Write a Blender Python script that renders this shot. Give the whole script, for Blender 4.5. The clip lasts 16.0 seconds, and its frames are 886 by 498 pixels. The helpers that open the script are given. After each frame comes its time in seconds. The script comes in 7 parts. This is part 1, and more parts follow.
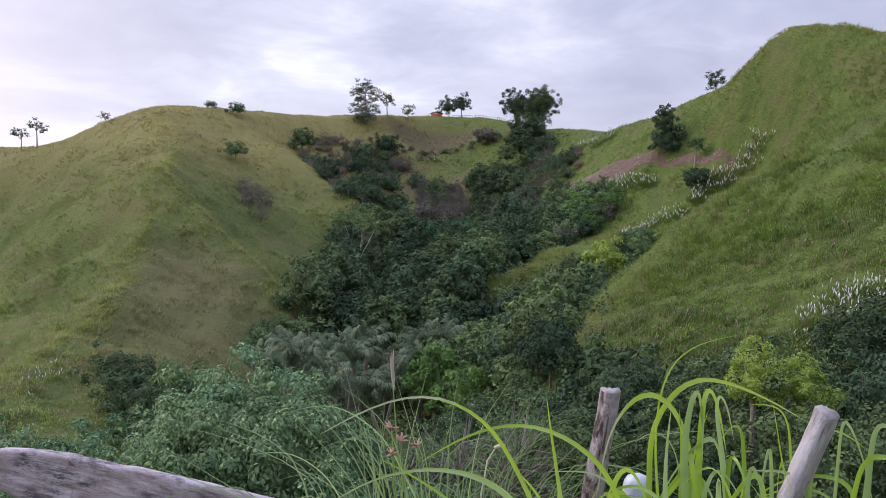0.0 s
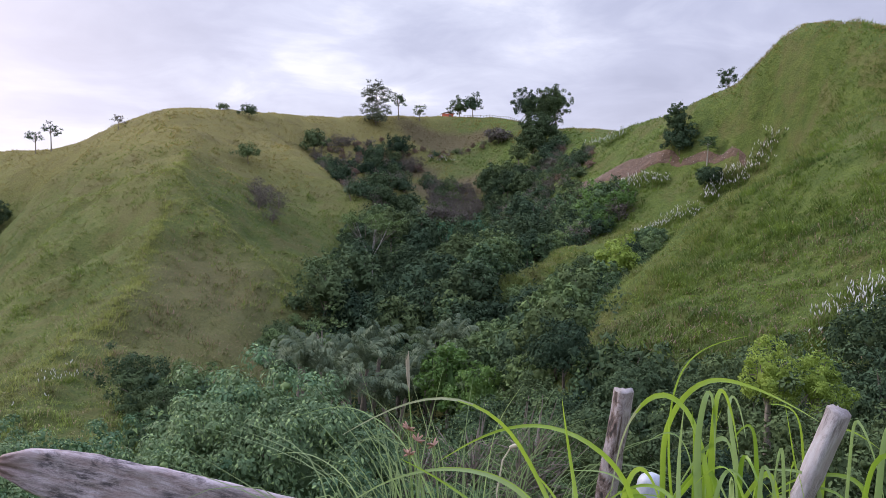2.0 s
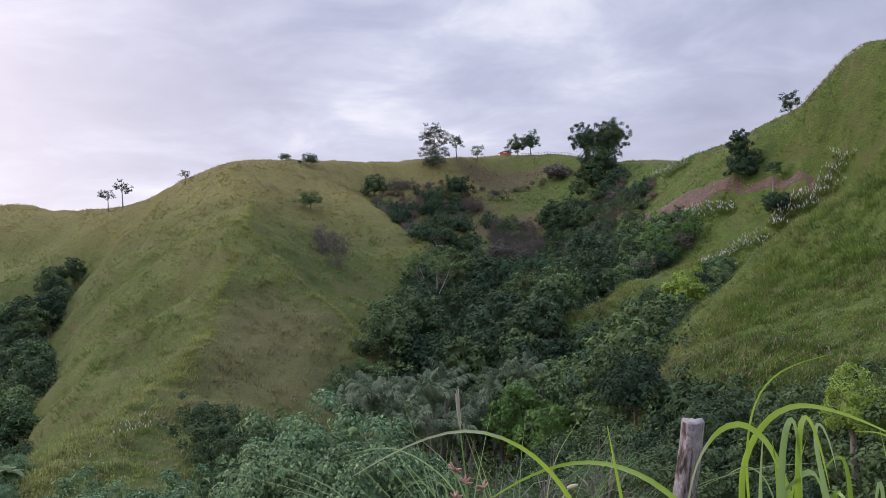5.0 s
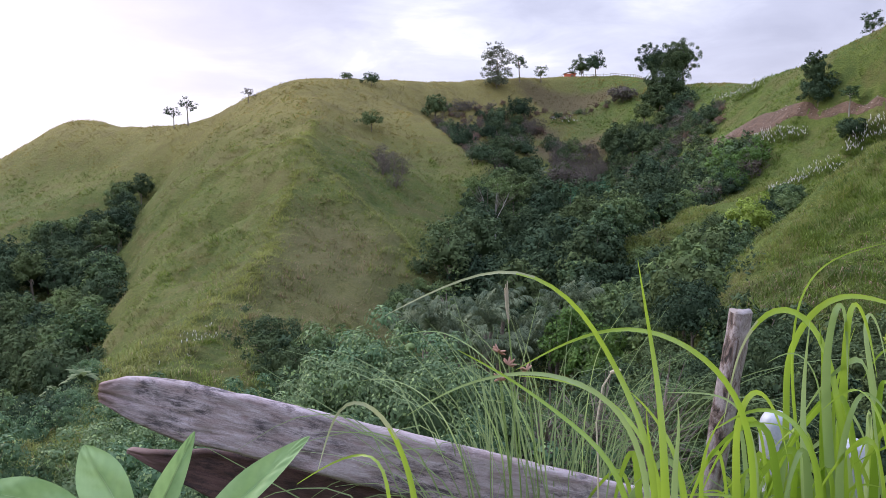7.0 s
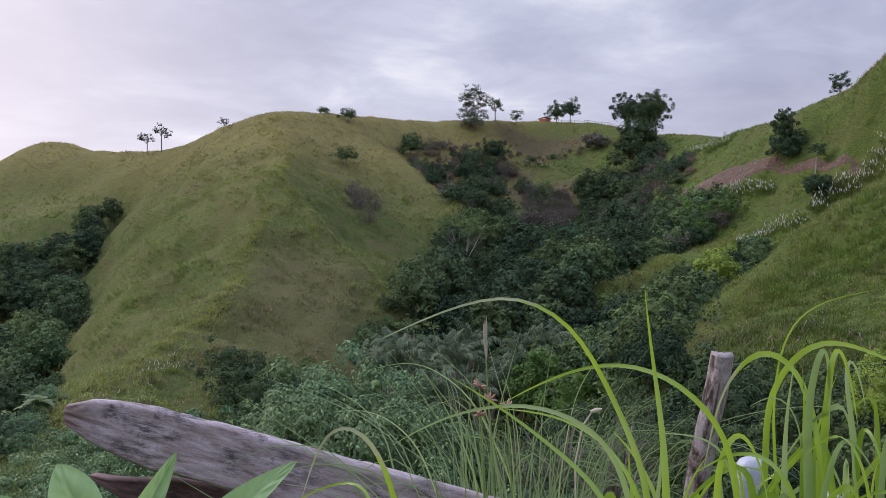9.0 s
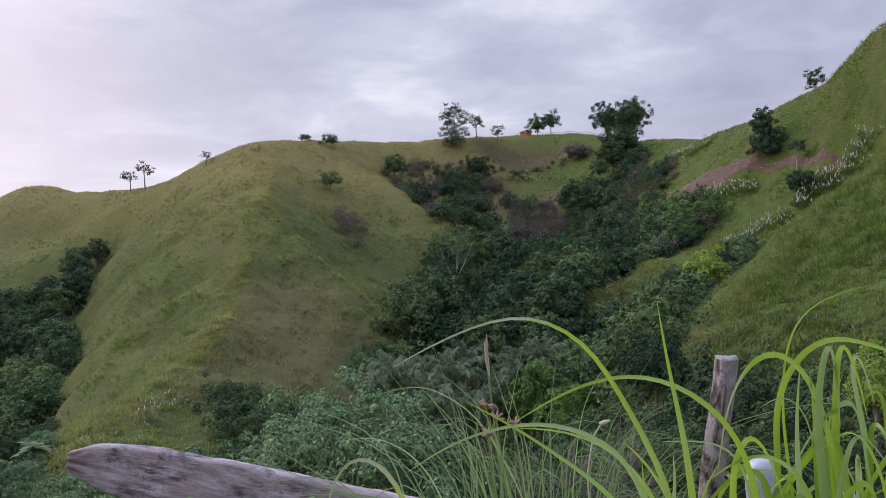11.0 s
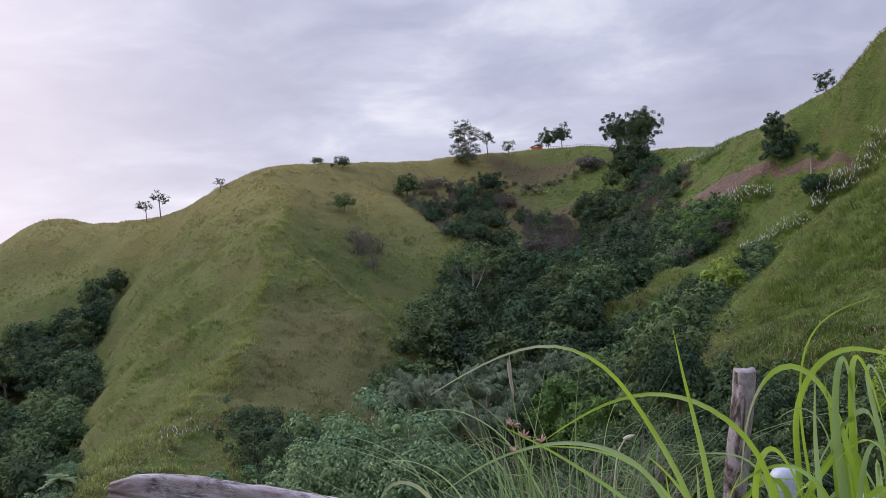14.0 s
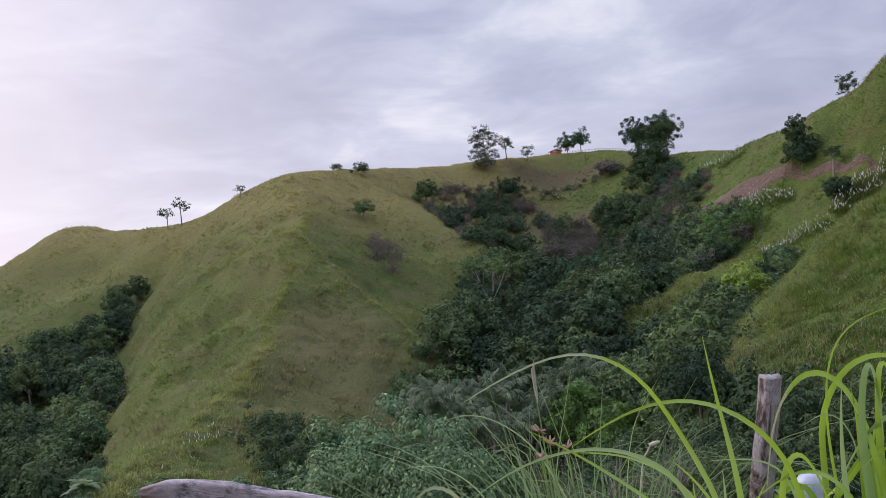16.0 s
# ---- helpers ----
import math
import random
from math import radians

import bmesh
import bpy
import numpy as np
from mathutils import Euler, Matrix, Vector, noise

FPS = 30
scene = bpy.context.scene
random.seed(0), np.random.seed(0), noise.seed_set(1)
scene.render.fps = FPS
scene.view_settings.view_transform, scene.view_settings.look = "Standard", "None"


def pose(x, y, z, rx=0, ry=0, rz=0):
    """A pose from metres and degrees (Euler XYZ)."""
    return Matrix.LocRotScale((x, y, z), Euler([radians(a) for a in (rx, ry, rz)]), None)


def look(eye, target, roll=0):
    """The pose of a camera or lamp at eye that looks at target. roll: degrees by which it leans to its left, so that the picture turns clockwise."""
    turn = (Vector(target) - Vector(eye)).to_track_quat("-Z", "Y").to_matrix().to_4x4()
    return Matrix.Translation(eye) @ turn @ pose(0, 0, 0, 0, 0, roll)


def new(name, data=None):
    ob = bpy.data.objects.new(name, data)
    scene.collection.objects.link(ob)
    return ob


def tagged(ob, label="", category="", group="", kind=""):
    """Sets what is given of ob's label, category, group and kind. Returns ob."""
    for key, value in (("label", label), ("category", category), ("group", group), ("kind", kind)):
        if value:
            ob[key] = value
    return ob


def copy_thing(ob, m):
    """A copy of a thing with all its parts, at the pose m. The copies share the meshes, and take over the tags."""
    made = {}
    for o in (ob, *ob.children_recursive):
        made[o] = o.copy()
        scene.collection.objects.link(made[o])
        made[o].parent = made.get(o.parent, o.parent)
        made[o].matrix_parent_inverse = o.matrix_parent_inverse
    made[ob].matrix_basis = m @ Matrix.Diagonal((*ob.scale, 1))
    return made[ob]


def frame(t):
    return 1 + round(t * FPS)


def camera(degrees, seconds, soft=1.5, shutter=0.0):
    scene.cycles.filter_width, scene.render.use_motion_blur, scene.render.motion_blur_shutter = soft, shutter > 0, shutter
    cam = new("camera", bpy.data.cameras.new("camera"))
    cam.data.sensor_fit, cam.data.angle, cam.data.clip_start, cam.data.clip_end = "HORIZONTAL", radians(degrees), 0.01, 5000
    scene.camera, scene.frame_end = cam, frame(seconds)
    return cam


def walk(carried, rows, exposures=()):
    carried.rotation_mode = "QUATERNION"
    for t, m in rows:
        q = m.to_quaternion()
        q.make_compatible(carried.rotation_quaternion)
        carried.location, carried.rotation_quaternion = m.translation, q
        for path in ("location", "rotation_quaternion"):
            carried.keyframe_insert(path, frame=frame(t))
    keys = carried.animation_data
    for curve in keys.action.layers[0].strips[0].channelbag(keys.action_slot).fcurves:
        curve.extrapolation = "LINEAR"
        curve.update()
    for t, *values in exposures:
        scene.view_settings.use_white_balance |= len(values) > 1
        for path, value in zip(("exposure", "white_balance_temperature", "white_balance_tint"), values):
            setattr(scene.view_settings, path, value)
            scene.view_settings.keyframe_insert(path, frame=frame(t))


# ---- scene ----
cam = camera(54.6, 16.0, 0.8)
ROWS = [
    (0.0, -0.003, 0.000, 1.498, -0.04, -1.97, -0.19),
    (0.5, -0.008, -0.019, 1.502, 0.53, -2.08, -0.06),
    (1.0, -0.011, -0.034, 1.505, 0.59, -2.04, 0.07),
    (1.5, -0.009, -0.033, 1.506, 0.63, -2.05, 0.13),
    (2.0, -0.010, -0.036, 1.507, 0.75, -1.96, 0.16),
    (2.5, -0.017, -0.046, 1.510, 0.87, -1.88, 0.22),
    (3.0, -0.012, -0.044, 1.507, 0.97, -1.75, 0.28),
    (3.2, -0.012, -0.044, 1.509, 1.01, -1.69, 0.40),
    (5.3, 0.042, 0.153, 1.447, 6.15, 0.99, 2.83),
    (5.5, 0.039, 0.152, 1.439, 7.33, 0.18, 2.38),
    (6.0, 0.040, 0.080, 1.413, 8.55, 0.90, 1.22),
    (6.5, 0.064, 0.128, 1.377, 8.85, -1.95, 1.42),
    (7.0, 0.063, 0.137, 1.368, 8.92, -4.21, 1.52),
    (7.5, 0.050, 0.144, 1.348, 8.57, -2.51, -0.96),
    (8.0, 0.038, 0.147, 1.347, 8.17, -2.32, -1.38),
    (8.5, 0.028, 0.140, 1.348, 7.54, -1.99, -1.48),
    (9.0, 0.026, 0.144, 1.351, 7.05, -1.65, -0.94),
    (11.5, 0.005, 0.148, 1.358, 6.29, -0.28, 3.26),
    (12.0, 0.022, 0.142, 1.364, 6.37, -0.20, 3.57),
    (12.5, 0.012, 0.129, 1.377, 6.51, 0.15, 4.13),
    (13.0, 0.007, 0.130, 1.364, 6.63, 0.33, 4.35),
    (13.5, -0.003, 0.054, 1.382, 6.92, 0.61, 4.61),
    (14.0, 0.001, 0.068, 1.380, 7.28, 0.83, 4.88),
    (14.5, 0.000, 0.063, 1.378, 7.58, 0.99, 4.91),
    (15.0, -0.004, 0.047, 1.378, 7.92, 1.15, 5.07),
    (15.5, -0.015, 0.021, 1.388, 8.22, 1.27, 5.13),
    (16.0, -0.011, 0.039, 1.388, 8.57, 1.30, 5.14),
]
EXPOSURES = [(0.0, 0.29), (3.2, 0.29), (5.5, 0.02), (6.0, 0.16), (6.5, 0.24), (7.0, 0.42), (7.5, 0.14), (8.0, -0.14), (9.0, -0.04), (12.0, -0.03), (16.0, -0.03)]
walk(cam, [(t, pose(x, y, z, 90 + pitch, roll, yaw)) for t, x, y, z, yaw, pitch, roll in ROWS], EXPOSURES)

# ---- world and light: a bright overcast evening, the low sun hidden behind cloud to the left ----
SUN_AZ, SUN_EL = -66.0, 32.0


def link(nt, a, b):
    nt.links.new(a, b)


def math_node(nt, op, a, b=None, c=None):
    n = nt.nodes.new("ShaderNodeMath")
    n.operation = op
    for i, v in enumerate((a, b, c)):
        if v is None:
            continue
        if isinstance(v, (int, float)):
            n.inputs[i].default_value = v
        else:
            link(nt, v, n.inputs[i])
    return n.outputs[0]


def ramp(nt, fac, stops):
    n = nt.nodes.new("ShaderNodeValToRGB")
    el = n.color_ramp.elements
    while len(el) < len(stops):
        el.new(0.5)
    for e, (p, c) in zip(el, stops):
        e.position, e.color = p, (*c, 1) if len(c) == 3 else c
    if fac is not None:
        link(nt, fac, n.inputs[0])
    return n.outputs[0]


def mix(nt, fac, a, b, kind="MIX"):
    n = nt.nodes.new("ShaderNodeMix")
    n.data_type, n.blend_type, n.clamp_factor = "RGBA", kind, True
    for sock, v in ((n.inputs[0], fac), (n.inputs[6], a), (n.inputs[7], b)):
        if isinstance(v, (int, float)):
            sock.default_value = v
        elif isinstance(v, tuple):
            sock.default_value = (*v, 1)
        else:
            link(nt, v, sock)
    return n.outputs[2]


def noise_tex(nt, vec, scale, detail=4.0, rough=0.5, distort=0.0):
    n = nt.nodes.new("ShaderNodeTexNoise")
    n.inputs["Scale"].default_value, n.inputs["Detail"].default_value = scale, detail
    n.inputs["Roughness"].default_value, n.inputs["Distortion"].default_value = rough, distort
    if vec is not None:
        link(nt, vec, n.inputs["Vector"])
    return n.outputs["Fac"]


def build_world():
    w = bpy.data.worlds.new("overcast_sky")
    scene.world = w
    w.use_nodes = True
    nt = w.node_tree
    nt.nodes.clear()
    geo = nt.nodes.new("ShaderNodeTexCoord").outputs["Generated"]
    sep = nt.nodes.new("ShaderNodeSeparateXYZ")
    link(nt, geo, sep.inputs[0])
    up = math_node(nt, "MAXIMUM", sep.outputs[2], 0.0)
    deep = math_node(nt, "ADD", up, 0.16)
    flat = nt.nodes.new("ShaderNodeCombineXYZ")
    link(nt, math_node(nt, "DIVIDE", sep.outputs[0], deep), flat.inputs[0])
    link(nt, math_node(nt, "DIVIDE", sep.outputs[1], deep), flat.inputs[1])
    big = noise_tex(nt, flat.outputs[0], 0.62, 5.0, 0.5, 0.35)
    fine = noise_tex(nt, flat.outputs[0], 2.1, 6.0, 0.6, 0.5)
    body = math_node(nt, "ADD", math_node(nt, "MULTIPLY", big, 0.72), math_node(nt, "MULTIPLY", fine, 0.28))
    cloud = ramp(nt, body, [(0.38, (0.36, 0.38, 0.51)), (0.47, (0.47, 0.49, 0.63)), (0.535, (0.62, 0.64, 0.77)), (0.59, (0.86, 0.86, 0.93)), (0.65, (0.98, 0.96, 0.99))])
    # thin clear sky above the cloud
    sky = nt.nodes.new("ShaderNodeTexSky")
    sky.sky_type, sky.sun_disc = "NISHITA", False
    sky.sun_elevation, sky.sun_rotation = radians(SUN_EL), radians(SUN_AZ)
    blue = mix(nt, 1.0, sky.outputs[0], (0.10, 0.10, 0.10), "MULTIPLY")
    col = mix(nt, 0.9, blue, cloud)
    # brighter and pinker towards the horizon and the hidden sun
    low = ramp(nt, up, [(0.0, (1, 1, 1)), (0.28, (0, 0, 0))])
    col = mix(nt, math_node(nt, "MULTIPLY", low, 0.36), col, (0.90, 0.85, 0.93))
    sun = Vector((math.sin(radians(-60)), math.cos(radians(-60)), math.tan(radians(9)))).normalized()
    dot = nt.nodes.new("ShaderNodeVectorMath")
    dot.operation = "DOT_PRODUCT"
    link(nt, geo, dot.inputs[0])
    dot.inputs[1].default_value = sun
    glow = math_node(nt, "POWER", math_node(nt, "MAXIMUM", dot.outputs["Value"], 0.0), 7.0)
    col = mix(nt, math_node(nt, "MULTIPLY", glow, 0.9), col, (1.38, 1.2, 1.2))
    high = ramp(nt, up, [(0.36, (0, 0, 0)), (0.8, (1, 1, 1))])
    col = mix(nt, high, col, mix(nt, 1.0, col, (0.92, 0.98, 1.12), "MULTIPLY"))
    col = mix(nt, 1.0, col, (0.985, 0.99, 1.045), "MULTIPLY")
    lift = math_node(nt, "ADD", math_node(nt, "MULTIPLY", high, 1.85), 1.0)
    bg = nt.nodes.new("ShaderNodeBackground")
    link(nt, col, bg.inputs[0])
    link(nt, lift, bg.inputs[1])
    out = nt.nodes.new("ShaderNodeOutputWorld")
    link(nt, bg.outputs[0], out.inputs[0])


build_world()
sun_data = bpy.data.lights.new("sun", "SUN")
sun_data.energy, sun_data.angle, sun_data.color = 2.3, radians(45), (1.0, 0.92, 0.84)
sun_lamp = new("sun", sun_data)
sun_lamp.matrix_basis = look((math.sin(radians(SUN_AZ)) * 100, math.cos(radians(SUN_AZ)) * 100, 100 * math.tan(radians(SUN_EL))), (0, 0, 0))
scene.view_settings.exposure = 0.0

# ---- materials ----
def shader(name):
    m = bpy.data.materials.new(name)
    m.use_nodes = True
    nt = m.node_tree
    bsdf = nt.nodes["Principled BSDF"]
    return m, nt, bsdf


def position(nt):
    return nt.nodes.new("ShaderNodeNewGeometry").outputs["Position"]


def bump(nt, bsdf, height, strength, distance):
    b = nt.nodes.new("ShaderNodeBump")
    b.inputs["Strength"].default_value, b.inputs["Distance"].default_value = strength, distance
    link(nt, height, b.inputs["Height"])
    link(nt, b.outputs[0], bsdf.inputs["Normal"])


def blotches(nt, where):
    """Ragged patches of other growth, a few metres wide, that turf and grass share."""
    return ramp(nt, noise_tex(nt, where, 0.2, 7.0, 0.68, 0.6), [(0.48, (0, 0, 0)), (0.62, (0.85, 0.85, 0.85))])


def foliage(name, dark, light, accent=None, patch=0.12, thin=0.35, rough=0.55, accent_share=0.1, warm=None, shine=0.15, own=0.5, mottle=0.5, tuft=0.0, drawn=None, blotch=None):
    """Leaf material: each leaf, each plant and each patch of ground differ a little in colour; light shines through."""
    m, nt, bsdf = shader(name)
    geo = nt.nodes.new("ShaderNodeNewGeometry")
    info = nt.nodes.new("ShaderNodeObjectInfo")
    where = geo.outputs["Position"]
    if drawn:
        # patches drawn out along a direction
        dot = nt.nodes.new("ShaderNodeVectorMath")
        dot.operation = "DOT_PRODUCT"
        link(nt, where, dot.inputs[0])
        dot.inputs[1].default_value = Vector(drawn).normalized()
        back = nt.nodes.new("ShaderNodeVectorMath")
        back.operation = "MULTIPLY_ADD"
        back.inputs[0].default_value = Vector(drawn).normalized() * -0.85
        link(nt, dot.outputs["Value"], back.inputs[1])
        link(nt, where, back.inputs[2])
        where = back.outputs["Vector"]
    n = noise_tex(nt, where, patch, 3.0, 0.55)
    n = ramp(nt, n, [(0.36, (0, 0, 0)), (0.64, (1, 1, 1))])
    if tuft:
        small = ramp(nt, noise_tex(nt, geo.outputs["Position"], tuft, 2.0, 0.6), [(0.38, (0, 0, 0)), (0.62, (1, 1, 1))])
        n = math_node(nt, "ADD", math_node(nt, "MULTIPLY", n, 0.5), math_node(nt, "MULTIPLY", small, 0.5))
    f = math_node(nt, "ADD", math_node(nt, "MULTIPLY", geo.outputs["Random Per Island"], (1 - mottle) * (1 - own)), math_node(nt, "MULTIPLY", n, mottle * (1 - own)))
    f = math_node(nt, "ADD", f, math_node(nt, "MULTIPLY", info.outputs["Random"], own))
    col = mix(nt, f, dark, light)
    if blotch:
        col = mix(nt, blotches(nt, geo.outputs["Position"]), col, blotch)
    if warm:
        tint = math_node(nt, "FRACT", math_node(nt, "MULTIPLY", info.outputs["Random"], 7.31))
        col = mix(nt, math_node(nt, "MULTIPLY", math_node(nt, "POWER", tint, 2.0), 0.6), col, warm)
    if accent:
        pick = math_node(nt, "GREATER_THAN", geo.outputs["Random Per Island"], 1 - accent_share)
        col = mix(nt, pick, col, accent)
    link(nt, col, bsdf.inputs["Base Color"])
    bsdf.inputs["Roughness"].default_value = rough
    bsdf.inputs["Specular IOR Level"].default_value = shine
    tr = nt.nodes.new("ShaderNodeBsdfTranslucent")
    link(nt, col, tr.inputs[0])
    mx = nt.nodes.new("ShaderNodeMixShader")
    mx.inputs[0].default_value = thin
    link(nt, bsdf.outputs[0], mx.inputs[1])
    link(nt, tr.outputs[0], mx.inputs[2])
    link(nt, mx.outputs[0], nt.nodes["Material Output"].inputs[0])
    return m


def solid(name, c1, c2, scale, rough=0.8, relief=0.3, distance=0.02, stretch=None, detail=6.0):
    """Two-tone rough material with grain at two sizes."""
    m, nt, bsdf = shader(name)
    tc = nt.nodes.new("ShaderNodeTexCoord").outputs["Object"]
    if stretch:
        mp = nt.nodes.new("ShaderNodeMapping")
        mp.inputs["Scale"].default_value = stretch
        link(nt, tc, mp.inputs[0])
        tc = mp.outputs[0]
    a = noise_tex(nt, tc, scale, detail, 0.65)
    b = noise_tex(nt, tc, scale * 5, 4.0, 0.6)
    f = math_node(nt, "ADD", math_node(nt, "MULTIPLY", a, 0.65), math_node(nt, "MULTIPLY", b, 0.35))
    f = ramp(nt, f, [(0.36, (0, 0, 0)), (0.64, (1, 1, 1))])
    link(nt, mix(nt, f, c1, c2), bsdf.inputs["Base Color"])
    bsdf.inputs["Roughness"].default_value = rough
    bump(nt, bsdf, f, relief, distance)
    return m


# a slope face overgrown with dry stalks, and withered fields: centre and half widths
DRY_FACE = [(-23, 80, 8, 15), (-27, 92, 6, 9)]
WITHERED = [(1, 200, 13, 9), (-2, 234, 14, 5), (-12, 214, 8, 5)]


def ground_material():
    """Slopes of rank grass with patches of dry stalks and reddish soil."""
    m, nt, bsdf = shader("hillside_turf")
    pos = position(nt)
    a = noise_tex(nt, pos, 0.035, 4.0, 0.55)
    b = noise_tex(nt, pos, 0.55, 6.0, 0.7)
    c = noise_tex(nt, pos, 4.0, 4.0, 0.7)
    # grass tones dimmed to include the shade of tufts on one another
    col = mix(nt, ramp(nt, a, [(0.38, (0, 0, 0)), (0.62, (1, 1, 1))]), (0.07, 0.096, 0.024), (0.122, 0.14, 0.038))
    col = mix(nt, ramp(nt, b, [(0.45, (0, 0, 0)), (0.66, (0.75, 0.75, 0.75))]), col, (0.15, 0.148, 0.048))
    # flecks of old grass and soil, darkened further for shade between tufts
    col = mix(nt, ramp(nt, c, [(0.36, (0.8, 0.8, 0.8)), (0.56, (0, 0, 0))]), col, (0.05, 0.066, 0.02))
    z = nt.nodes.new("ShaderNodeSeparateXYZ")
    link(nt, pos, z.inputs[0])
    # the right-hand hill carries lusher, deeper green turf
    east = nt.nodes.new("ShaderNodeMapRange")
    east.inputs[1].default_value, east.inputs[2].default_value = 2.0, 14.0
    link(nt, z.outputs[0], east.inputs[0])
    fine = ramp(nt, math_node(nt, "ADD", math_node(nt, "MULTIPLY", b, 0.5), math_node(nt, "MULTIPLY", c, 0.5)), [(0.38, (0, 0, 0)), (0.62, (1, 1, 1))])
    col = mix(nt, east.outputs[0], col, mix(nt, fine, (0.05, 0.074, 0.018), (0.12, 0.152, 0.036)))
    lift = math_node(nt, "ADD", z.outputs[2], math_node(nt, "MULTIPLY", a, 14.0))
    dry = nt.nodes.new("ShaderNodeMapRange")
    dry.inputs[1].default_value, dry.inputs[2].default_value, dry.inputs[3].default_value, dry.inputs[4].default_value = 9.0, 26.0, 0.0, 0.85
    link(nt, lift, dry.inputs[0])
    west = nt.nodes.new("ShaderNodeMapRange")
    west.inputs[1].default_value, west.inputs[2].default_value, west.inputs[3].default_value, west.inputs[4].default_value = -14.0, 2.0, 1.0, 0.0
    link(nt, z.outputs[0], west.inputs[0])
    col = mix(nt, math_node(nt, "MULTIPLY", dry.outputs[0], west.outputs[0]), col, (0.20, 0.17, 0.06))
    col = mix(nt, math_node(nt, "MULTIPLY", blotches(nt, pos), 0.6), col, (0.125, 0.105, 0.045))
    for cx, cy, rx, ry in DRY_FACE:
        ex = math_node(nt, "POWER", math_node(nt, "ABSOLUTE", math_node(nt, "MULTIPLY", math_node(nt, "SUBTRACT", z.outputs[0], cx), 1.0 / rx)), 2.0)
        ey = math_node(nt, "POWER", math_node(nt, "ABSOLUTE", math_node(nt, "MULTIPLY", math_node(nt, "SUBTRACT", z.outputs[1], cy), 1.0 / ry)), 2.0)
        q = math_node(nt, "ADD", math_node(nt, "ADD", ex, ey), math_node(nt, "MULTIPLY", b, 1.2))
        col = mix(nt, ramp(nt, math_node(nt, "MULTIPLY", q, 0.4), [(0.3, (0.65, 0.65, 0.65)), (0.9, (0, 0, 0))]), col, mix(nt, c, (0.06, 0.06, 0.025), (0.17, 0.145, 0.065)))
    # withered fields on the back slope, with ragged edges
    for cx, cy, rx, ry in WITHERED:
        ex = math_node(nt, "POWER", math_node(nt, "ABSOLUTE", math_node(nt, "MULTIPLY", math_node(nt, "SUBTRACT", z.outputs[0], cx), 1.0 / rx)), 2.0)
        ey = math_node(nt, "POWER", math_node(nt, "ABSOLUTE", math_node(nt, "MULTIPLY", math_node(nt, "SUBTRACT", z.outputs[1], cy), 1.0 / ry)), 2.0)
        q = math_node(nt, "ADD", math_node(nt, "ADD", ex, ey), math_node(nt, "MULTIPLY", b, 1.2))
        col = mix(nt, ramp(nt, math_node(nt, "MULTIPLY", q, 0.4), [(0.45, (1, 1, 1)), (0.8, (0, 0, 0))]), col, mix(nt, c, (0.065, 0.055, 0.027), (0.15, 0.12, 0.06)))
    link(nt, col, bsdf.inputs["Base Color"])
    bsdf.inputs["Roughness"].default_value = 0.95
    bsdf.inputs["Specular IOR Level"].default_value = 0.1
    bump(nt, bsdf, math_node(nt, "ADD", b, c), 0.8, 0.4)
    return m


M_GROUND = ground_material()
M_GRASS = foliage("cogon_grass", (0.062, 0.10, 0.022), (0.25, 0.312, 0.07), (0.33, 0.27, 0.16), 0.10, 0.4, 0.6, 0.09, own=0.0, mottle=0.72, tuft=0.7, blotch=(0.19, 0.165, 0.075))
# yellower crest growth, with the light caught on the crests painted in as paleness
M_GRASS_CREST_LIT = foliage("crest_grass", (0.15, 0.17, 0.05), (0.30, 0.325, 0.095), (0.34, 0.29, 0.17), 0.3, 0.45, 0.6, 0.04, own=0.0, mottle=0.5, tuft=0.9)
# lush green, its dark tone drawn into bands that imitate shade in the folds
M_GRASS_LUSH = foliage("lush_grass_fold_shade", (0.034, 0.07, 0.017), (0.235, 0.315, 0.056), (0.32, 0.26, 0.15), 0.26, 0.45, 0.6, 0.03, own=0.0, mottle=0.78, tuft=0.9, drawn=(7, -27, 6.5), blotch=(0.12, 0.165, 0.036))
M_GRASS_OCHRE = foliage("ridge_grass", (0.23, 0.19, 0.06), (0.43, 0.33, 0.12), (0.24, 0.24, 0.075), 0.10, 0.4, 0.6, 0.2, own=0.0, mottle=0.65, tuft=0.6, blotch=(0.19, 0.165, 0.065))
M_GRASS_DRY = foliage("grass_with_dry_stalks", (0.115, 0.125, 0.05), (0.22, 0.21, 0.09), (0.29, 0.21, 0.14), 0.2, 0.35, 0.7, 0.3, own=0.0, mottle=0.6, tuft=0.9, blotch=(0.09, 0.125, 0.035))
M_GRASS_BROWN = foliage("withered_grass", (0.13, 0.095, 0.05), (0.25, 0.175, 0.10), (0.14, 0.15, 0.05), 0.1, 0.3, 0.8, 0.3)
M_PLUME = foliage("pale_grass_plumes", (0.55, 0.54, 0.50), (0.78, 0.77, 0.74), None, 0.2, 0.4, 0.7)
M_LEAF_DARK = foliage("dark_tree_leaves", (0.018, 0.033, 0.019), (0.066, 0.104, 0.056), None, 0.5, 0.15, 0.85, warm=(0.14, 0.18, 0.065), shine=0.06)
M_LEAF_MID = foliage("broad_green_leaves", (0.034, 0.068, 0.03), (0.116, 0.172, 0.082), (0.16, 0.225, 0.08), 0.6, 0.22, 0.75, warm=(0.18, 0.24, 0.08), shine=0.08)
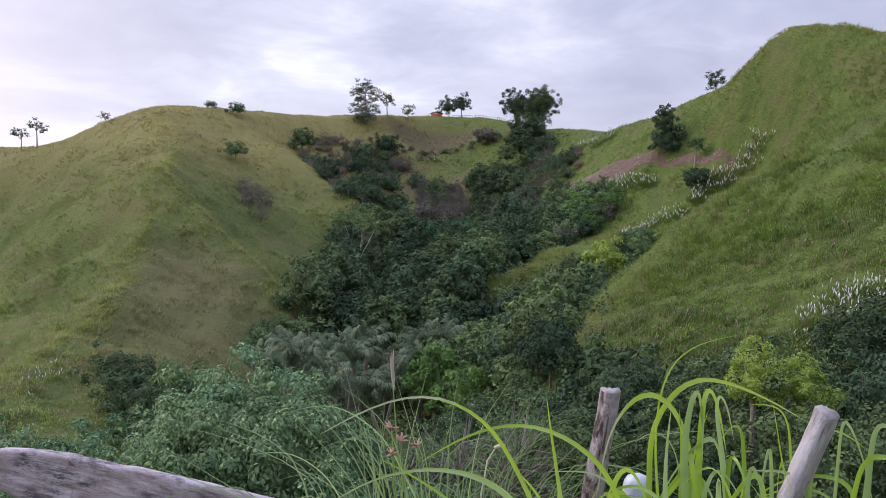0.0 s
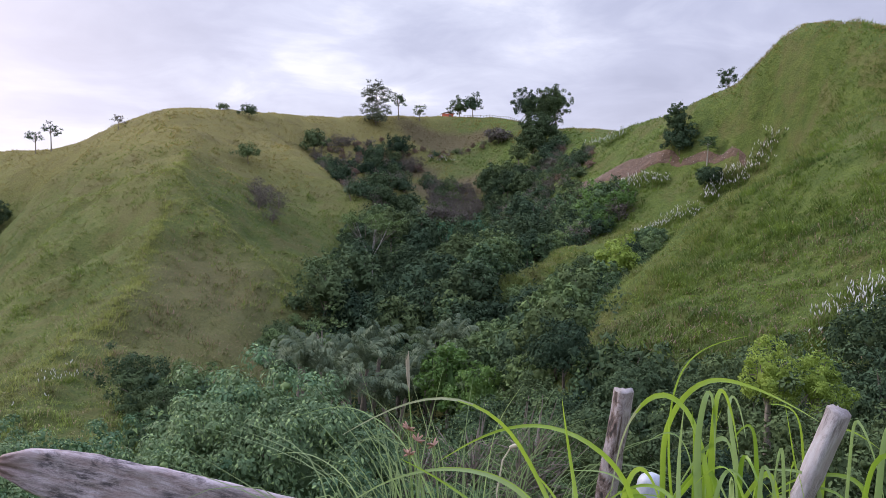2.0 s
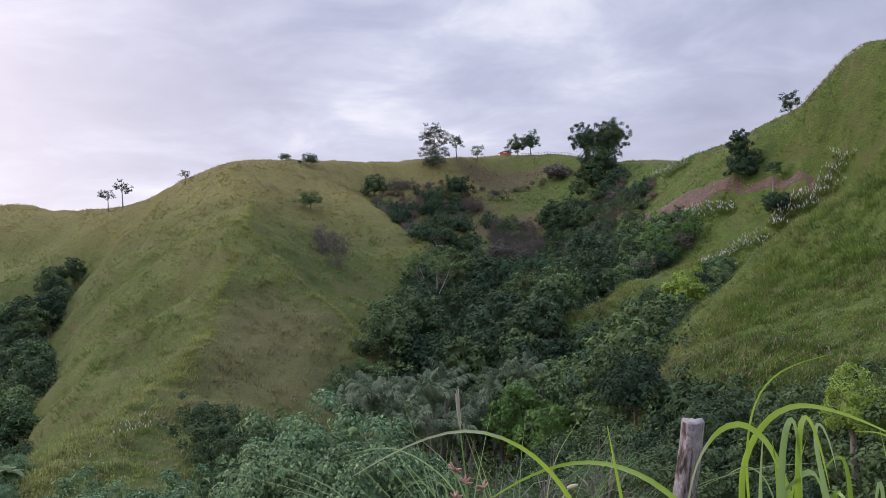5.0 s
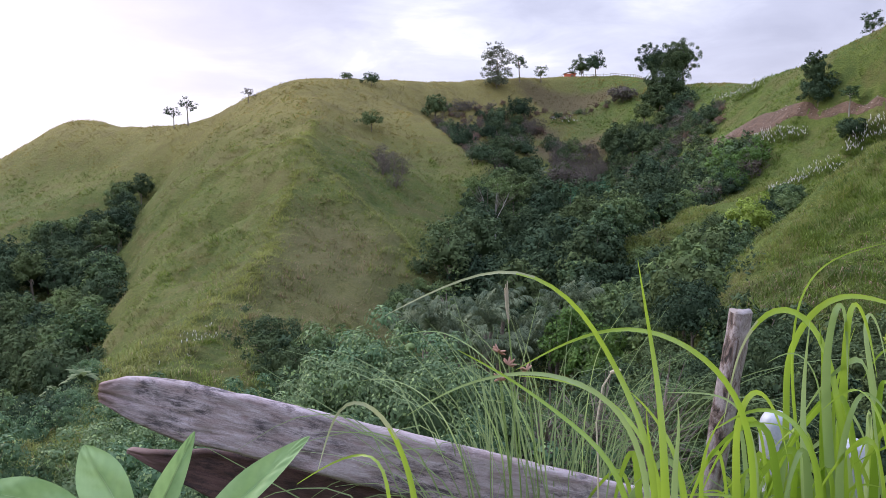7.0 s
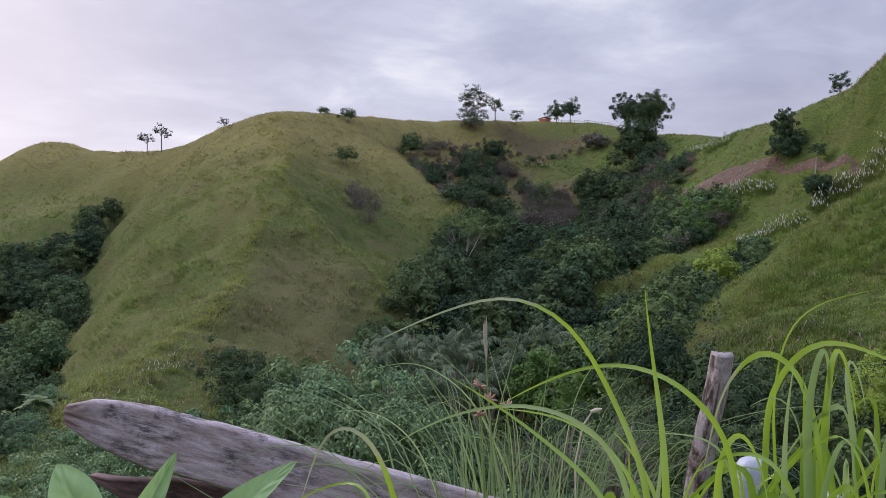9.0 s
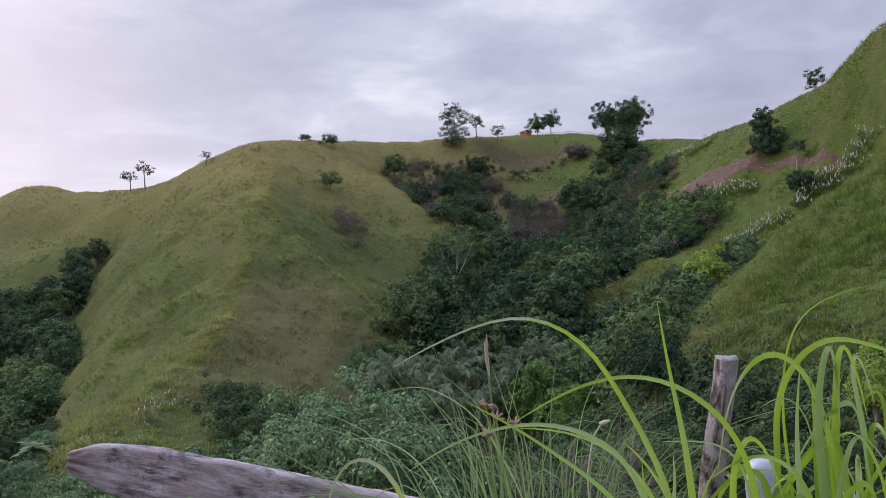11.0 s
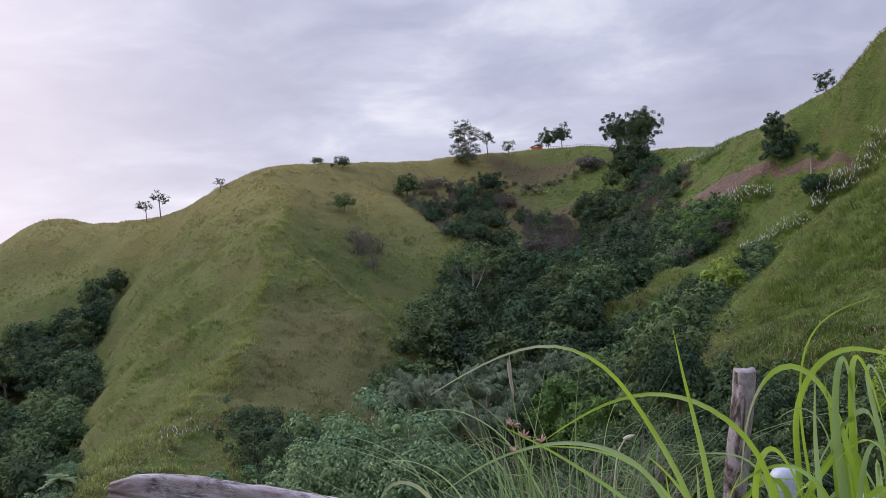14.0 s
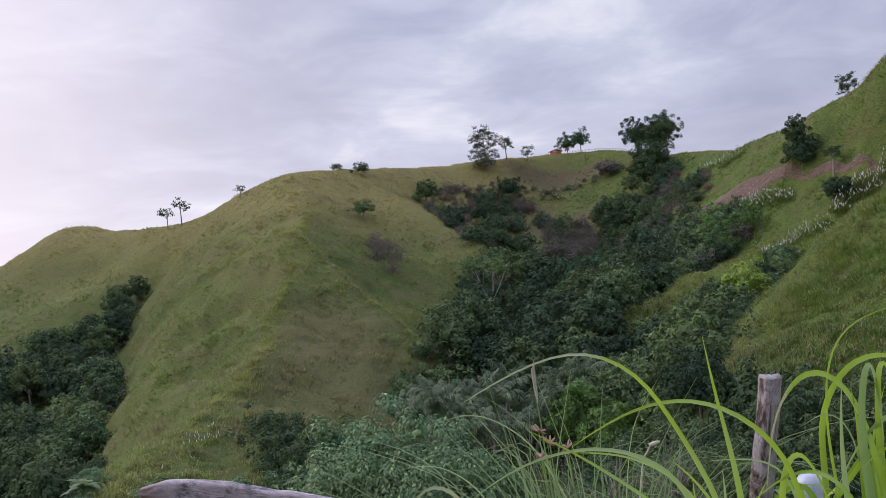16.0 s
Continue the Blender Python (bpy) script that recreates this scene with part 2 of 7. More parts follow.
M_LEAF_FORE = foliage("drooping_green_leaves", (0.04, 0.088, 0.042), (0.15, 0.25, 0.118), (0.27, 0.37, 0.15), 0.6, 0.22, warm=(0.20, 0.26, 0.11))
M_LEAF_BRIGHT = foliage("bright_green_leaves", (0.06, 0.125, 0.03), (0.16, 0.26, 0.06), None, 0.6)
M_LEAF_YELLOW = foliage("yellow_green_leaves", (0.15, 0.23, 0.035), (0.31, 0.39, 0.075), None, 0.9)
M_LEAF_GREY = foliage("grey_brown_twigs", (0.085, 0.072, 0.06), (0.19, 0.165, 0.14), (0.11, 0.13, 0.05), 0.3)
M_LEAF_RUST = foliage("rusty_leaves", (0.12, 0.085, 0.06), (0.25, 0.165, 0.125), (0.30, 0.17, 0.15), 0.3)
M_LEAF_GREYGREEN = foliage("grey_green_leaves", (0.06, 0.07, 0.045), (0.15, 0.165, 0.105), None, 0.5, 0.2, 0.75)
M_LEAF_BANANA = foliage("banana_leaves", (0.08, 0.125, 0.05), (0.17, 0.22, 0.10), None, 0.5)
M_LEAF_CROP = foliage("blue_green_crop_leaves", (0.05, 0.13, 0.07), (0.09, 0.20, 0.11), None, 0.3)
M_FROND = foliage("coconut_fronds", (0.055, 0.085, 0.05), (0.22, 0.265, 0.15), None, 0.5, 0.2, 0.6)
M_BLADE = foliage("fresh_grass_blades", (0.18, 0.31, 0.024), (0.36, 0.48, 0.06), None, 1.5, 0.45, 0.28, shine=0.6)
M_BLADE_PALE = foliage("greyish_grass_blades", (0.19, 0.295, 0.08), (0.36, 0.45, 0.185), None, 1.5, 0.4, 0.3, shine=0.6)
M_WIRY = foliage("wiry_grass_blades", (0.13, 0.20, 0.07), (0.26, 0.34, 0.15), None, 1.5, 0.4, 0.4, shine=0.4)
M_BROADLEAF = foliage("soft_broad_leaf", (0.19, 0.33, 0.12), (0.36, 0.52, 0.23), None, 45.0, 0.35, 0.45, shine=0.4)
M_BLADE_TIP = foliage("pale_blade_tip", (0.24, 0.29, 0.13), (0.40, 0.42, 0.24), None, 6.0, 0.4, 0.35, shine=0.6)
M_MIDRIB = foliage("pale_midrib", (0.30, 0.42, 0.20), (0.40, 0.52, 0.28), None, 20.0, 0.3, 0.5)
M_STRAW = foliage("straw_seed_head", (0.42, 0.36, 0.26), (0.62, 0.56, 0.44), None, 5.0, 0.3, 0.8)
M_RUSTFLOWER = foliage("rust_pink_floret", (0.42, 0.24, 0.18), (0.60, 0.39, 0.31), None, 5.0, 0.3, 0.8)
M_BARK = solid("grey_bark", (0.10, 0.08, 0.06), (0.26, 0.22, 0.18), 3.0, 0.9, 0.5, 0.03, (1, 1, 0.3))
M_BARK_PALE = solid("pale_bark", (0.24, 0.225, 0.20), (0.46, 0.44, 0.40), 3.0, 0.85, 0.4, 0.02, (1, 1, 0.3))
M_SOIL = solid("reddish_soil", (0.07, 0.042, 0.027), (0.15, 0.092, 0.06), 0.7, 0.95, 0.8, 0.3)
M_ROCK = solid("pale_stone", (0.22, 0.17, 0.14), (0.36, 0.30, 0.26), 2.0, 0.9, 0.5, 0.05)
M_RED_WALL = solid("red_painted_boards", (0.50, 0.10, 0.05), (0.66, 0.17, 0.09), 1.5, 0.7, 0.2, 0.02)
M_ROOF = solid("rusty_sheet_roof", (0.20, 0.12, 0.09), (0.34, 0.22, 0.17), 1.0, 0.6, 0.3, 0.03)
M_PLASTIC = solid("milky_white_plastic", (0.26, 0.28, 0.32), (0.41, 0.42, 0.47), 14.0, 0.4, 0.08, 0.005)


def weathered_wood(name, pale, brown, dark, along_x=True):
    """Old grey timber: long grain, black lichen stains, worn brownish ends."""
    m, nt, bsdf = shader(name)
    tc = nt.nodes.new("ShaderNodeTexCoord").outputs["Object"]
    mp = nt.nodes.new("ShaderNodeMapping")
    mp.inputs["Scale"].default_value = (1, 6, 6) if along_x else (6, 6, 1)
    link(nt, tc, mp.inputs[0])
    grain = noise_tex(nt, mp.outputs[0], 9.0, 8.0, 0.7, 0.4)
    mp2 = nt.nodes.new("ShaderNodeMapping")
    mp2.inputs["Scale"].default_value = (1, 4.0, 4.0) if along_x else (4.0, 4.0, 1)
    link(nt, tc, mp2.inputs[0])
    stain = noise_tex(nt, mp2.outputs[0], 11.0, 10.0, 0.82, 0.35)
    blot = noise_tex(nt, tc, 5.0, 3.0, 0.5)
    speck = noise_tex(nt, tc, 60.0, 5.0, 0.7)
    col = mix(nt, ramp(nt, grain, [(0.35, (0, 0, 0)), (0.62, (1, 1, 1))]), brown, pale)
    col = mix(nt, ramp(nt, speck, [(0.5, (0, 0, 0)), (0.75, (0.5, 0.5, 0.5))]), col, brown)
    k = math_node(nt, "MULTIPLY", ramp(nt, stain, [(0.46, (0, 0, 0)), (0.58, (1, 1, 1))]), ramp(nt, blot, [(0.42, (0.12, 0.12, 0.12)), (0.58, (1, 1, 1))]))
    col = mix(nt, math_node(nt, "MULTIPLY", k, 0.9), col, dark)
    if along_x:
        sx = nt.nodes.new("ShaderNodeSeparateXYZ")
        link(nt, tc, sx.inputs[0])
        end = math_node(nt, "SUBTRACT", math_node(nt, "ADD", 0.07, math_node(nt, "MULTIPLY", stain, 0.10)), sx.outputs[0])
        col = mix(nt, math_node(nt, "MULTIPLY", end, 7.0), col, (0.19, 0.12, 0.105))
    link(nt, col, bsdf.inputs["Base Color"])
    bsdf.inputs["Roughness"].default_value = 0.88
    bump(nt, bsdf, math_node(nt, "ADD", grain, math_node(nt, "MULTIPLY", speck, 0.3)), 0.6, 0.006)
    return m


def flaking_bark():
    """Pale grey bark that flakes off dark wood in long patches."""
    m, nt, bsdf = shader("flaking_grey_bark")
    tc = nt.nodes.new("ShaderNodeTexCoord").outputs["Object"]
    mp = nt.nodes.new("ShaderNodeMapping")
    mp.inputs["Scale"].default_value = (1, 1, 0.4)
    link(nt, tc, mp.inputs[0])
    flake = noise_tex(nt, mp.outputs[0], 26.0, 8.0, 0.68, 0.5)
    fine = noise_tex(nt, mp.outputs[0], 150.0, 5.0, 0.7)
    broad = noise_tex(nt, tc, 7.0, 3.0, 0.5)
    col = mix(nt, ramp(nt, fine, [(0.3, (0, 0, 0)), (0.7, (1, 1, 1))]), (0.17, 0.138, 0.138), (0.36, 0.31, 0.315))
    k = math_node(nt, "ADD", math_node(nt, "MULTIPLY", flake, 0.75), math_node(nt, "MULTIPLY", broad, 0.25))
    col = mix(nt, ramp(nt, k, [(0.485, (0, 0, 0)), (0.54, (1, 1, 1))]), col, (0.12, 0.08, 0.068))
    col = mix(nt, ramp(nt, k, [(0.535, (0, 0, 0)), (0.585, (1, 1, 1))]), col, (0.022, 0.016, 0.015))
    link(nt, col, bsdf.inputs["Base Color"])
    bsdf.inputs["Roughness"].default_value = 0.92
    bump(nt, bsdf, math_node(nt, "ADD", math_node(nt, "MULTIPLY", k, -1.0), math_node(nt, "MULTIPLY", fine, 0.3)), 0.9, 0.012)
    return m


M_PLANK = weathered_wood("weathered_grey_plank", (0.43, 0.375, 0.395), (0.25, 0.185, 0.18), (0.035, 0.03, 0.034))
M_PLANK_DARK = weathered_wood("dark_red_brown_plank", (0.10, 0.055, 0.05), (0.06, 0.028, 0.025), (0.02, 0.012, 0.012))
M_STAKE = flaking_bark()
M_SPLIT = weathered_wood("split_pale_stake", (0.40, 0.37, 0.38), (0.28, 0.235, 0.23), (0.09, 0.07, 0.065), False)
M_SPLIT_BROWN = weathered_wood("split_brown_face", (0.34, 0.25, 0.21), (0.22, 0.15, 0.12), (0.10, 0.07, 0.06), False)
M_ENDGRAIN = solid("cut_end_of_wood", (0.19, 0.16, 0.15), (0.32, 0.285, 0.275), 30.0, 0.9, 0.5, 0.004)

# ---- the ground: crests and gullies of the hills, and a smooth sheet drawn through them ----
# each crest, gully and slope of the hills as a line of points; a smooth sheet is drawn through them
RELIEF = []
# back ridge, from the left summit past the hut to the saddle
RELIEF += [(-56.3, 176.4, 24.2), (-53.1, 184.6, 25.0), (-50.4, 193.7, 26.0), (-45.2, 200.1, 26.5), (-40.5, 211.3, 27.5), (-34.7, 219.4, 27.8), (-28.0, 224.4, 27.6), (-21.0, 229.2, 27.9), (-13.8, 235.7, 28.8), (-6.4, 244.1, 30.3), (1.5, 248.1, 31.0), (9.3, 245.0, 30.3), (15.2, 239.7, 29.1)]
# saddle
RELIEF += [(22.4, 232.9, 26.2), (31.2, 219.8, 24.4), (37.1, 204.7, 22.6)]
# ridge from the summit down to the left saddle and up the farther hill
RELIEF += [(-65.1, 178.6, 22.9), (-72.8, 182.1, 21.0), (-81.1, 186.2, 18.7), (-89.6, 190.1, 16.7), (-95.6, 193.8, 16.4), (-104.7, 200.4, 17.1), (-114.9, 210.8, 18.8), (-128.4, 220.5, 21.0), (-138.1, 222.8, 22.2), (-142.8, 219.8, 20.3), (-146.3, 217.5, 17.6), (-149.7, 215.2, 14.7), (-154.2, 199.5, 5.9), (-155.7, 182.8, -2.8)]
# face of the farther hill
RELIEF += [(-127.4, 194.0, 6.2), (-111.6, 192.0, 7.8), (-97.4, 183.9, 9.6), (-122.7, 176.6, -0.7), (-105.5, 174.7, 1.0)]
# rib from the summit to the shoulder
RELIEF += [(-52.4, 168.1, 20.5), (-47.5, 157.1, 16.7), (-43.5, 141.6, 12.3), (-40.7, 126.8, 9.3), (-38.1, 117.1, 8.1)]
# edge of the shoulder down to the valley
RELIEF += [(-33.6, 112.2, 5.3), (-30.0, 108.0, 2.6), (-26.9, 104.7, 0.1), (-23.0, 100.5, -2.7), (-20.1, 97.1, -4.5), (-17.5, 93.5, -6.1), (-15.4, 89.8, -7.1)]
# hollow behind that edge
RELIEF += [(-34.1, 119.4, 3.9), (-28.9, 112.5, -0.1), (-25.0, 109.3, -3.4), (-20.0, 103.2, -6.9), (-15.7, 98.9, -9.6)]
# slope behind the hollow
RELIEF += [(-31.4, 122.1, 2.4), (-34.5, 133.8, 5.7), (-26.5, 119.2, -1.3), (-31.2, 139.7, 5.0), (-21.4, 114.1, -4.4), (-26.3, 149.8, 4.5), (-20.2, 136.7, -1.2), (-39.4, 144.9, 9.7)]
# spur above the shrubs
RELIEF += [(-38.0, 158.6, 10.9), (-36.1, 182.6, 17.4), (-31.1, 175.4, 15.1), (-25.2, 168.3, 11.3), (-19.6, 159.9, 7.4), (-15.0, 151.4, 4.8)]
# shrubby hollow above that spur
RELIEF += [(-26.8, 196.3, 13.2), (-17.4, 193.4, 11.3), (-19.3, 177.1, 5.0), (-13.5, 164.6, 2.0)]
# face of the shoulder
RELIEF += [(-28.2, 99.2, -1.7), (-23.0, 90.2, -5.0), (-19.3, 85.0, -7.5), (-24.0, 84.8, -5.9), (-23.1, 74.6, -8.2), (-19.5, 76.7, -8.8)]
# long spur running down to the left
RELIEF += [(-36.2, 108.2, 4.6), (-34.4, 99.3, 0.9), (-32.7, 90.4, -2.3), (-30.4, 79.5, -5.0), (-29.2, 71.4, -6.6), (-28.5, 64.1, -8.0), (-27.8, 57.8, -8.6), (-27.5, 52.3, -8.9), (-26.8, 47.0, -9.1), (-26.2, 42.7, -9.3), (-25.2, 38.6, -9.6), (-23.9, 34.7, -9.7)]
# flank above the side gully
RELIEF += [(-44.8, 121.1, 7.0), (-52.3, 124.6, 5.2), (-57.3, 125.7, 2.9), (-41.4, 104.2, -2.1), (-46.2, 103.3, -3.7), (-53.6, 114.2, -0.3), (-52.4, 103.6, -4.6), (-48.2, 88.9, -8.3), (-43.7, 76.5, -10.9), (-39.5, 84.3, -7.6), (-36.0, 69.3, -9.6), (-33.1, 57.3, -10.4), (-59.3, 148.7, 11.4), (-74.6, 166.1, 10.7), (-75.1, 154.8, 6.8), (-66.3, 129.1, -0.6)]
# wooded side gully
RELIEF += [(-90.3, 173.0, 0.5), (-80.5, 144.2, -8.9), (-72.3, 120.0, -15.1), (-60.9, 94.1, -19.6), (-51.6, 76.3, -21.1), (-42.2, 58.4, -20.7)]
# far side of the side gully
RELIEF += [(-93.0, 160.1, -6.8), (-92.5, 142.7, -11.8), (-91.3, 131.5, -14.1), (-88.2, 108.8, -19.1), (-64.8, 76.3, -22.4)]
# foot of the long spur
RELIEF += [(-24.5, 52.7, -9.5), (-23.1, 58.7, -9.2), (-22.6, 64.3, -9.2), (-19.1, 48.5, -9.5), (-22.5, 43.6, -9.6)]
# bowl below the back ridge
RELIEF += [(-18.6, 221.4, 21.4), (-12.0, 231.8, 24.0), (-4.5, 236.1, 23.8), (3.1, 238.1, 24.8), (1.7, 224.1, 18.3), (11.2, 213.8, 16.3), (-6.2, 203.0, 9.3), (1.7, 196.1, 7.3), (-11.6, 204.8, 10.6)]
# valley head
RELIEF += [(-0.6, 182.1, 1.5), (6.0, 168.0, -0.6), (-6.1, 172.0, -0.4)]
# crest of the right hill
RELIEF += [(30.0, 157.2, 17.2), (30.7, 147.9, 17.1), (34.1, 142.0, 18.0), (36.6, 134.1, 19.1), (38.5, 126.2, 20.0), (40.0, 118.4, 21.3), (40.5, 114.5, 22.1), (40.9, 110.7, 22.8), (41.4, 107.3, 23.3), (41.8, 103.9, 23.4), (42.5, 99.3, 23.3), (43.0, 94.7, 22.7), (43.7, 91.0, 21.6), (44.2, 86.3, 19.8)]
# upper slope of the right hill
RELIEF += [(28.9, 139.0, 12.8), (32.2, 123.9, 12.2), (37.8, 111.8, 14.8), (40.0, 99.2, 16.8), (39.0, 96.4, 11.7), (41.6, 88.7, 17.8), (39.9, 85.1, 13.8), (42.0, 81.9, 15.2)]
# scraped shelf of the track
RELIEF += [(20.6, 138.5, 6.0), (24.3, 133.8, 8.5), (27.7, 129.1, 9.8), (32.0, 122.9, 10.4), (35.8, 114.5, 10.5), (38.2, 108.5, 10.6)]
# below the track
RELIEF += [(22.9, 125.9, 4.4), (27.3, 119.9, 5.8), (31.2, 113.8, 6.1), (34.4, 109.7, 6.8), (37.1, 101.4, 7.7)]
# pale grassy spur
RELIEF += [(6.1, 94.8, -5.7), (10.5, 101.5, -3.9), (15.3, 106.9, -2.0), (21.5, 109.9, -0.3), (27.2, 109.7, 1.6), (29.7, 105.9, 2.7)]
# gully below the pale spur
RELIEF += [(8.9, 91.6, -9.6), (13.1, 91.1, -7.4), (16.6, 90.5, -7.1), (19.2, 92.0, -5.4), (22.9, 92.2, -2.6), (28.2, 93.9, 1.7), (32.6, 92.4, 4.3), (34.5, 85.3, 6.7)]
# crest of the near right slope
RELIEF += [(5.0, 49.7, -8.9), (6.7, 52.6, -7.7), (8.3, 55.4, -6.6), (10.4, 59.1, -5.5), (12.3, 61.8, -4.2), (14.1, 64.5, -2.9), (16.2, 67.1, -1.2), (19.1, 69.4, 1.0), (21.7, 70.7, 2.9), (24.1, 71.0, 4.2), (26.5, 71.2, 5.6), (28.9, 71.4, 7.2), (31.2, 71.5, 8.7), (33.1, 70.6, 9.8), (35.2, 68.5, 10.4)]
# face of the near right slope
RELIEF += [(13.0, 53.4, -4.6), (10.6, 43.7, -6.5), (19.4, 56.8, -1.2), (15.8, 46.4, -3.9), (13.0, 37.8, -5.5), (26.4, 56.1, 3.6), (22.2, 47.0, -0.2), (18.0, 38.0, -3.2), (7.6, 46.4, -7.3), (15.1, 37.0, -4.6), (23.7, 44.0, 0.2), (29.7, 52.1, 4.1)]
# land falling behind the ridges
RELIEF += [(-96.8, 215.4, 14.9), (-111.5, 226.1, 13.9), (-127.4, 243.8, 13.9), (-140.7, 251.4, 15.8), (-33.1, 240.9, 25.7), (-25.7, 246.8, 25.6), (-17.9, 251.5, 26.2), (-10.0, 257.9, 27.8)]
# behind the crest of the right hill
RELIEF += [(50.0, 150.0, 13.0), (50.0, 128.0, 13.0), (49.0, 108.0, 15.0), (49.0, 95.0, 15.0), (50.0, 80.0, 14.0)]
# main valley
RELIEF += [(0.0, 165.0, -3.1), (-6.0, 135.0, -9.2), (-8.0, 108.0, -14.0), (-9.0, 80.0, -15.7), (-10.0, 60.0, -14.0), (-12.0, 42.0, -11.5)]
# valley floor by the palms
RELIEF += [(-15.0, 78.0, -12.0), (-14.0, 68.0, -12.5), (-3.0, 68.0, -14.5), (3.0, 58.0, -13.0)]
# bank in front of the camera
RELIEF += [(0.0, 0.0, 0.0), (0.0, 3.0, -0.3), (0.0, 6.0, -2.2), (0.0, 12.0, -5.2), (0.0, 20.0, -8.2), (-2.0, 30.0, -10.8), (0.0, 42.0, -13.0)]
# bank on the left
RELIEF += [(-12.0, 3.0, -0.8), (-12.0, 12.0, -5.4), (-12.0, 22.0, -8.2), (-14.0, 32.0, -9.2), (-30.0, 25.0, -9.5), (-40.0, 35.0, -12.0)]
# bank on the right
RELIEF += [(12.0, 3.0, 0.2), (10.0, 12.0, -4.4), (10.0, 22.0, -8.0), (18.0, 20.0, -6.0), (30.0, 25.0, 0.0), (45.0, 40.0, 8.0)]
# land behind the camera
RELIEF += [(0.0, -12.0, 1.0), (-30.0, -10.0, 0.0), (30.0, -10.0, 4.0), (0.0, -60.0, 8.0), (-60.0, 10.0, -9.0), (60.0, 10.0, 8.0), (80.0, 80.0, 14.0)]
# land falling away behind the crests
RELIEF += [(0.0, 280.0, 16.0), (-40.0, 260.0, 16.0), (45.0, 235.0, 10.0), (75.0, 150.0, 6.0), (-75.0, 215.0, 10.0), (-110.0, 250.0, 8.0), (-130.0, 300.0, 5.0), (-210.0, 240.0, -8.0), (-200.0, 120.0, -14.0), (-120.0, 40.0, -14.0), (120.0, 0.0, 8.0), (160.0, 160.0, 0.0), (0.0, -160.0, 8.0), (180.0, 330.0, 0.0), (-300.0, 0.0, -10.0), (0.0, 420.0, 0.0)]

# crests that stand up sharply: a line, how far the edge rises above the rounded slope, and its half width
CRESTS = [
    ([(-44, 142), (-38, 117), (-34, 112), (-30, 108), (-27, 105), (-23, 101), (-20, 97), (-15, 90)], 2.6, 4.0),
    ([(-36, 108), (-33, 90), (-30, 80), (-29, 71), (-29, 64), (-28, 58), (-27, 52), (-26, 43), (-24, 35)], 1.8, 4.0),
    ([(-38, 117), (-45, 121), (-52, 125), (-57, 126), (-58, 121)], 1.2, 3.5),
    ([(-56, 176), (-52, 168), (-47, 157), (-44, 142)], 1.3, 5.0),
    ([(-36, 183), (-31, 175), (-25, 168), (-20, 160), (-15, 151)], 1.6, 4.5),
    ([(6, 95), (11, 101), (15, 107), (21, 110), (27, 110)], 1.0, 4.0),
    ([(5, 50), (8, 55), (12, 62), (16, 67), (22, 71), (27, 71), (31, 71), (35, 68)], 1.0, 4.5),
    ([(39, 102), (39, 97), (40, 88), (42, 82)], 1.0, 2.5),
    ([(38, 112), (39, 109), (42, 100), (43, 91)], 0.8, 2.2),
]


def edge_rise(x, y):
    z = np.zeros(len(x))
    for line, rise, wide in CRESTS:
        best = np.full(len(x), 1e9)
        for (ax, ay), (bx, by) in zip(line[:-1], line[1:]):
            dx, dy = bx - ax, by - ay
            t = np.clip(((x - ax) * dx + (y - ay) * dy) / (dx * dx + dy * dy), 0, 1)
            best = np.minimum(best, np.hypot(x - ax - t * dx, y - ay - t * dy))
        z = np.maximum(z, rise * np.exp(-np.sqrt(best ** 2 + 1.0) / wide + 1.0 / wide))
    return z


def spline_sheet(points):
    pts = np.array(points, float)
    pts[:, 2] -= edge_rise(pts[:, 0], pts[:, 1])
    xy = pts[:, :2] / 50.0
    d = np.linalg.norm(xy[:, None] - xy[None], axis=2)
    k = np.where(d > 0, d * d * np.log(np.maximum(d, 1e-9)), 0) - np.eye(len(xy)) * 2e-4
    one = np.hstack([np.ones((len(xy), 1)), xy])
    a = np.block([[k, one], [one.T, np.zeros((3, 3))]])
    return xy, np.linalg.solve(a, np.concatenate([pts[:, 2], np.zeros(3)]))


SHEET_XY, SHEET_W = spline_sheet(RELIEF)


def waves(x, y):
    """Small folds and hummocks of the slopes, in metres."""
    z = np.zeros_like(x)
    rng = np.random.RandomState(4)
    for wl, amp in ((23, 0.16), (13, 0.20), (8, 0.16), (4.7, 0.15), (2.9, 0.11)):
        for _ in range(4):
            a, ph = rng.uniform(0, 2 * np.pi, 2)
            w = wl * rng.uniform(0.8, 1.25)
            z += amp * 0.6 * np.sin((x * np.cos(a) + y * np.sin(a)) * 2 * np.pi / w + ph + 0.8 * np.sin((x * np.sin(a) - y * np.cos(a)) * 2 * np.pi / (w * 1.7) + ph))
    return z


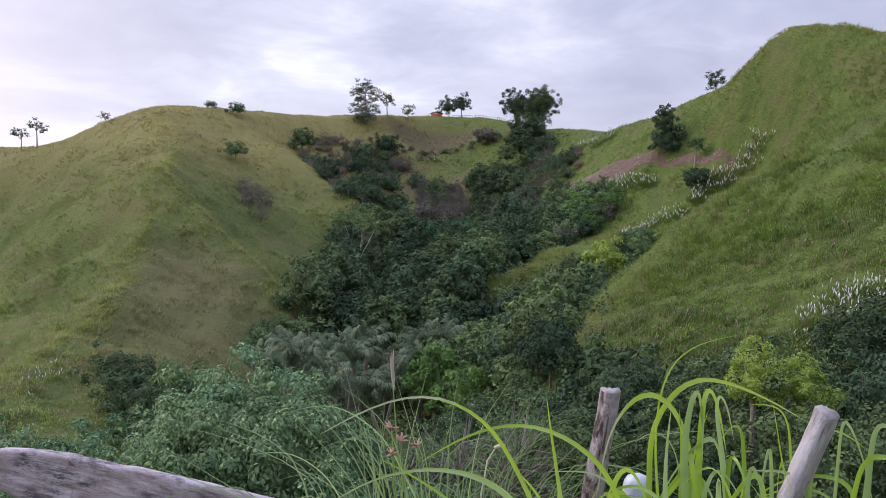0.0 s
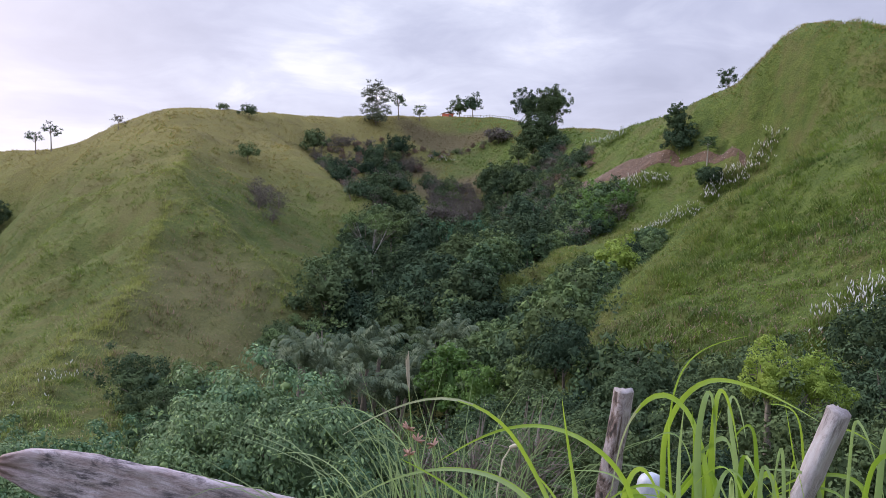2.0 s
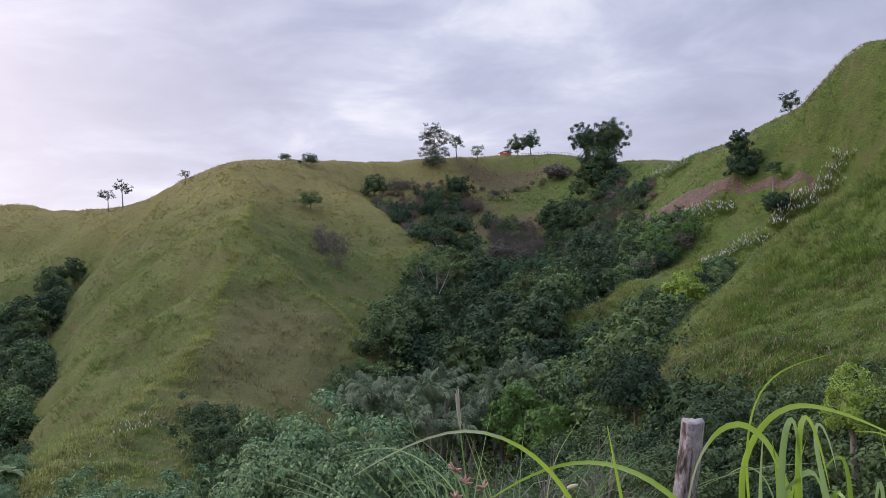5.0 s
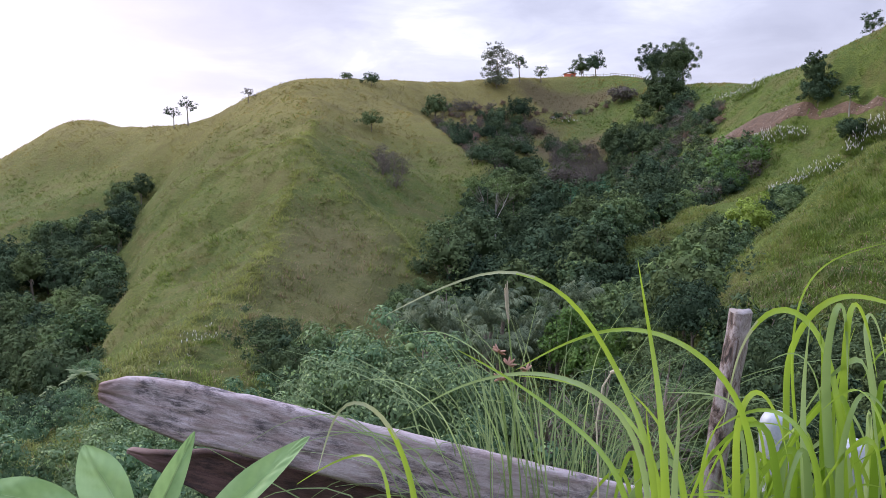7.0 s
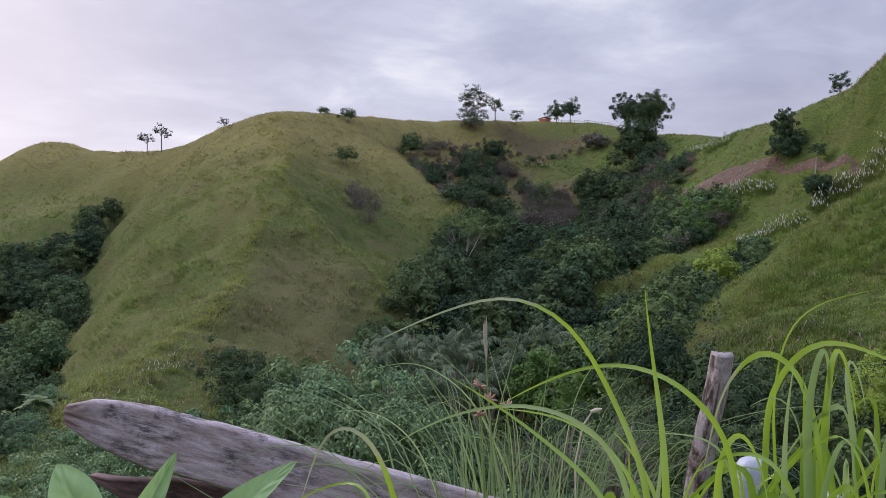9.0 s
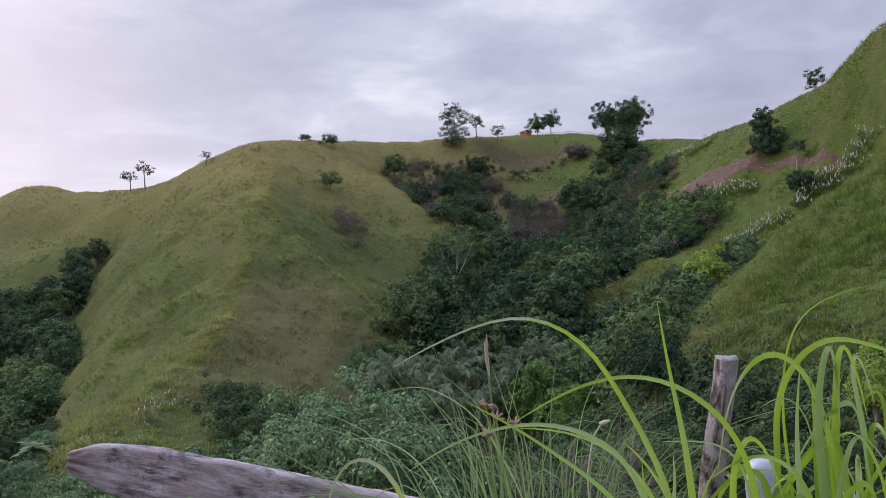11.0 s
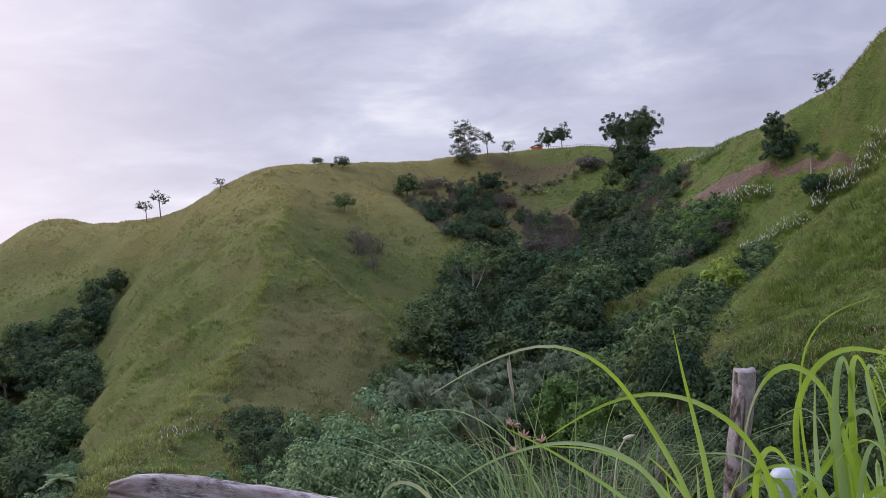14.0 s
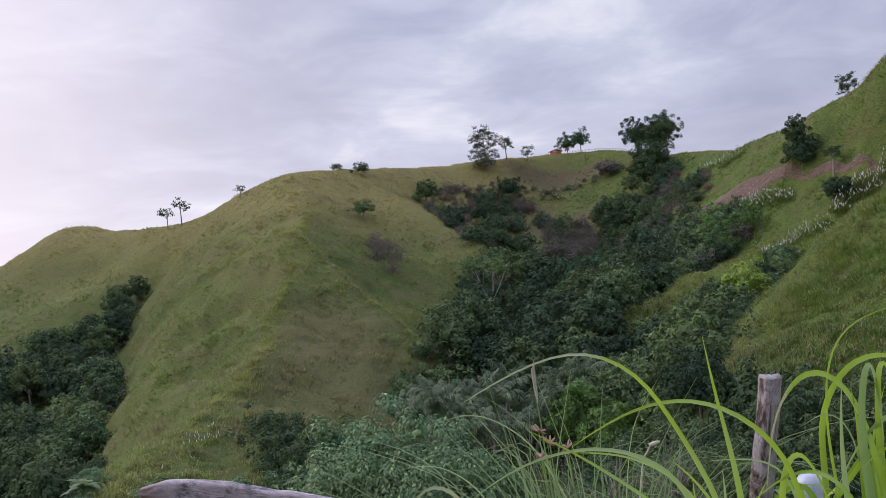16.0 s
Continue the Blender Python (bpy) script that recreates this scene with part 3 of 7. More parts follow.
def height(x, y):
    x, y = np.atleast_1d(np.asarray(x, float)), np.atleast_1d(np.asarray(y, float))
    out = np.empty(len(x))
    for i in range(0, len(x), 20000):
        q = np.stack([x[i:i + 20000], y[i:i + 20000]], 1) / 50.0
        d = np.linalg.norm(q[:, None] - SHEET_XY[None], axis=2)
        k = np.where(d > 1e-9, d * d * np.log(np.maximum(d, 1e-9)), 0)
        out[i:i + 20000] = k @ SHEET_W[:-3] + SHEET_W[-3] + q @ SHEET_W[-2:]
    out += edge_rise(x, y)
    r = np.hypot(x, y - 120)
    far = np.clip((r - 190) / 160, 0, 1)
    far = far * far * (3 - 2 * far)
    out = out * (1 - far) + far * (-6 + 5 * np.sin(x / 170) * np.cos(y / 210))
    # ribs that run down the far side of the left hill
    face = np.clip((-38 - x) / 8, 0, 1) * np.clip((x + 90) / 15, 0, 1) * np.clip((y - 85) / 20, 0, 1) * np.clip((178 - y) / 15, 0, 1)
    out += face * 0.3 * np.sin((y * 0.95 - x * 0.3 + 3 * np.sin(x / 9)) * 2 * np.pi / 10.5)
    near = np.clip(np.hypot(x, y) / 14, 0, 1)
    calm = np.maximum(np.clip((y - 130) / 60, 0, 1) * 0.6, np.clip((x - 30) / 6, 0, 1) * np.clip((y - 78) / 8, 0, 1) * 0.9)
    calm = np.maximum(calm, np.clip((x - 16) / 6, 0, 1) * np.clip((y - 98) / 8, 0, 1) * 0.9)
    return out + waves(x, y) * near * (1 - calm)


def ground_z(x, y):
    return float(height([x], [y])[0])


def mesh_from(name, verts, faces, mat=None, smooth=False):
    """A mesh from arrays: vertices (n, 3), faces (m, 3) or (m, 4)."""
    me = bpy.data.meshes.new(name)
    verts, faces = np.asarray(verts, np.float32), np.asarray(faces, np.int32)
    me.vertices.add(len(verts))
    me.vertices.foreach_set("co", verts.ravel())
    n, k = faces.shape
    me.loops.add(n * k)
    me.loops.foreach_set("vertex_index", faces.ravel())
    me.polygons.add(n)
    me.polygons.foreach_set("loop_start", np.arange(0, n * k, k, dtype=np.int32))
    if smooth:
        me.polygons.foreach_set("use_smooth", np.ones(n, bool))
    me.update(calc_edges=True)
    if mat:
        me.materials.append(mat)
    return me


def build_ground():
    far = np.cumsum(1.3 * 1.125 ** np.arange(1, 46))
    gx = np.concatenate([-118 - far[::-1], np.arange(-118, 60, 1.3), 60 + far])
    gy = np.concatenate([-6 - far[::-1], np.arange(-6, 262, 1.3), 262 + far])
    X, Y = np.meshgrid(gx, gy)
    Z = height(X.ravel(), Y.ravel())
    i = np.arange(len(gx) * len(gy)).reshape(len(gy), len(gx))
    faces = np.stack([i[:-1, :-1], i[:-1, 1:], i[1:, 1:], i[1:, :-1]], -1).reshape(-1, 4)
    me = mesh_from("ground", np.stack([X.ravel(), Y.ravel(), Z], 1), faces, M_GROUND, True)
    return tagged(new("ground", me), "steep green grassy hills and valley floor", "ground", kind="structure")


build_ground()

# ---- makers of plants ----
def part(name, me, parent, label="", m=None):
    ob = new(name, me)
    ob.parent = parent
    if m is not None:
        ob.matrix_basis = m
    if label:
        ob["label"] = label
    return ob


def tubes(paths, sides=6):
    """Tapered round limbs: each path is a list of (x, y, z, radius)."""
    V, F = [], []
    for path in paths:
        p = np.array(path, float)
        base = len(V)
        for i in range(len(p)):
            t = p[min(i + 1, len(p) - 1), :3] - p[max(i - 1, 0), :3]
            t /= max(np.linalg.norm(t), 1e-9)
            a = np.cross(t, (0.31, 0.95, 0.05))
            a /= max(np.linalg.norm(a), 1e-9)
            b = np.cross(t, a)
            for k in range(sides):
                th = 2 * math.pi * k / sides
                V.append(p[i, :3] + p[i, 3] * (math.cos(th) * a + math.sin(th) * b))
        for i in range(len(p) - 1):
            for k in range(sides):
                k2 = (k + 1) % sides
                F.append((base + i * sides + k, base + i * sides + k2, base + (i + 1) * sides + k2, base + (i + 1) * sides + k))
    return np.array(V), np.array(F)


def leaf_cloud(rng, centres, radii, per, size, droop=0.25, squash=0.7, aspect=0.5, shell=0.45):
    """Pointed folded leaves round clump centres: vertices and triangles."""
    n = len(centres) * per
    c = np.repeat(centres, per, 0)
    r = np.repeat(radii, per)
    d = rng.normal(size=(n, 3))
    d /= np.linalg.norm(d, axis=1, keepdims=True)
    d[:, 2] = np.where(d[:, 2] < -0.3, -d[:, 2] * 0.6, d[:, 2])
    rad = r * rng.uniform(shell, 1.0, n)
    pos = c + d * rad[:, None] * np.array([1, 1, squash])
    ax = d + rng.normal(size=(n, 3)) * 0.6
    ax[:, 2] -= droop
    ax /= np.linalg.norm(ax, axis=1, keepdims=True)
    nrm = d * 0.9 + rng.normal(size=(n, 3)) * 0.28 + np.array([0, 0, 0.6])
    side = np.cross(ax, nrm)
    side /= np.maximum(np.linalg.norm(side, axis=1, keepdims=True), 1e-6)
    nn = np.cross(side, ax)
    s = size * rng.uniform(0.6, 1.3, n)[:, None]
    v = np.stack([pos, pos + ax * s * 0.45 + side * s * aspect * 0.5 + nn * s * 0.06, pos + ax * s - nn * s * 0.08, pos + ax * s * 0.45 - side * s * aspect * 0.5 + nn * s * 0.06], 1).reshape(-1, 3)
    k = np.arange(n)[:, None] * 4
    f = np.concatenate([k + [0, 1, 2], k + [0, 2, 3]])
    return v, f


ICO = [(0, 0, 1)] + [(0.894 * math.cos(a * 2 * math.pi / 5), 0.894 * math.sin(a * 2 * math.pi / 5), 0.447) for a in range(5)] + [(0.894 * math.cos((a + 0.5) * 2 * math.pi / 5), 0.894 * math.sin((a + 0.5) * 2 * math.pi / 5), -0.447) for a in range(5)] + [(0, 0, -1)]
ICO_F = [(0, 1 + k, 1 + (k + 1) % 5) for k in range(5)] + [(1 + k, 6 + k, 1 + (k + 1) % 5) for k in range(5)] + [(1 + (k + 1) % 5, 6 + k, 6 + (k + 1) % 5) for k in range(5)] + [(11, 6 + (k + 1) % 5, 6 + k) for k in range(5)]


def cores(rng, centres, radii, share=0.62):
    """The dense uneven inner mass of each clump of leaves."""
    n = len(centres)
    ico = np.array(ICO)
    j = rng.uniform(0.7, 1.25, (n, 12))
    v = centres[:, None] + ico[None] * (radii[:, None] * share * j)[..., None] * np.array([1, 1, 0.8])
    f = np.array(ICO_F)[None] + 12 * np.arange(n)[:, None, None]
    return v.reshape(-1, 3), f.reshape(-1, 3)


def leaves_and_cores(rng, centres, radii, per, leaf, droop, squash, aspect, solid_core=0.62):
    v, f = leaf_cloud(rng, centres, radii, per, leaf, droop, squash, aspect, 0.6)
    if solid_core:
        v2, f2 = cores(rng, centres, radii, solid_core)
        v, f = np.vstack([v, v2]), np.vstack([f, f2 + len(v)])
    return v, f


def crown_clumps(rng, centre, spread, half, n, rough=0.35, inner=0.55):
    """Clump centres over an uneven dome: lobes and hollows come from smooth noise over the direction."""
    off = Vector(rng.uniform(-50, 50, 3))
    out, rad = [], []
    while len(out) < n:
        d = rng.normal(size=3)
        d /= np.linalg.norm(d)
        if d[2] < -0.85:
            continue
        if d[2] < 0:
            d[:2] *= 0.95 / max(np.hypot(d[0], d[1]), 0.3)
        k = 1.0 + rough * 1.6 * noise.noise(Vector(d) * 1.7 + off)
        q = rng.uniform(inner, 1.0) * k
        out.append(centre + d * q * np.array([spread, spread, half]))
        rad.append(spread * rng.uniform(0.15, 0.27))
    return np.array(out), np.array(rad)


def full_crown(rng, centre, spread, half, n, leaf, droop=0.25, aspect=0.5, rough=0.35, lobes=0, size=0.30, floor=None, fine=True):
    """A crown of leafy lobes over an uneven inner mass: leaves sit on the upper and outer side of each lobe, with dark hollows between the lobes."""
    off = Vector(rng.uniform(-50, 50, 3))
    scale = np.array([spread, spread, half])
    m = lobes or int(min(60, max(12, n / 55)))

    def reach(d):
        v = Vector(d)
        return 1.0 + rough * (1.5 * noise.noise(v * 1.6 + off) + 0.6 * noise.noise(v * 3.9 + off))

    bm = bmesh.new()
    bmesh.ops.create_icosphere(bm, subdivisions=2, radius=1.0)
    cv = np.array([centre + np.array(v.co) * reach(v.co) * 0.42 * scale for v in bm.verts])
    cf = np.array([[v.index for v in f.verts] for f in bm.faces])
    bm.free()
    i = np.arange(m) + 0.5
    z = 1.0 - 1.5 * i / m + rng.normal(size=m) * 0.06
    z = np.clip(z, -0.6, 0.98)
    a = i * 2.39996 + rng.normal(size=m) * 0.35
    d = np.stack([np.sqrt(1 - z * z) * np.cos(a), np.sqrt(1 - z * z) * np.sin(a), z], 1)
    k = np.array([reach(q) for q in d]) * rng.uniform(0.66, 0.95, m)
    c = centre + d * k[:, None] * scale
    r = spread * size * math.sqrt(30.0 / m) * rng.uniform(0.65, 1.3, m)
    if floor is not None:
        c[:, 2] = np.maximum(c[:, 2], floor + 0.4 * r)
    v2, f2 = cores(rng, c, r, 0.27)
    per = max(6, n // m)
    C, R, D = np.repeat(c, per, 0), np.repeat(r, per), np.repeat(d, per, 0)
    N = len(C)
    e = rng.normal(size=(N, 3)) + 0.8 * D + np.array([0, 0, 0.35])
    e /= np.linalg.norm(e, axis=1, keepdims=True)
    pos = C + e * (R * rng.uniform(0.62, 1.08, N))[:, None] * np.array([1, 1, 0.8])
    deep = rng.rand(N) < 0.2
    pos[deep] = centre + D[deep] * (rng.uniform(0.4, 0.75, deep.sum()))[:, None] * scale + rng.normal(size=(deep.sum(), 3)) * spread * 0.12
    if floor is not None:
        pos[:, 2] = np.maximum(pos[:, 2], floor + 0.1)
    t = rng.normal(size=(N, 3))
    t[:, 2] -= droop * 1.6
    ax = t - e * (t * e).sum(1, keepdims=True) * 0.75 + e * 0.25
    ax /= np.linalg.norm(ax, axis=1, keepdims=True)
    nrm = e + rng.normal(size=(N, 3)) * 0.3 + np.array([0, 0, 0.35])
    side = np.cross(ax, nrm)
    side /= np.maximum(np.linalg.norm(side, axis=1, keepdims=True), 1e-6)
    nn = np.cross(side, ax)
    s = leaf * rng.uniform(0.55, 1.35, N)[:, None]
    v = np.stack([pos, pos + ax * s * 0.45 + side * s * aspect * 0.5 + nn * s * 0.06, pos + ax * s - nn * s * 0.1, pos + ax * s * 0.45 - side * s * aspect * 0.5 + nn * s * 0.06], 1).reshape(-1, 3)
    q = np.arange(N)[:, None] * 4
    f = np.concatenate([q + [0, 1, 2], q + [0, 2, 3]])
    if not fine:
        v = np.stack([pos + side * s * aspect * 0.5, pos - side * s * aspect * 0.5, pos + ax * s - nn * s * 0.1], 1).reshape(-1, 3)
        f = np.arange(N)[:, None] * 3 + [0, 1, 2]
    if floor is not None:
        cv[:, 2] = np.maximum(cv[:, 2], floor)
    return np.vstack([v, v2, cv]), np.vstack([f, f2 + len(v), cf + len(v) + len(v2)])


def make_tree(name, label, seed, h, spread, leaf, clumps, per, leaf_mat, bark=None, bare=0.15, category="tree", droop=0.25, trunk_r=None, rough=0.35, aspect=0.5, limbs=9, gap=1.0, solid_core=0.62, full=0, lobes=0, size=0.30):
    """A tree on its base: tapered trunk with limbs that reach into a crown of many leaves with lobes and gaps."""
    rng = np.random.RandomState(seed)
    root = tagged(new(name), label, category)
    tr = trunk_r or h * 0.016 + 0.03
    lean = rng.normal(size=2) * 0.03 * h
    half = h * (1 - bare) * 0.5
    mid = np.array([lean[0], lean[1], h - half])
    centres, radii = crown_clumps(rng, mid, spread * 0.85, half * 0.88, clumps, rough)
    radii *= gap
    top = mid + np.array([0, 0, half * 0.55])
    paths = [[(0, 0, -0.4, tr * 1.35), (lean[0] * 0.3, lean[1] * 0.3, h * bare * 0.6, tr), (mid[0], mid[1], mid[2], tr * 0.6), (*top, tr * 0.15)]]
    for i in rng.choice(len(centres), min(limbs, len(centres)), replace=False):
        c = centres[i]
        z0 = h * bare + (mid[2] - h * bare) * rng.uniform(0.2, 1.0)
        st = np.array([lean[0] * z0 / h, lean[1] * z0 / h, z0])
        m = st * 0.45 + c * 0.55 + np.array([0, 0, 0.03 * h])
        paths.append([(*st, tr * 0.5), (*m, tr * 0.3), (*c, tr * 0.08)])
    v, f = tubes(paths)
    part("trunk", mesh_from("trunk", v, f, bark or M_BARK, True), root)
    if full:
        v, f = full_crown(rng, mid, spread * 0.95, half * 0.98, full, leaf, droop, aspect, rough, lobes, size, None, full > 2200)
    else:
        v, f = leaves_and_cores(rng, centres, radii, per, leaf, droop, 0.75, aspect, solid_core)
    part("crown", mesh_from("crown", v, f, leaf_mat), root)
    return root


def make_bush(name, label, seed, h, spread, leaf, clumps, per, leaf_mat, bark=None, droop=0.1, category="bush", aspect=0.5, solid_core=0.55, full=0, lobes=0, size=0.30):
    """A low plant: several stems from one foot and a low uneven mound of leaves."""
    rng = np.random.RandomState(seed)
    root = tagged(new(name), label, category)
    paths, centres, radii = [], [], []
    for i in range(7):
        a = rng.uniform(0, 2 * math.pi)
        o = spread * rng.uniform(0.2, 0.8)
        z = h * rng.uniform(0.45, 0.85)
        paths.append([(0, 0, -0.3, 0.05), (o * 0.4 * math.cos(a), o * 0.4 * math.sin(a), z * 0.6, 0.035), (o * math.cos(a), o * math.sin(a), z, 0.012)])
    centres, radii = crown_clumps(rng, np.array([0, 0, h * 0.35]), spread * 0.85, h * 0.55, clumps, 0.4, 0.35)
    centres[:, 2] = np.maximum(centres[:, 2], 0.12 * h)
    v, f = tubes(paths, 5)
    part("rootstock", mesh_from("rootstock", v, f, bark or M_BARK, True), root)
    if full:
        v, f = full_crown(rng, np.array([0, 0, h * 0.38]), spread, h * 0.6, full, leaf, droop, aspect, 0.4, lobes, size, 0.0, full > 2200)
    else:
        v, f = leaves_and_cores(rng, centres, radii, per, leaf, droop, 0.8, aspect, solid_core)
    part("crown", mesh_from("crown", v, f, leaf_mat), root)
    return root


def frond_mesh(seed, length, rise, bend, mat):
    """One feathered palm frond along +x: it rises at rise degrees, arches over, and its leaflets hang from both sides."""
    rng = np.random.RandomState(seed)
    n = 38
    ang = np.radians(rise - (rise + bend) * np.linspace(0, 1, n) ** 2.4)
    step = length / (n - 1)
    px = np.concatenate([[0], np.cumsum(np.cos(ang[:-1]) * step)])
    pz = np.concatenate([[0], np.cumsum(np.sin(ang[:-1]) * step)])
    s = np.linspace(0, 1, n)
    v, f = tubes([[(px[i], 0, pz[i], 0.045 * (1 - s[i]) + 0.008) for i in range(0, n, 4)]], 3)
    V = list(v)
    F = [(q[0], q[1], q[2]) for q in f] + [(q[0], q[2], q[3]) for q in f]
    for i in range(4, n):
        for sd in (-1, 1):
            ll = length * 0.18 * math.sin(math.pi * (0.1 + 0.84 * s[i])) ** 0.7 + 0.12
            ll *= rng.uniform(0.6, 1.2)
            p = np.array([px[i], 0, pz[i]])
            along_ = np.array([math.cos(ang[i]), 0, math.sin(ang[i])])
            d = along_ * rng.uniform(0.3, 0.8) + np.array([0, sd * rng.uniform(0.35, 0.75), rng.uniform(-0.75, -0.2)])
            d /= np.linalg.norm(d)
            e = p + d * ll * 0.55
            tip = e + (d * 0.4 + np.array([0, 0, -0.35])) * ll
            w = along_ * 0.03 * length / 3.5
            b = len(V)
            V.extend([p - w, p + w, e + w * 1.3, e - w * 1.3, tip])
            F.extend([(b, b + 1, b + 2), (b, b + 2, b + 3), (b + 3, b + 2, b + 4)])
    return mesh_from("frond", np.array(V), np.array(F), mat)


FRONDS = [frond_mesh(50 + i, 3.1, a, b, M_FROND) for i, (a, b) in enumerate(((89, -30), (86, 10), (80, 40), (74, 65), (60, 75), (84, 55), (68, 60)))]


def make_palm(seed, h, label):
    rng = np.random.RandomState(seed)
    root = tagged(new("coconut_palm"), label, "palm tree", "coconut palms in the valley")
    l = rng.normal(size=2) * 0.35
    v, f = tubes([[(0, 0, -0.4, 0.24), (l[0] * 0.3, l[1] * 0.3, h * 0.4, 0.16), (l[0], l[1], h, 0.13)]], 8)
    part("trunk", mesh_from("trunk", v, f, M_BARK, True), root)
    for i in range(16):
        me = FRONDS[rng.randint(len(FRONDS)) if i > 4 else i % 3]
        part("frond", me, root, "", pose(l[0], l[1], h, 0, 0, (i * 137.5 + rng.uniform(-15, 15)) % 360) @ pose(0, 0, 0, rng.uniform(-16, 16), rng.uniform(-8, 8), 0) @ Matrix.Scale(rng.uniform(0.8, 1.1), 4))
    return root


def make_banana(seed, label):
    """A banana plant: a green stem and long broad leaves that arch outwards."""
    rng = np.random.RandomState(seed)
    root = tagged(new("banana_plant"), label, "plant", "banana plants in the gully")
    v, f = tubes([[(0, 0, -0.3, 0.16), (0, 0, 1.6, 0.1)]], 7)
    part("stem", mesh_from("stem", v, f, M_LEAF_MID, True), root)
    for i in range(8):
        ln, rise = rng.uniform(1.8, 2.6), radians(rng.uniform(35, 80))
        V, F = [], []
        n = 9
        x, z = 0.0, 1.5
        for k in range(n):
            s = k / (n - 1)
            w = 0.36 * math.sin(math.pi * min(1.0, 0.08 + 0.9 * s)) ** 0.6 + 0.01
            V += [(x, -w, z - 0.12 * w), (x, 0, z), (x, w, z - 0.12 * w)]
            a = rise - s * 1.7
            x += ln / n * math.cos(a)
            z += ln / n * math.sin(a)
            if k:
                b = 3 * (k - 1)
                F += [(b, b + 1, b + 4, b + 3), (b + 1, b + 2, b + 5, b + 4)]
        part("leaf", mesh_from("leaf", V, F, M_LEAF_BANANA, True), root, "", pose(0, 0, 0, 0, 0, i * 137.5 + rng.uniform(-20, 20)))
    return root


def make_forked_tree(name, label, seed, foot, fork, top, spread, leaf_mat):
    """A tree whose bare pale trunk forks into rising limbs under a thin flat crown."""
    rng = np.random.RandomState(seed)
    root = tagged(new(name), label, "tree")
    paths = [[(0, 0, -0.4, 0.24), (0.15, 0, foot, 0.2), (0.1, 0, fork, 0.17)]]
    cs, rs, twigs = [], [], []
    for i in range(5):
        a = i * 2.4 + rng.normal() * 0.3
        o = spread * (0.25 + 0.75 * rng.rand())
        z0 = fork - rng.uniform(0, 1.6)
        e = np.array([o * math.cos(a), o * math.sin(a), top - 0.8 - 0.25 * o * rng.rand()])
        s = np.array([0.1, 0, z0])
        m = s * 0.55 + e * 0.45 + np.array([0, 0, -0.35])
        paths.append([(*s, 0.09), (*m, 0.06), (*e, 0.02)])
        for _ in range(8):
            t = e + rng.normal(size=3) * np.array([1.0, 1.0, 0.7]) - np.array([0, 0, 0.3])
            twigs.append([(*m, 0.03), (*(m * 0.4 + t * 0.6 + rng.normal(size=3) * 0.15), 0.02), (*t, 0.008)])
            cs.append(t)
            rs.append(rng.uniform(0.5, 0.85))
    v, f = tubes(paths)
    part("trunk", mesh_from("trunk", v, f, M_BARK_PALE, True), root, "pale forked trunk and limbs")
    v, f = tubes(twigs, 4)
    part("branchwork", mesh_from("branchwork", v, f, M_BARK), root)["kind"] = "stuff"
    v, f = leaf_cloud(rng, np.array(cs), np.array(rs), 60, 0.34, 0.2, 0.55, 0.6, 0.3)
    part("crown", mesh_from("crown", v, f, leaf_mat), root)
    return root


class Kinds:
    """Keeps the first plant of each kind and copies it for the others."""
    made = {}
    first = {}


def plant(key, build, x, y, scale=1.0, turn=0.0, sink=0.1, group=""):
    z = ground_z(x, y) - sink
    if key not in Kinds.made:
        ob = build()
        ob.matrix_basis = pose(x, y, z, 0, 0, turn) @ Matrix.Scale(scale, 4)
        Kinds.made[key] = ob
        Kinds.first[key] = scale
    else:
        ob = copy_thing(Kinds.made[key], pose(x, y, z, 0, 0, turn) @ Matrix.Scale(scale / Kinds.first[key], 4))
    if group:
        ob["group"] = group
    return ob


def along(path, n, rng, gap):
    """Up to n spots within a band along a line of (x, y, half width), no two nearer than gap."""
    p = np.array(path, float)
    seg = np.linalg.norm(np.diff(p[:, :2], axis=0), axis=1) * (p[:-1, 2] + p[1:, 2])
    out = []
    for _ in range(n * 30):
        i = rng.choice(len(seg), p=seg / seg.sum())
        t = rng.rand()
        q = p[i] * (1 - t) + p[i + 1] * t
        d = p[i + 1, :2] - p[i, :2]
        d /= np.linalg.norm(d)
        o = rng.uniform(-1, 1) * q[2]
        s = (q[0] - d[1] * o, q[1] + d[0] * o)
        if all((s[0] - a) ** 2 + (s[1] - b) ** 2 > gap * gap for a, b in out):
            out.append(s)
        if len(out) >= n:
            break
    return out

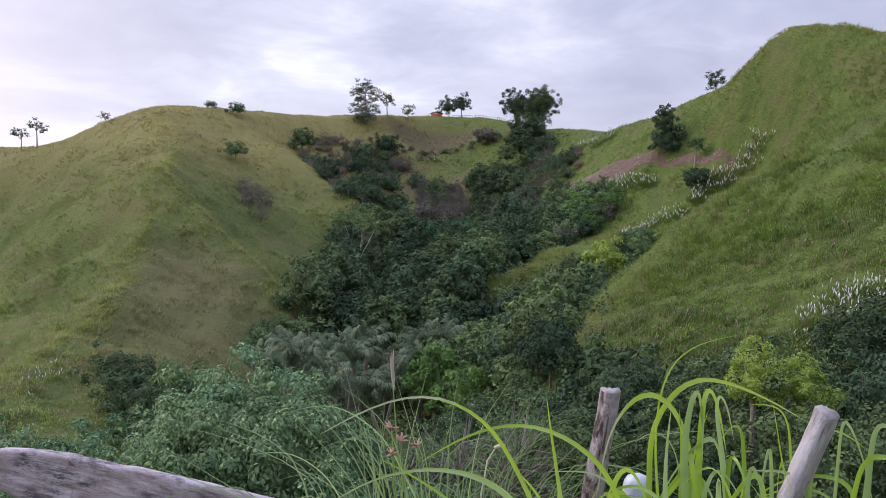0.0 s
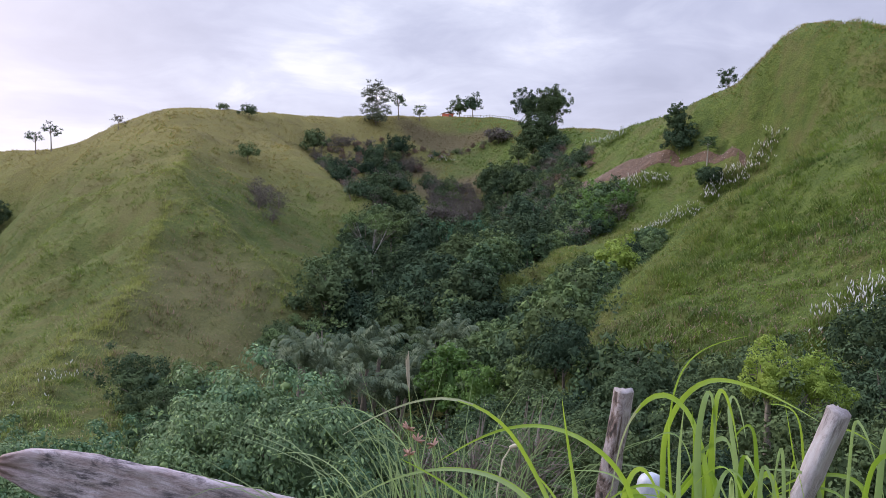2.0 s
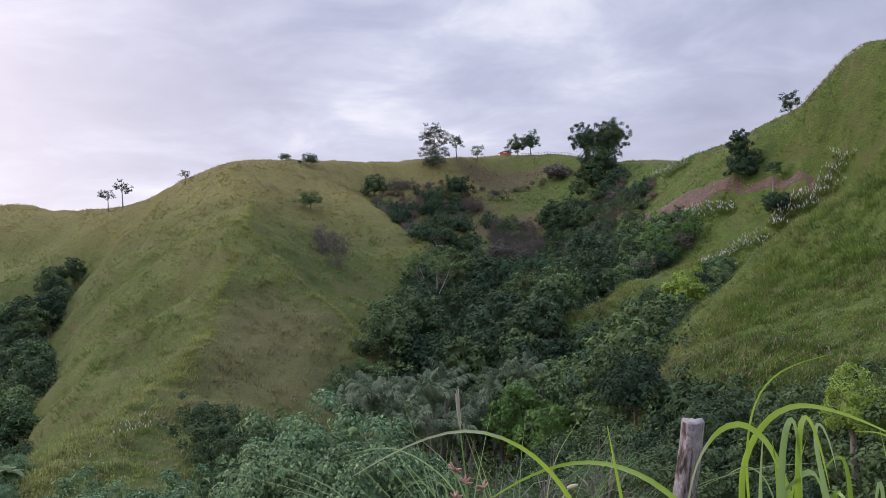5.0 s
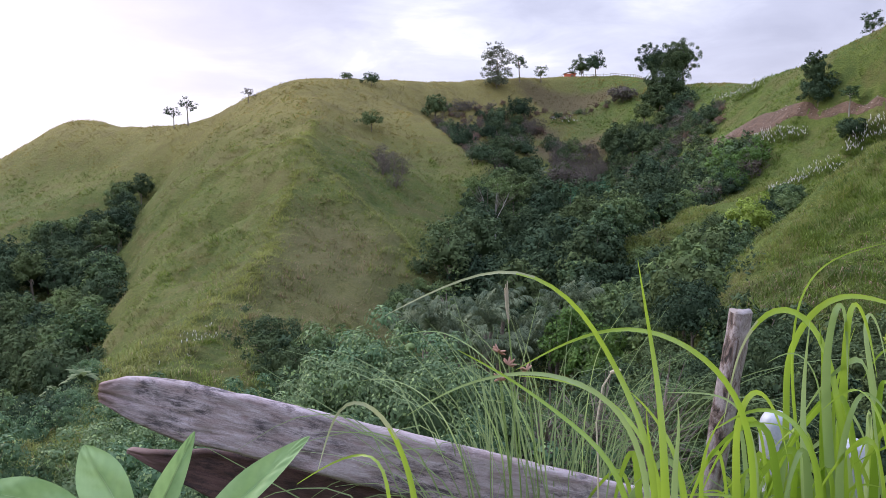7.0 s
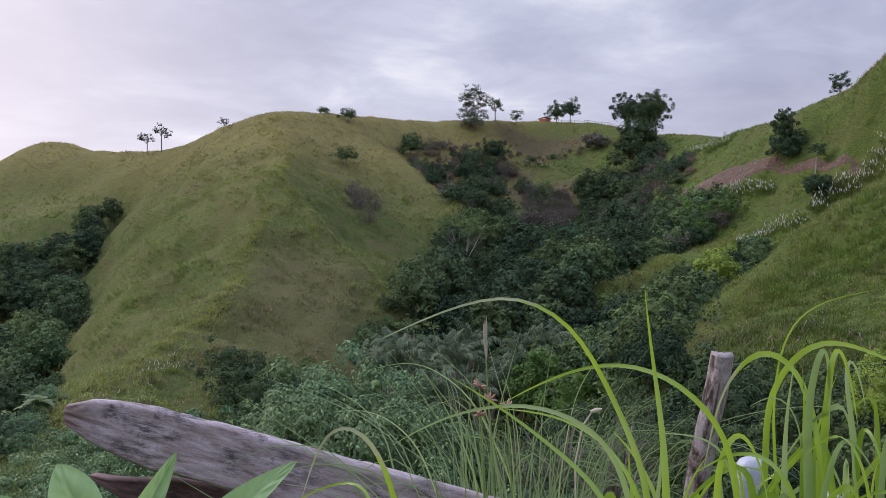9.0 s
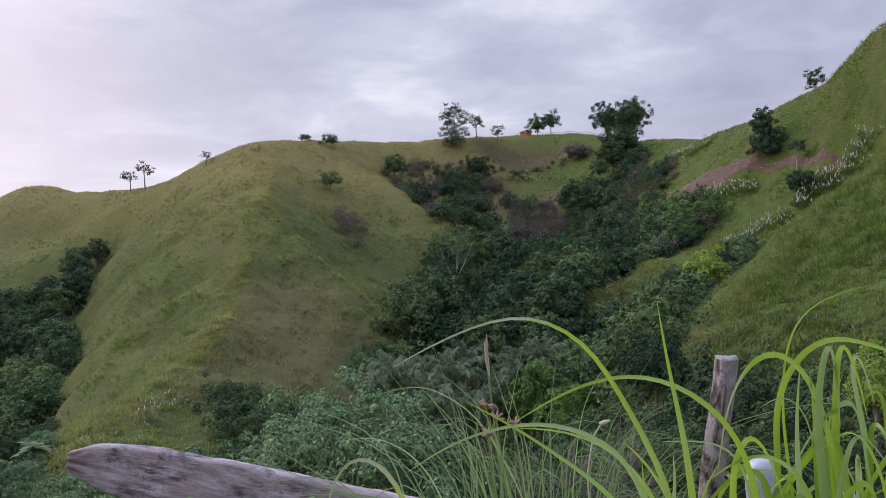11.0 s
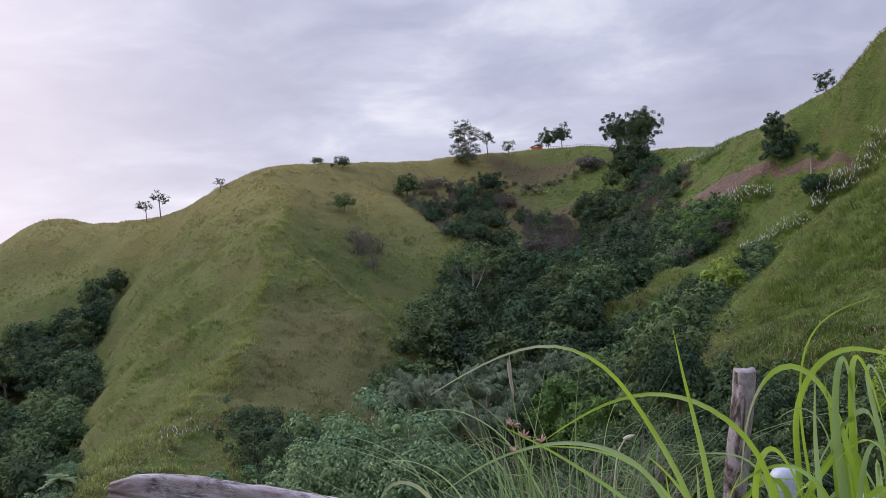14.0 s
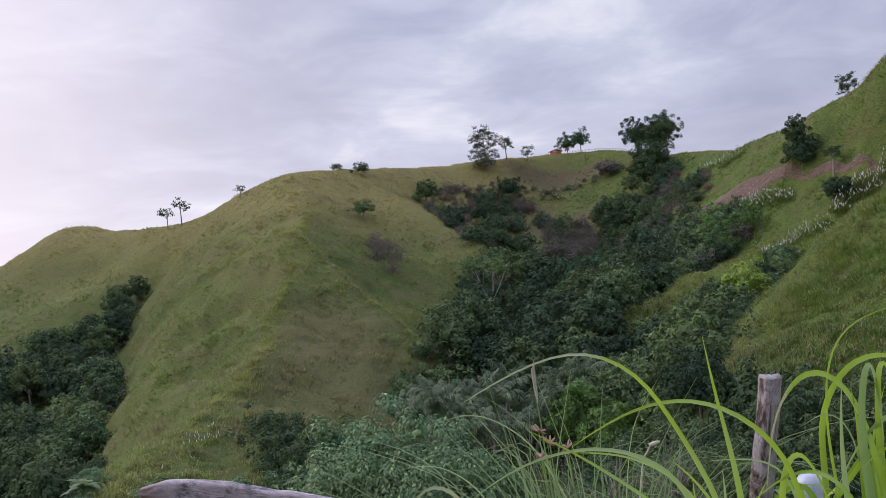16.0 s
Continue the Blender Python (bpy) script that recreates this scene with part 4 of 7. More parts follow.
# ---- the woods: kinds of trees, then the stands in which they grow ----
T_DARK = "dense dark green broadleaf tree in the valley wood"
T_MID = "green broadleaf tree in the valley wood"
T_PALE = "light green broadleaf tree with a lobed crown"
KINDS = {
    "dark_a": lambda: make_tree("valley_tree", T_DARK, 1, 7.0, 2.8, 0.40, 20, 1, M_LEAF_DARK, bare=0.1, full=1800, lobes=32, aspect=0.7),
    "dark_b": lambda: make_tree("valley_tree", T_DARK, 2, 6.0, 2.6, 0.40, 20, 1, M_LEAF_DARK, bare=0.08, full=1800, lobes=32, rough=0.45, aspect=0.7),
    "dark_c": lambda: make_tree("valley_tree", "tall dark green tree with an uneven crown", 3, 8.5, 2.6, 0.40, 20, 1, M_LEAF_DARK, bare=0.2, full=1800, lobes=32, rough=0.6, aspect=0.7),
    "dark_d": lambda: make_tree("valley_tree", T_DARK, 13, 6.5, 3.3, 0.40, 20, 1, M_LEAF_DARK, bare=0.1, full=1800, lobes=32, rough=0.55, aspect=0.7, size=0.32),
    "mid_a": lambda: make_tree("valley_tree", T_MID, 4, 5.8, 2.5, 0.40, 20, 1, M_LEAF_MID, bare=0.1, full=1800, lobes=32, rough=0.45, aspect=0.7),
    "mid_c": lambda: make_tree("valley_tree", T_PALE, 14, 7.4, 2.3, 0.40, 20, 1, M_LEAF_MID, bare=0.2, full=1800, lobes=32, rough=0.6, aspect=0.7, size=0.27),
    "thin": lambda: make_tree("valley_tree", "light feathery green tree in the valley wood", 15, 6.5, 2.6, 0.30, 44, 22, M_LEAF_MID, bare=0.15, rough=0.6, solid_core=0.35, limbs=16),
    "mid_b": lambda: make_bush("valley_shrub", "rounded green shrub among the valley trees", 5, 2.8, 1.9, 0.33, 20, 1, M_LEAF_MID, full=1000, lobes=22, aspect=0.6),
    "dark_bush": lambda: make_bush("valley_shrub", "dark green shrub among the valley trees", 6, 3.0, 2.0, 0.33, 20, 1, M_LEAF_DARK, full=1000, lobes=22, aspect=0.6),
    "bright": lambda: make_bush("bright_shrub", "bright green leafy shrub", 7, 3.4, 2.0, 0.33, 20, 1, M_LEAF_BRIGHT, full=1000, lobes=22, aspect=0.6),
    "grey": lambda: make_bush("bare_shrub", "grey-brown leafless twiggy shrub", 8, 2.4, 1.6, 0.36, 36, 14, M_LEAF_GREY, aspect=0.12, solid_core=0),
    "grey_full": lambda: make_bush("bare_shrub", "grey-brown half leafless thicket", 18, 3.2, 2.2, 0.34, 40, 15, M_LEAF_GREY, aspect=0.3, solid_core=0.4),
    "rust": lambda: make_bush("rusty_shrub", "reddish brown shrub on the upper slope", 9, 2.0, 1.5, 0.28, 30, 18, M_LEAF_RUST, aspect=0.35, solid_core=0.4),
    "fore_a": lambda: make_tree("foreground_tree", "leafy green tree with large drooping leaves", 21, 6.0, 2.7, 0.155, 30, 1, M_LEAF_FORE, droop=0.9, bare=0.1, limbs=16, aspect=0.5, full=17000, lobes=80, rough=0.28, size=0.36),
    "fore_b": lambda: make_tree("foreground_tree", "leafy green tree with a broad low crown", 22, 4.8, 2.6, 0.15, 30, 1, M_LEAF_FORE, droop=0.8, bare=0.05, limbs=14, rough=0.5, full=12000, lobes=80, aspect=0.52, size=0.34),
    "fore_dark": lambda: make_tree("foreground_tree", "dark green small-leaved tree below the bank", 23, 4.4, 2.2, 0.20, 30, 1, M_LEAF_DARK, droop=0.5, bare=0.08, limbs=14, rough=0.5, full=4200, lobes=44, aspect=0.52),
    "fore_bush": lambda: make_bush("foreground_bush", "dense green bush below the bank", 24, 2.6, 1.8, 0.13, 20, 1, M_LEAF_FORE, droop=0.6, full=5000, lobes=40, aspect=0.52),
    "fore_grey": lambda: make_tree("foreground_tree", "thin grey-green tree with bare twigs", 25, 4.6, 2.0, 0.12, 110, 20, M_LEAF_MID, M_BARK, droop=0.5, bare=0.1, limbs=60, rough=0.6, gap=0.8, aspect=0.35, solid_core=0),
}
# spots kept free of tall trees: the foot of the pale-trunked tree
CLEAR = [(-11.0, 115.5, 3.2), (-10.6, 110.5, 3.2), (-10.2, 105, 2.4), (17.0, 89.5, 2.6), (17.6, 93.5, 2.6), (16.2, 85.5, 2.2), (15.6, 81.5, 1.6)]


def stand(path, n, gap, kinds, seed, lo=0.75, hi=1.2, group=""):
    rng = np.random.RandomState(seed)
    for x, y in along(path, n, rng, gap):
        if any((x - a) ** 2 + (y - b) ** 2 < r * r for a, b, r in CLEAR):
            continue
        k = kinds[rng.randint(len(kinds))]
        plant(k, KINDS[k], x, y, rng.uniform(lo, hi), rng.uniform(0, 360), group=group)


def inside(x, y, poly):
    """Which spots lie within a polygon of the plan."""
    x, y = np.atleast_1d(np.asarray(x, float)), np.atleast_1d(np.asarray(y, float))
    odd = np.zeros(len(x), bool)
    for (ax, ay), (bx, by) in zip(poly, poly[1:] + poly[:1]):
        cross = (ay > y) != (by > y)
        odd ^= cross & (x < (bx - ax) * (y - ay) / ((by - ay) or 1e-9) + ax)
    return odd


VALLEY_WOOD = [(-12, 147), (-16, 141), (-16, 133), (-14.5, 112), (-14, 92), (-13.5, 80), (-8, 84), (1, 86), (3, 93), (7, 103), (11, 111), (12, 132), (7, 142), (-2, 143)]
SIDE_WOOD = [(-93, 177), (-97, 173), (-97, 162), (-103, 154), (-108, 144), (-88, 90), (-74, 66), (-46, 68), (-51, 84), (-57, 96), (-73, 127), (-85, 151)]
GULLY_MOUTH = [(-74, 66), (-62, 48), (-39, 38), (-35.5, 47), (-46, 68)]
UPPER_SHRUBS = [(-33, 198), (-26, 172), (-17, 153), (-11, 147), (-6, 155), (-10, 190), (-15, 219), (-24, 214), (-31, 206)]
TRACK_SHRUBS = [(11, 108), (19, 114), (24, 118), (24, 124), (20, 134), (15, 140), (10, 134)]
BOWL_SHRUBS = [(9, 194), (7, 172), (9, 140), (15, 140), (16, 150), (17, 189)]
SPUR_SHRUBS = [(3, 90), (7.5, 94), (14, 97.5), (19.5, 100.5), (22.5, 97), (20, 91), (16, 80), (12, 68), (8, 64), (5, 75)]
HEAD_THICKET = [(-7, 205), (-1, 200), (5, 194), (5, 180), (-4, 185)]
HEAD_TREES = [(7, 200), (12, 202), (18, 194), (17, 176), (12, 168), (7, 178)]
RISE_SHRUBS = [(17, 192), (24, 182), (25, 160), (24, 147), (20, 141), (17, 152), (18, 172)]
LOWER_WOOD = [(-6, 92), (1, 90), (7, 86), (8, 60), (6, 48), (1, 62), (-3, 75)]


def grove(poly, n, gap, kinds, seed, lo, hi, group, name=""):
    """Fills a polygon of the plan with plants, no two nearer than gap."""
    rng = np.random.RandomState(seed)
    p = np.array(poly, float)
    cand = rng.uniform(p.min(0), p.max(0), (n * 60, 2))
    cand = cand[inside(cand[:, 0], cand[:, 1], poly)]
    spots = []
    for x, y in cand:
        if len(spots) >= n:
            break
        if any((x - a) ** 2 + (y - b) ** 2 < r * r for a, b, r in CLEAR) or any((x - a) ** 2 + (y - b) ** 2 < gap * gap for a, b in spots):
            continue
        spots.append((x, y))
        k = kinds[rng.randint(len(kinds))]
        ob = plant(k, KINDS[k], x, y, rng.uniform(lo, hi), rng.uniform(0, 360), group=group)
        if name and ob.name.startswith("valley_"):
            ob.name = name


DARK = ["dark_a", "dark_b", "dark_c", "dark_d", "dark_bush"]
grove(VALLEY_WOOD, 190, 2.3, DARK + ["dark_a", "dark_d", "thin", "mid_a", "mid_b"], 1, 0.65, 1.15, "trees of the valley wood")
grove(LOWER_WOOD, 62, 2.0, ["dark_a", "dark_b", "mid_a", "mid_b", "dark_bush", "mid_c"], 2, 0.6, 0.95, "trees of the valley wood")
grove(SIDE_WOOD, 190, 2.8, DARK + ["mid_a", "dark_a"], 3, 0.65, 1.15, "trees of the side gully", "gully_tree")
grove(GULLY_MOUTH, 70, 1.9, ["fore_dark", "dark_bush", "fore_dark", "fore_bush", "mid_b"], 13, 0.85, 1.35, "trees of the side gully", "gully_mouth_tree")
grove(UPPER_SHRUBS, 190, 1.7, ["dark_bush", "grey_full", "rust", "grey", "grey_full", "dark_b", "dark_bush", "grey", "rust", "dark_bush"], 4, 0.6, 1.05, "shrubs of the upper slope", "upper_slope_shrub")
grove(TRACK_SHRUBS, 80, 1.8, ["dark_bush", "mid_b", "dark_bush", "mid_b", "grey_full", "bright"], 5, 0.8, 1.35, "shrubs beside the track", "track_shrub")
grove(BOWL_SHRUBS, 70, 1.8, ["dark_bush", "mid_b", "dark_bush", "grey", "grey_full", "dark_bush"], 15, 0.7, 1.15, "shrubs beside the track", "track_shrub")
grove(HEAD_THICKET, 60, 1.5, ["grey_full", "grey", "grey_full", "dark_bush", "grey"], 61, 0.7, 1.1, "thicket of the valley head", "valley_head_shrub")
grove(HEAD_TREES, 50, 1.9, ["dark_bush", "dark_b", "dark_bush", "grey", "dark_c", "dark_bush"], 62, 0.65, 1.05, "thicket of the valley head", "valley_head_shrub")
grove(RISE_SHRUBS, 60, 1.7, ["dark_bush", "grey_full", "rust", "dark_bush", "grey"], 63, 0.6, 1.0, "thicket of the valley head", "valley_head_shrub")
grove(SPUR_SHRUBS, 120, 1.6, ["dark_bush", "mid_b", "dark_bush"], 6, 0.45, 0.8, "shrubs below the grassy slope", "spur_shrub")
grove([(4, 76), (8, 66), (15, 78), (18, 87), (8, 89), (4, 88)], 34, 2.0, ["dark_b", "mid_a", "dark_a", "dark_bush"], 16, 0.55, 0.85, "shrubs below the grassy slope", "spur_shrub")
stand([(-18, 220, 4), (-4, 226, 3), (8, 226, 2)], 24, 1.8, ["rust", "grey", "dark_bush", "rust", "grey_full", "grey"], 14, 0.45, 0.9, "shrubs of the upper slope")
stand([(-8.2, 28, 0.8), (-6.3, 28.5, 2.2), (-4.2, 28.5, 1.5)], 11, 1.6, ["fore_a", "fore_b", "fore_a"], 7, 0.98, 1.1, "trees below the bank")
stand([(-14, 25, 1.2), (-11, 25.5, 1.8), (-8.5, 25, 1.5)], 12, 1.6, ["fore_b", "fore_a", "fore_b"], 27, 0.72, 0.85, "trees below the bank")
stand([(-16.5, 52, 3), (-12, 44, 4), (-6, 42, 5)], 18, 2.4, ["fore_dark", "mid_b", "dark_bush"], 17, 0.7, 1.1, "trees below the bank")
stand([(-14, 19, 1.5), (-12.5, 17.5, 1.5), (-11, 17, 1.5)], 11, 1.4, ["fore_b", "fore_bush", "fore_bush"], 18, 0.6, 0.85, "bushes below the bank")
stand([(-11.5, 17.5, 2), (-8, 18, 3.5), (0, 19, 4)], 20, 1.7, ["fore_bush", "fore_b", "fore_bush"], 8, 0.5, 0.75, "bushes below the bank")
stand([(-3, 31, 3), (0, 30, 3), (3, 30, 3)], 12, 1.7, ["fore_grey", "fore_grey", "fore_bush"], 19, 1.0, 1.25, "trees below the bank")
stand([(2, 30, 6), (7, 29, 5), (14, 27, 4), (22, 27, 4)], 30, 2.0, ["fore_dark", "fore_bush", "fore_grey", "fore_dark"], 9, 0.7, 1.0, "trees below the bank")
stand([(12.5, 30, 1.2), (16, 31, 1.8), (21, 32, 2)], 10, 1.7, ["fore_dark"], 20, 0.75, 0.95, "trees below the bank")
stand([(1, 46, 5), (6, 40, 4), (12, 33, 2)], 24, 2.0, ["fore_dark", "dark_bush", "mid_b"], 10, 0.7, 1.0, "trees below the bank")
prng = np.random.RandomState(77)
for i, (x, y) in enumerate(along([(-12.5, 68, 3), (-8, 68, 8), (-3, 63, 6)], 26, prng, 2.2)):
    plant("palm%d" % (i % 4), lambda: make_palm(30 + i, 2.5 + 0.8 * (i % 4), "coconut palm with arching grey-green fronds"), x, y, prng.uniform(0.85, 1.1), prng.uniform(0, 360))
for i, (x, y) in enumerate(along([(-38, 53, 1.5), (-32.5, 48.5, 1.8), (-28.2, 44, 1.0)], 10, prng, 1.2)):
    plant("banana%d" % (i % 3), lambda: make_banana(90 + i, "banana plant with broad pale green leaves"), x, y, prng.uniform(0.5, 0.75), prng.uniform(0, 360))

stand([(-12, 211, 2), (-8, 218, 2)], 8, 1.3, ["grey", "rust", "grey"], 51, 1.1, 1.7, "bare trees of the upper slope")
stand([(18, 177, 2.5), (21, 188, 3), (24, 199, 3)], 20, 1.5, ["grey", "dark_bush", "rust", "grey_full", "dark_bush"], 52, 0.8, 1.35, "bare trees of the upper slope")

# ---- single trees that stand out ----
SINGLE = [
    ("ridge_tree", "tall thin-leaved tree on the ridge", (-20.1, 229), dict(h=11.4, spread=4.6, leaf=0.40, clumps=150, per=24, leaf_mat=M_LEAF_GREYGREEN, bare=0.12, rough=0.5, gap=0.75, solid_core=0.3)),
    ("ridge_bush", "dark dense bush under the ridge tree", (-20.6, 227), dict(full=1600, lobes=26, h=4.6, spread=3.2, leaf=0.42, clumps=30, per=24, aspect=0.6, leaf_mat=M_LEAF_GREYGREEN, bare=0.0)),
    ("slender_tree", "slender tree with a bare trunk on the ridge", (-15.1, 235), dict(h=7.6, spread=2.6, leaf=0.45, clumps=34, per=18, leaf_mat=M_LEAF_DARK, bare=0.4)),
    ("slender_tree", "small thin tree on the ridge", (-9.6, 240), dict(h=5.2, spread=2.2, leaf=0.45, clumps=26, per=14, leaf_mat=M_LEAF_DARK, bare=0.15, rough=0.6)),
    ("ridge_tree", "dark leafy tree behind the red hut", (1.6, 254), dict(h=6.6, spread=2.9, leaf=0.42, clumps=40, per=21, full=1800, lobes=36, leaf_mat=M_LEAF_DARK, bare=0.12, rough=0.5)),
    ("ridge_tree", "dark leafy tree behind the red hut", (5.4, 250), dict(h=7.0, spread=2.8, leaf=0.42, clumps=40, per=21, full=1800, lobes=36, leaf_mat=M_LEAF_DARK, bare=0.12, rough=0.5)),
    ("ridge_tree", "large spreading tree on the saddle", (19.6, 226), dict(full=7500, lobes=72, h=11.2, spread=4.4, leaf=0.33, clumps=70, per=26, leaf_mat=M_LEAF_DARK, bare=0.12, rough=0.4, size=0.24)),
    ("ridge_tree", "large spreading tree on the saddle", (26.2, 220), dict(full=7500, lobes=72, h=11.4, spread=4.2, leaf=0.33, clumps=66, per=18, leaf_mat=M_LEAF_DARK, bare=0.15, rough=0.45, size=0.24)),
    ("ridge_tree", "dense spreading tree on the saddle", (23.4, 221), dict(full=7500, lobes=70, h=10.5, spread=5.4, leaf=0.33, clumps=66, per=18, leaf_mat=M_LEAF_DARK, bare=0.0, rough=0.5, size=0.24)),
    ("slope_tree", "dense dark tree below the saddle", (21.0, 207), dict(full=7000, lobes=80, h=8.6, spread=5.4, leaf=0.4, clumps=80, per=29, aspect=0.6, leaf_mat=M_LEAF_DARK, bare=0.02)),
    ("slope_tree", "dense dark low tree below the saddle", (18.6, 202), dict(full=3000, lobes=44, h=7.5, spread=3.4, leaf=0.52, clumps=60, per=27, aspect=0.6, leaf_mat=M_LEAF_DARK, bare=0.0)),
    ("slope_tree", "dull dark shrubby tree below the hut", (11.5, 224), dict(full=1600, lobes=30, h=4.2, spread=3.2, leaf=0.52, clumps=60, per=18, aspect=0.6, leaf_mat=M_LEAF_GREY, bare=0.0)),
    ("slope_tree", "dark bushy tree below the ridge tree", (-14.0, 219), dict(full=2200, lobes=40, h=5.6, spread=3.4, leaf=0.36, clumps=60, per=18, aspect=0.6, leaf_mat=M_LEAF_DARK, bare=0.0, rough=0.5)),
    ("slender_tree", "slender flat-topped tree on the far ridge", (-94.7, 193.6), dict(h=5.4, spread=2.2, leaf=0.4, clumps=20, per=14, leaf_mat=M_LEAF_DARK, bare=0.4, rough=0.6)),
    ("slender_tree", "slender flat-topped tree on the far ridge", (-89.6, 190.4), dict(h=6.6, spread=2.5, leaf=0.4, clumps=24, per=14, leaf_mat=M_LEAF_DARK, bare=0.45, rough=0.6)),
    ("slender_tree", "small thin tree on the far ridge", (-68.9, 176), dict(h=3.6, spread=1.4, leaf=0.35, clumps=16, per=14, leaf_mat=M_LEAF_GREY, bare=0.3, rough=0.6)),
    ("ridge_bush", "small flat dark bush on the hill summit", (-52.1, 194), dict(full=500, lobes=12, h=1.6, spread=1.4, leaf=0.28, clumps=26, per=18, aspect=0.6, leaf_mat=M_LEAF_DARK, bare=0.0)),
    ("ridge_bush", "low wide dark bush on the hill summit", (-45.8, 192), dict(full=900, lobes=16, h=2.9, spread=2.1, leaf=0.30, clumps=40, per=22, aspect=0.6, leaf_mat=M_LEAF_DARK, bare=0.1, rough=0.6)),
    ("lone_tree", "lone dark bushy tree on the grassy hill", (-38.4, 160), dict(full=1500, lobes=26, h=3.7, spread=2.5, leaf=0.28, clumps=50, per=27, aspect=0.6, leaf_mat=M_LEAF_DARK, bare=0.25, rough=0.6, size=0.24)),
    ("crest_tree", "layered dark tree behind the hill crest", (40.5, 128), dict(h=4.0, spread=1.8, leaf=0.26, clumps=44, per=24, leaf_mat=M_LEAF_DARK, bare=0.0, rough=0.5, trunk_r=0.06)),
    ("slope_tree", "dark green tree beside the earth track", (32.1, 123.8), dict(full=3000, lobes=40, h=6.9, spread=1.55, leaf=0.28, clumps=64, per=27, aspect=0.6, leaf_mat=M_LEAF_DARK, bare=0.0, rough=0.5, size=0.28, trunk_r=0.09)),
    ("slope_bush", "dark bush at the foot of the tree beside the track", (32.0, 123.0), dict(full=3200, lobes=40, h=4.8, spread=2.3, leaf=0.28, clumps=40, per=20, aspect=0.6, leaf_mat=M_LEAF_DARK, bare=0.0, rough=0.5, trunk_r=0.06)),
    ("young_tree", "young tree with a pale trunk beside the track", (33.9, 116), dict(h=4.2, spread=1.3, leaf=0.28, clumps=26, per=22, leaf_mat=M_LEAF_MID, bark=M_BARK_PALE, bare=0.5, trunk_r=0.07)),
    ("dark_shrub", "dark round shrub on the grassy slope", (32.6, 110), dict(full=2287, h=2.4, spread=1.8, leaf=0.28, clumps=44, per=27, aspect=0.6, leaf_mat=M_LEAF_DARK, bare=0.0)),
    ("dark_shrub", "leafy shrub on the grassy slope", (23.1, 101), dict(full=2420, h=2.0, spread=2.0, leaf=0.28, clumps=40, per=24, aspect=0.6, leaf_mat=M_LEAF_MID, bare=0.0)),
    ("yellow_tree", "bright yellow-green leafy tree in the gully", (17.6, 93.5), dict(full=2800, lobes=28, h=5.0, spread=2.3, leaf=0.30, clumps=56, per=27, aspect=0.6, leaf_mat=M_LEAF_YELLOW, bare=0.05, rough=0.5)),
    ("pointed_tree", "dark tall uneven tree above the valley", (8.2, 186), dict(full=2600, lobes=34, h=9.0, spread=2.8, leaf=0.44, clumps=60, per=27, aspect=0.6, leaf_mat=M_LEAF_DARK, bare=0.0, rough=0.6, size=0.26)),
    ("bright_tree", "fresh green leafy tree beside the palms", (-0.6, 63), dict(full=3600, lobes=40, h=7.6, spread=2.4, leaf=0.30, clumps=90, per=32, aspect=0.6, leaf_mat=M_LEAF_BRIGHT, bare=0.05, rough=0.6, size=0.26)),
    ("bright_tree", "fresh green leafy tree beside the palms", (1.6, 59), dict(full=2600, lobes=32, h=5.6, spread=1.9, leaf=0.28, clumps=80, per=32, aspect=0.6, leaf_mat=M_LEAF_BRIGHT, bare=0.05, rough=0.6)),
    ("yellow_tree", "bright yellow-green feathery young tree below the bank", (9.6, 26.4), dict(full=3200, lobes=26, h=5.9, spread=0.78, leaf=0.12, clumps=46, per=34, aspect=0.4, droop=0.3, leaf_mat=M_LEAF_YELLOW, bare=0.6, rough=0.6, size=0.28)),
    ("yellow_tree", "bright yellow-green feathery young tree below the bank", (10.9, 26.0), dict(full=3200, lobes=26, h=5.2, spread=0.8, leaf=0.12, clumps=46, per=34, aspect=0.4, droop=0.3, leaf_mat=M_LEAF_YELLOW, bare=0.6, rough=0.6, size=0.28)),
    ("foot_shrub", "dark grey-green shrub at the foot of the hill", (-18.4, 49), dict(full=2400, lobes=36, h=3.4, spread=1.3, leaf=0.2, clumps=70, per=31, aspect=0.55, leaf_mat=M_LEAF_DARK, bare=0.0, rough=0.5)),
    ("foot_shrub", "green leafy shrub at the foot of the hill", (-15.3, 50), dict(full=2400, lobes=36, h=4.6, spread=1.7, leaf=0.2, clumps=70, per=31, aspect=0.55, leaf_mat=M_LEAF_MID, bare=0.0, rough=0.5)),
]
for i, (name, label, (x, y), kw) in enumerate(SINGLE):
    kw.setdefault("solid_core", 0.5)
    ob = make_tree(name, label, 200 + i, **kw)
    ob.matrix_basis = pose(x, y, ground_z(x, y) - 0.1)
pale = make_forked_tree("pale_tree", "tree with a forked pale bare trunk in the wood", 7, 3.0, 6.8, 13.0, 3.4, M_LEAF_MID)
pale.matrix_basis = pose(-11.8, 121.5, ground_z(-11.8, 121.5) - 0.1) @ Matrix.Scale(0.88, 4)
stand([(-4.5, 180, 2.2), (1, 178, 2.4), (5, 181, 2.0)], 12, 1.8, ["grey_full", "grey", "grey_full"], 33, 1.0, 1.6, "grey thicket at the valley head")
stand([(-42, 47, 3), (-34, 41, 2.5), (-29.5, 36, 1.5)], 26, 1.2, ["fore_bush", "dark_bush", "fore_bush"], 34, 0.45, 0.8, "bushes at the gully mouth")
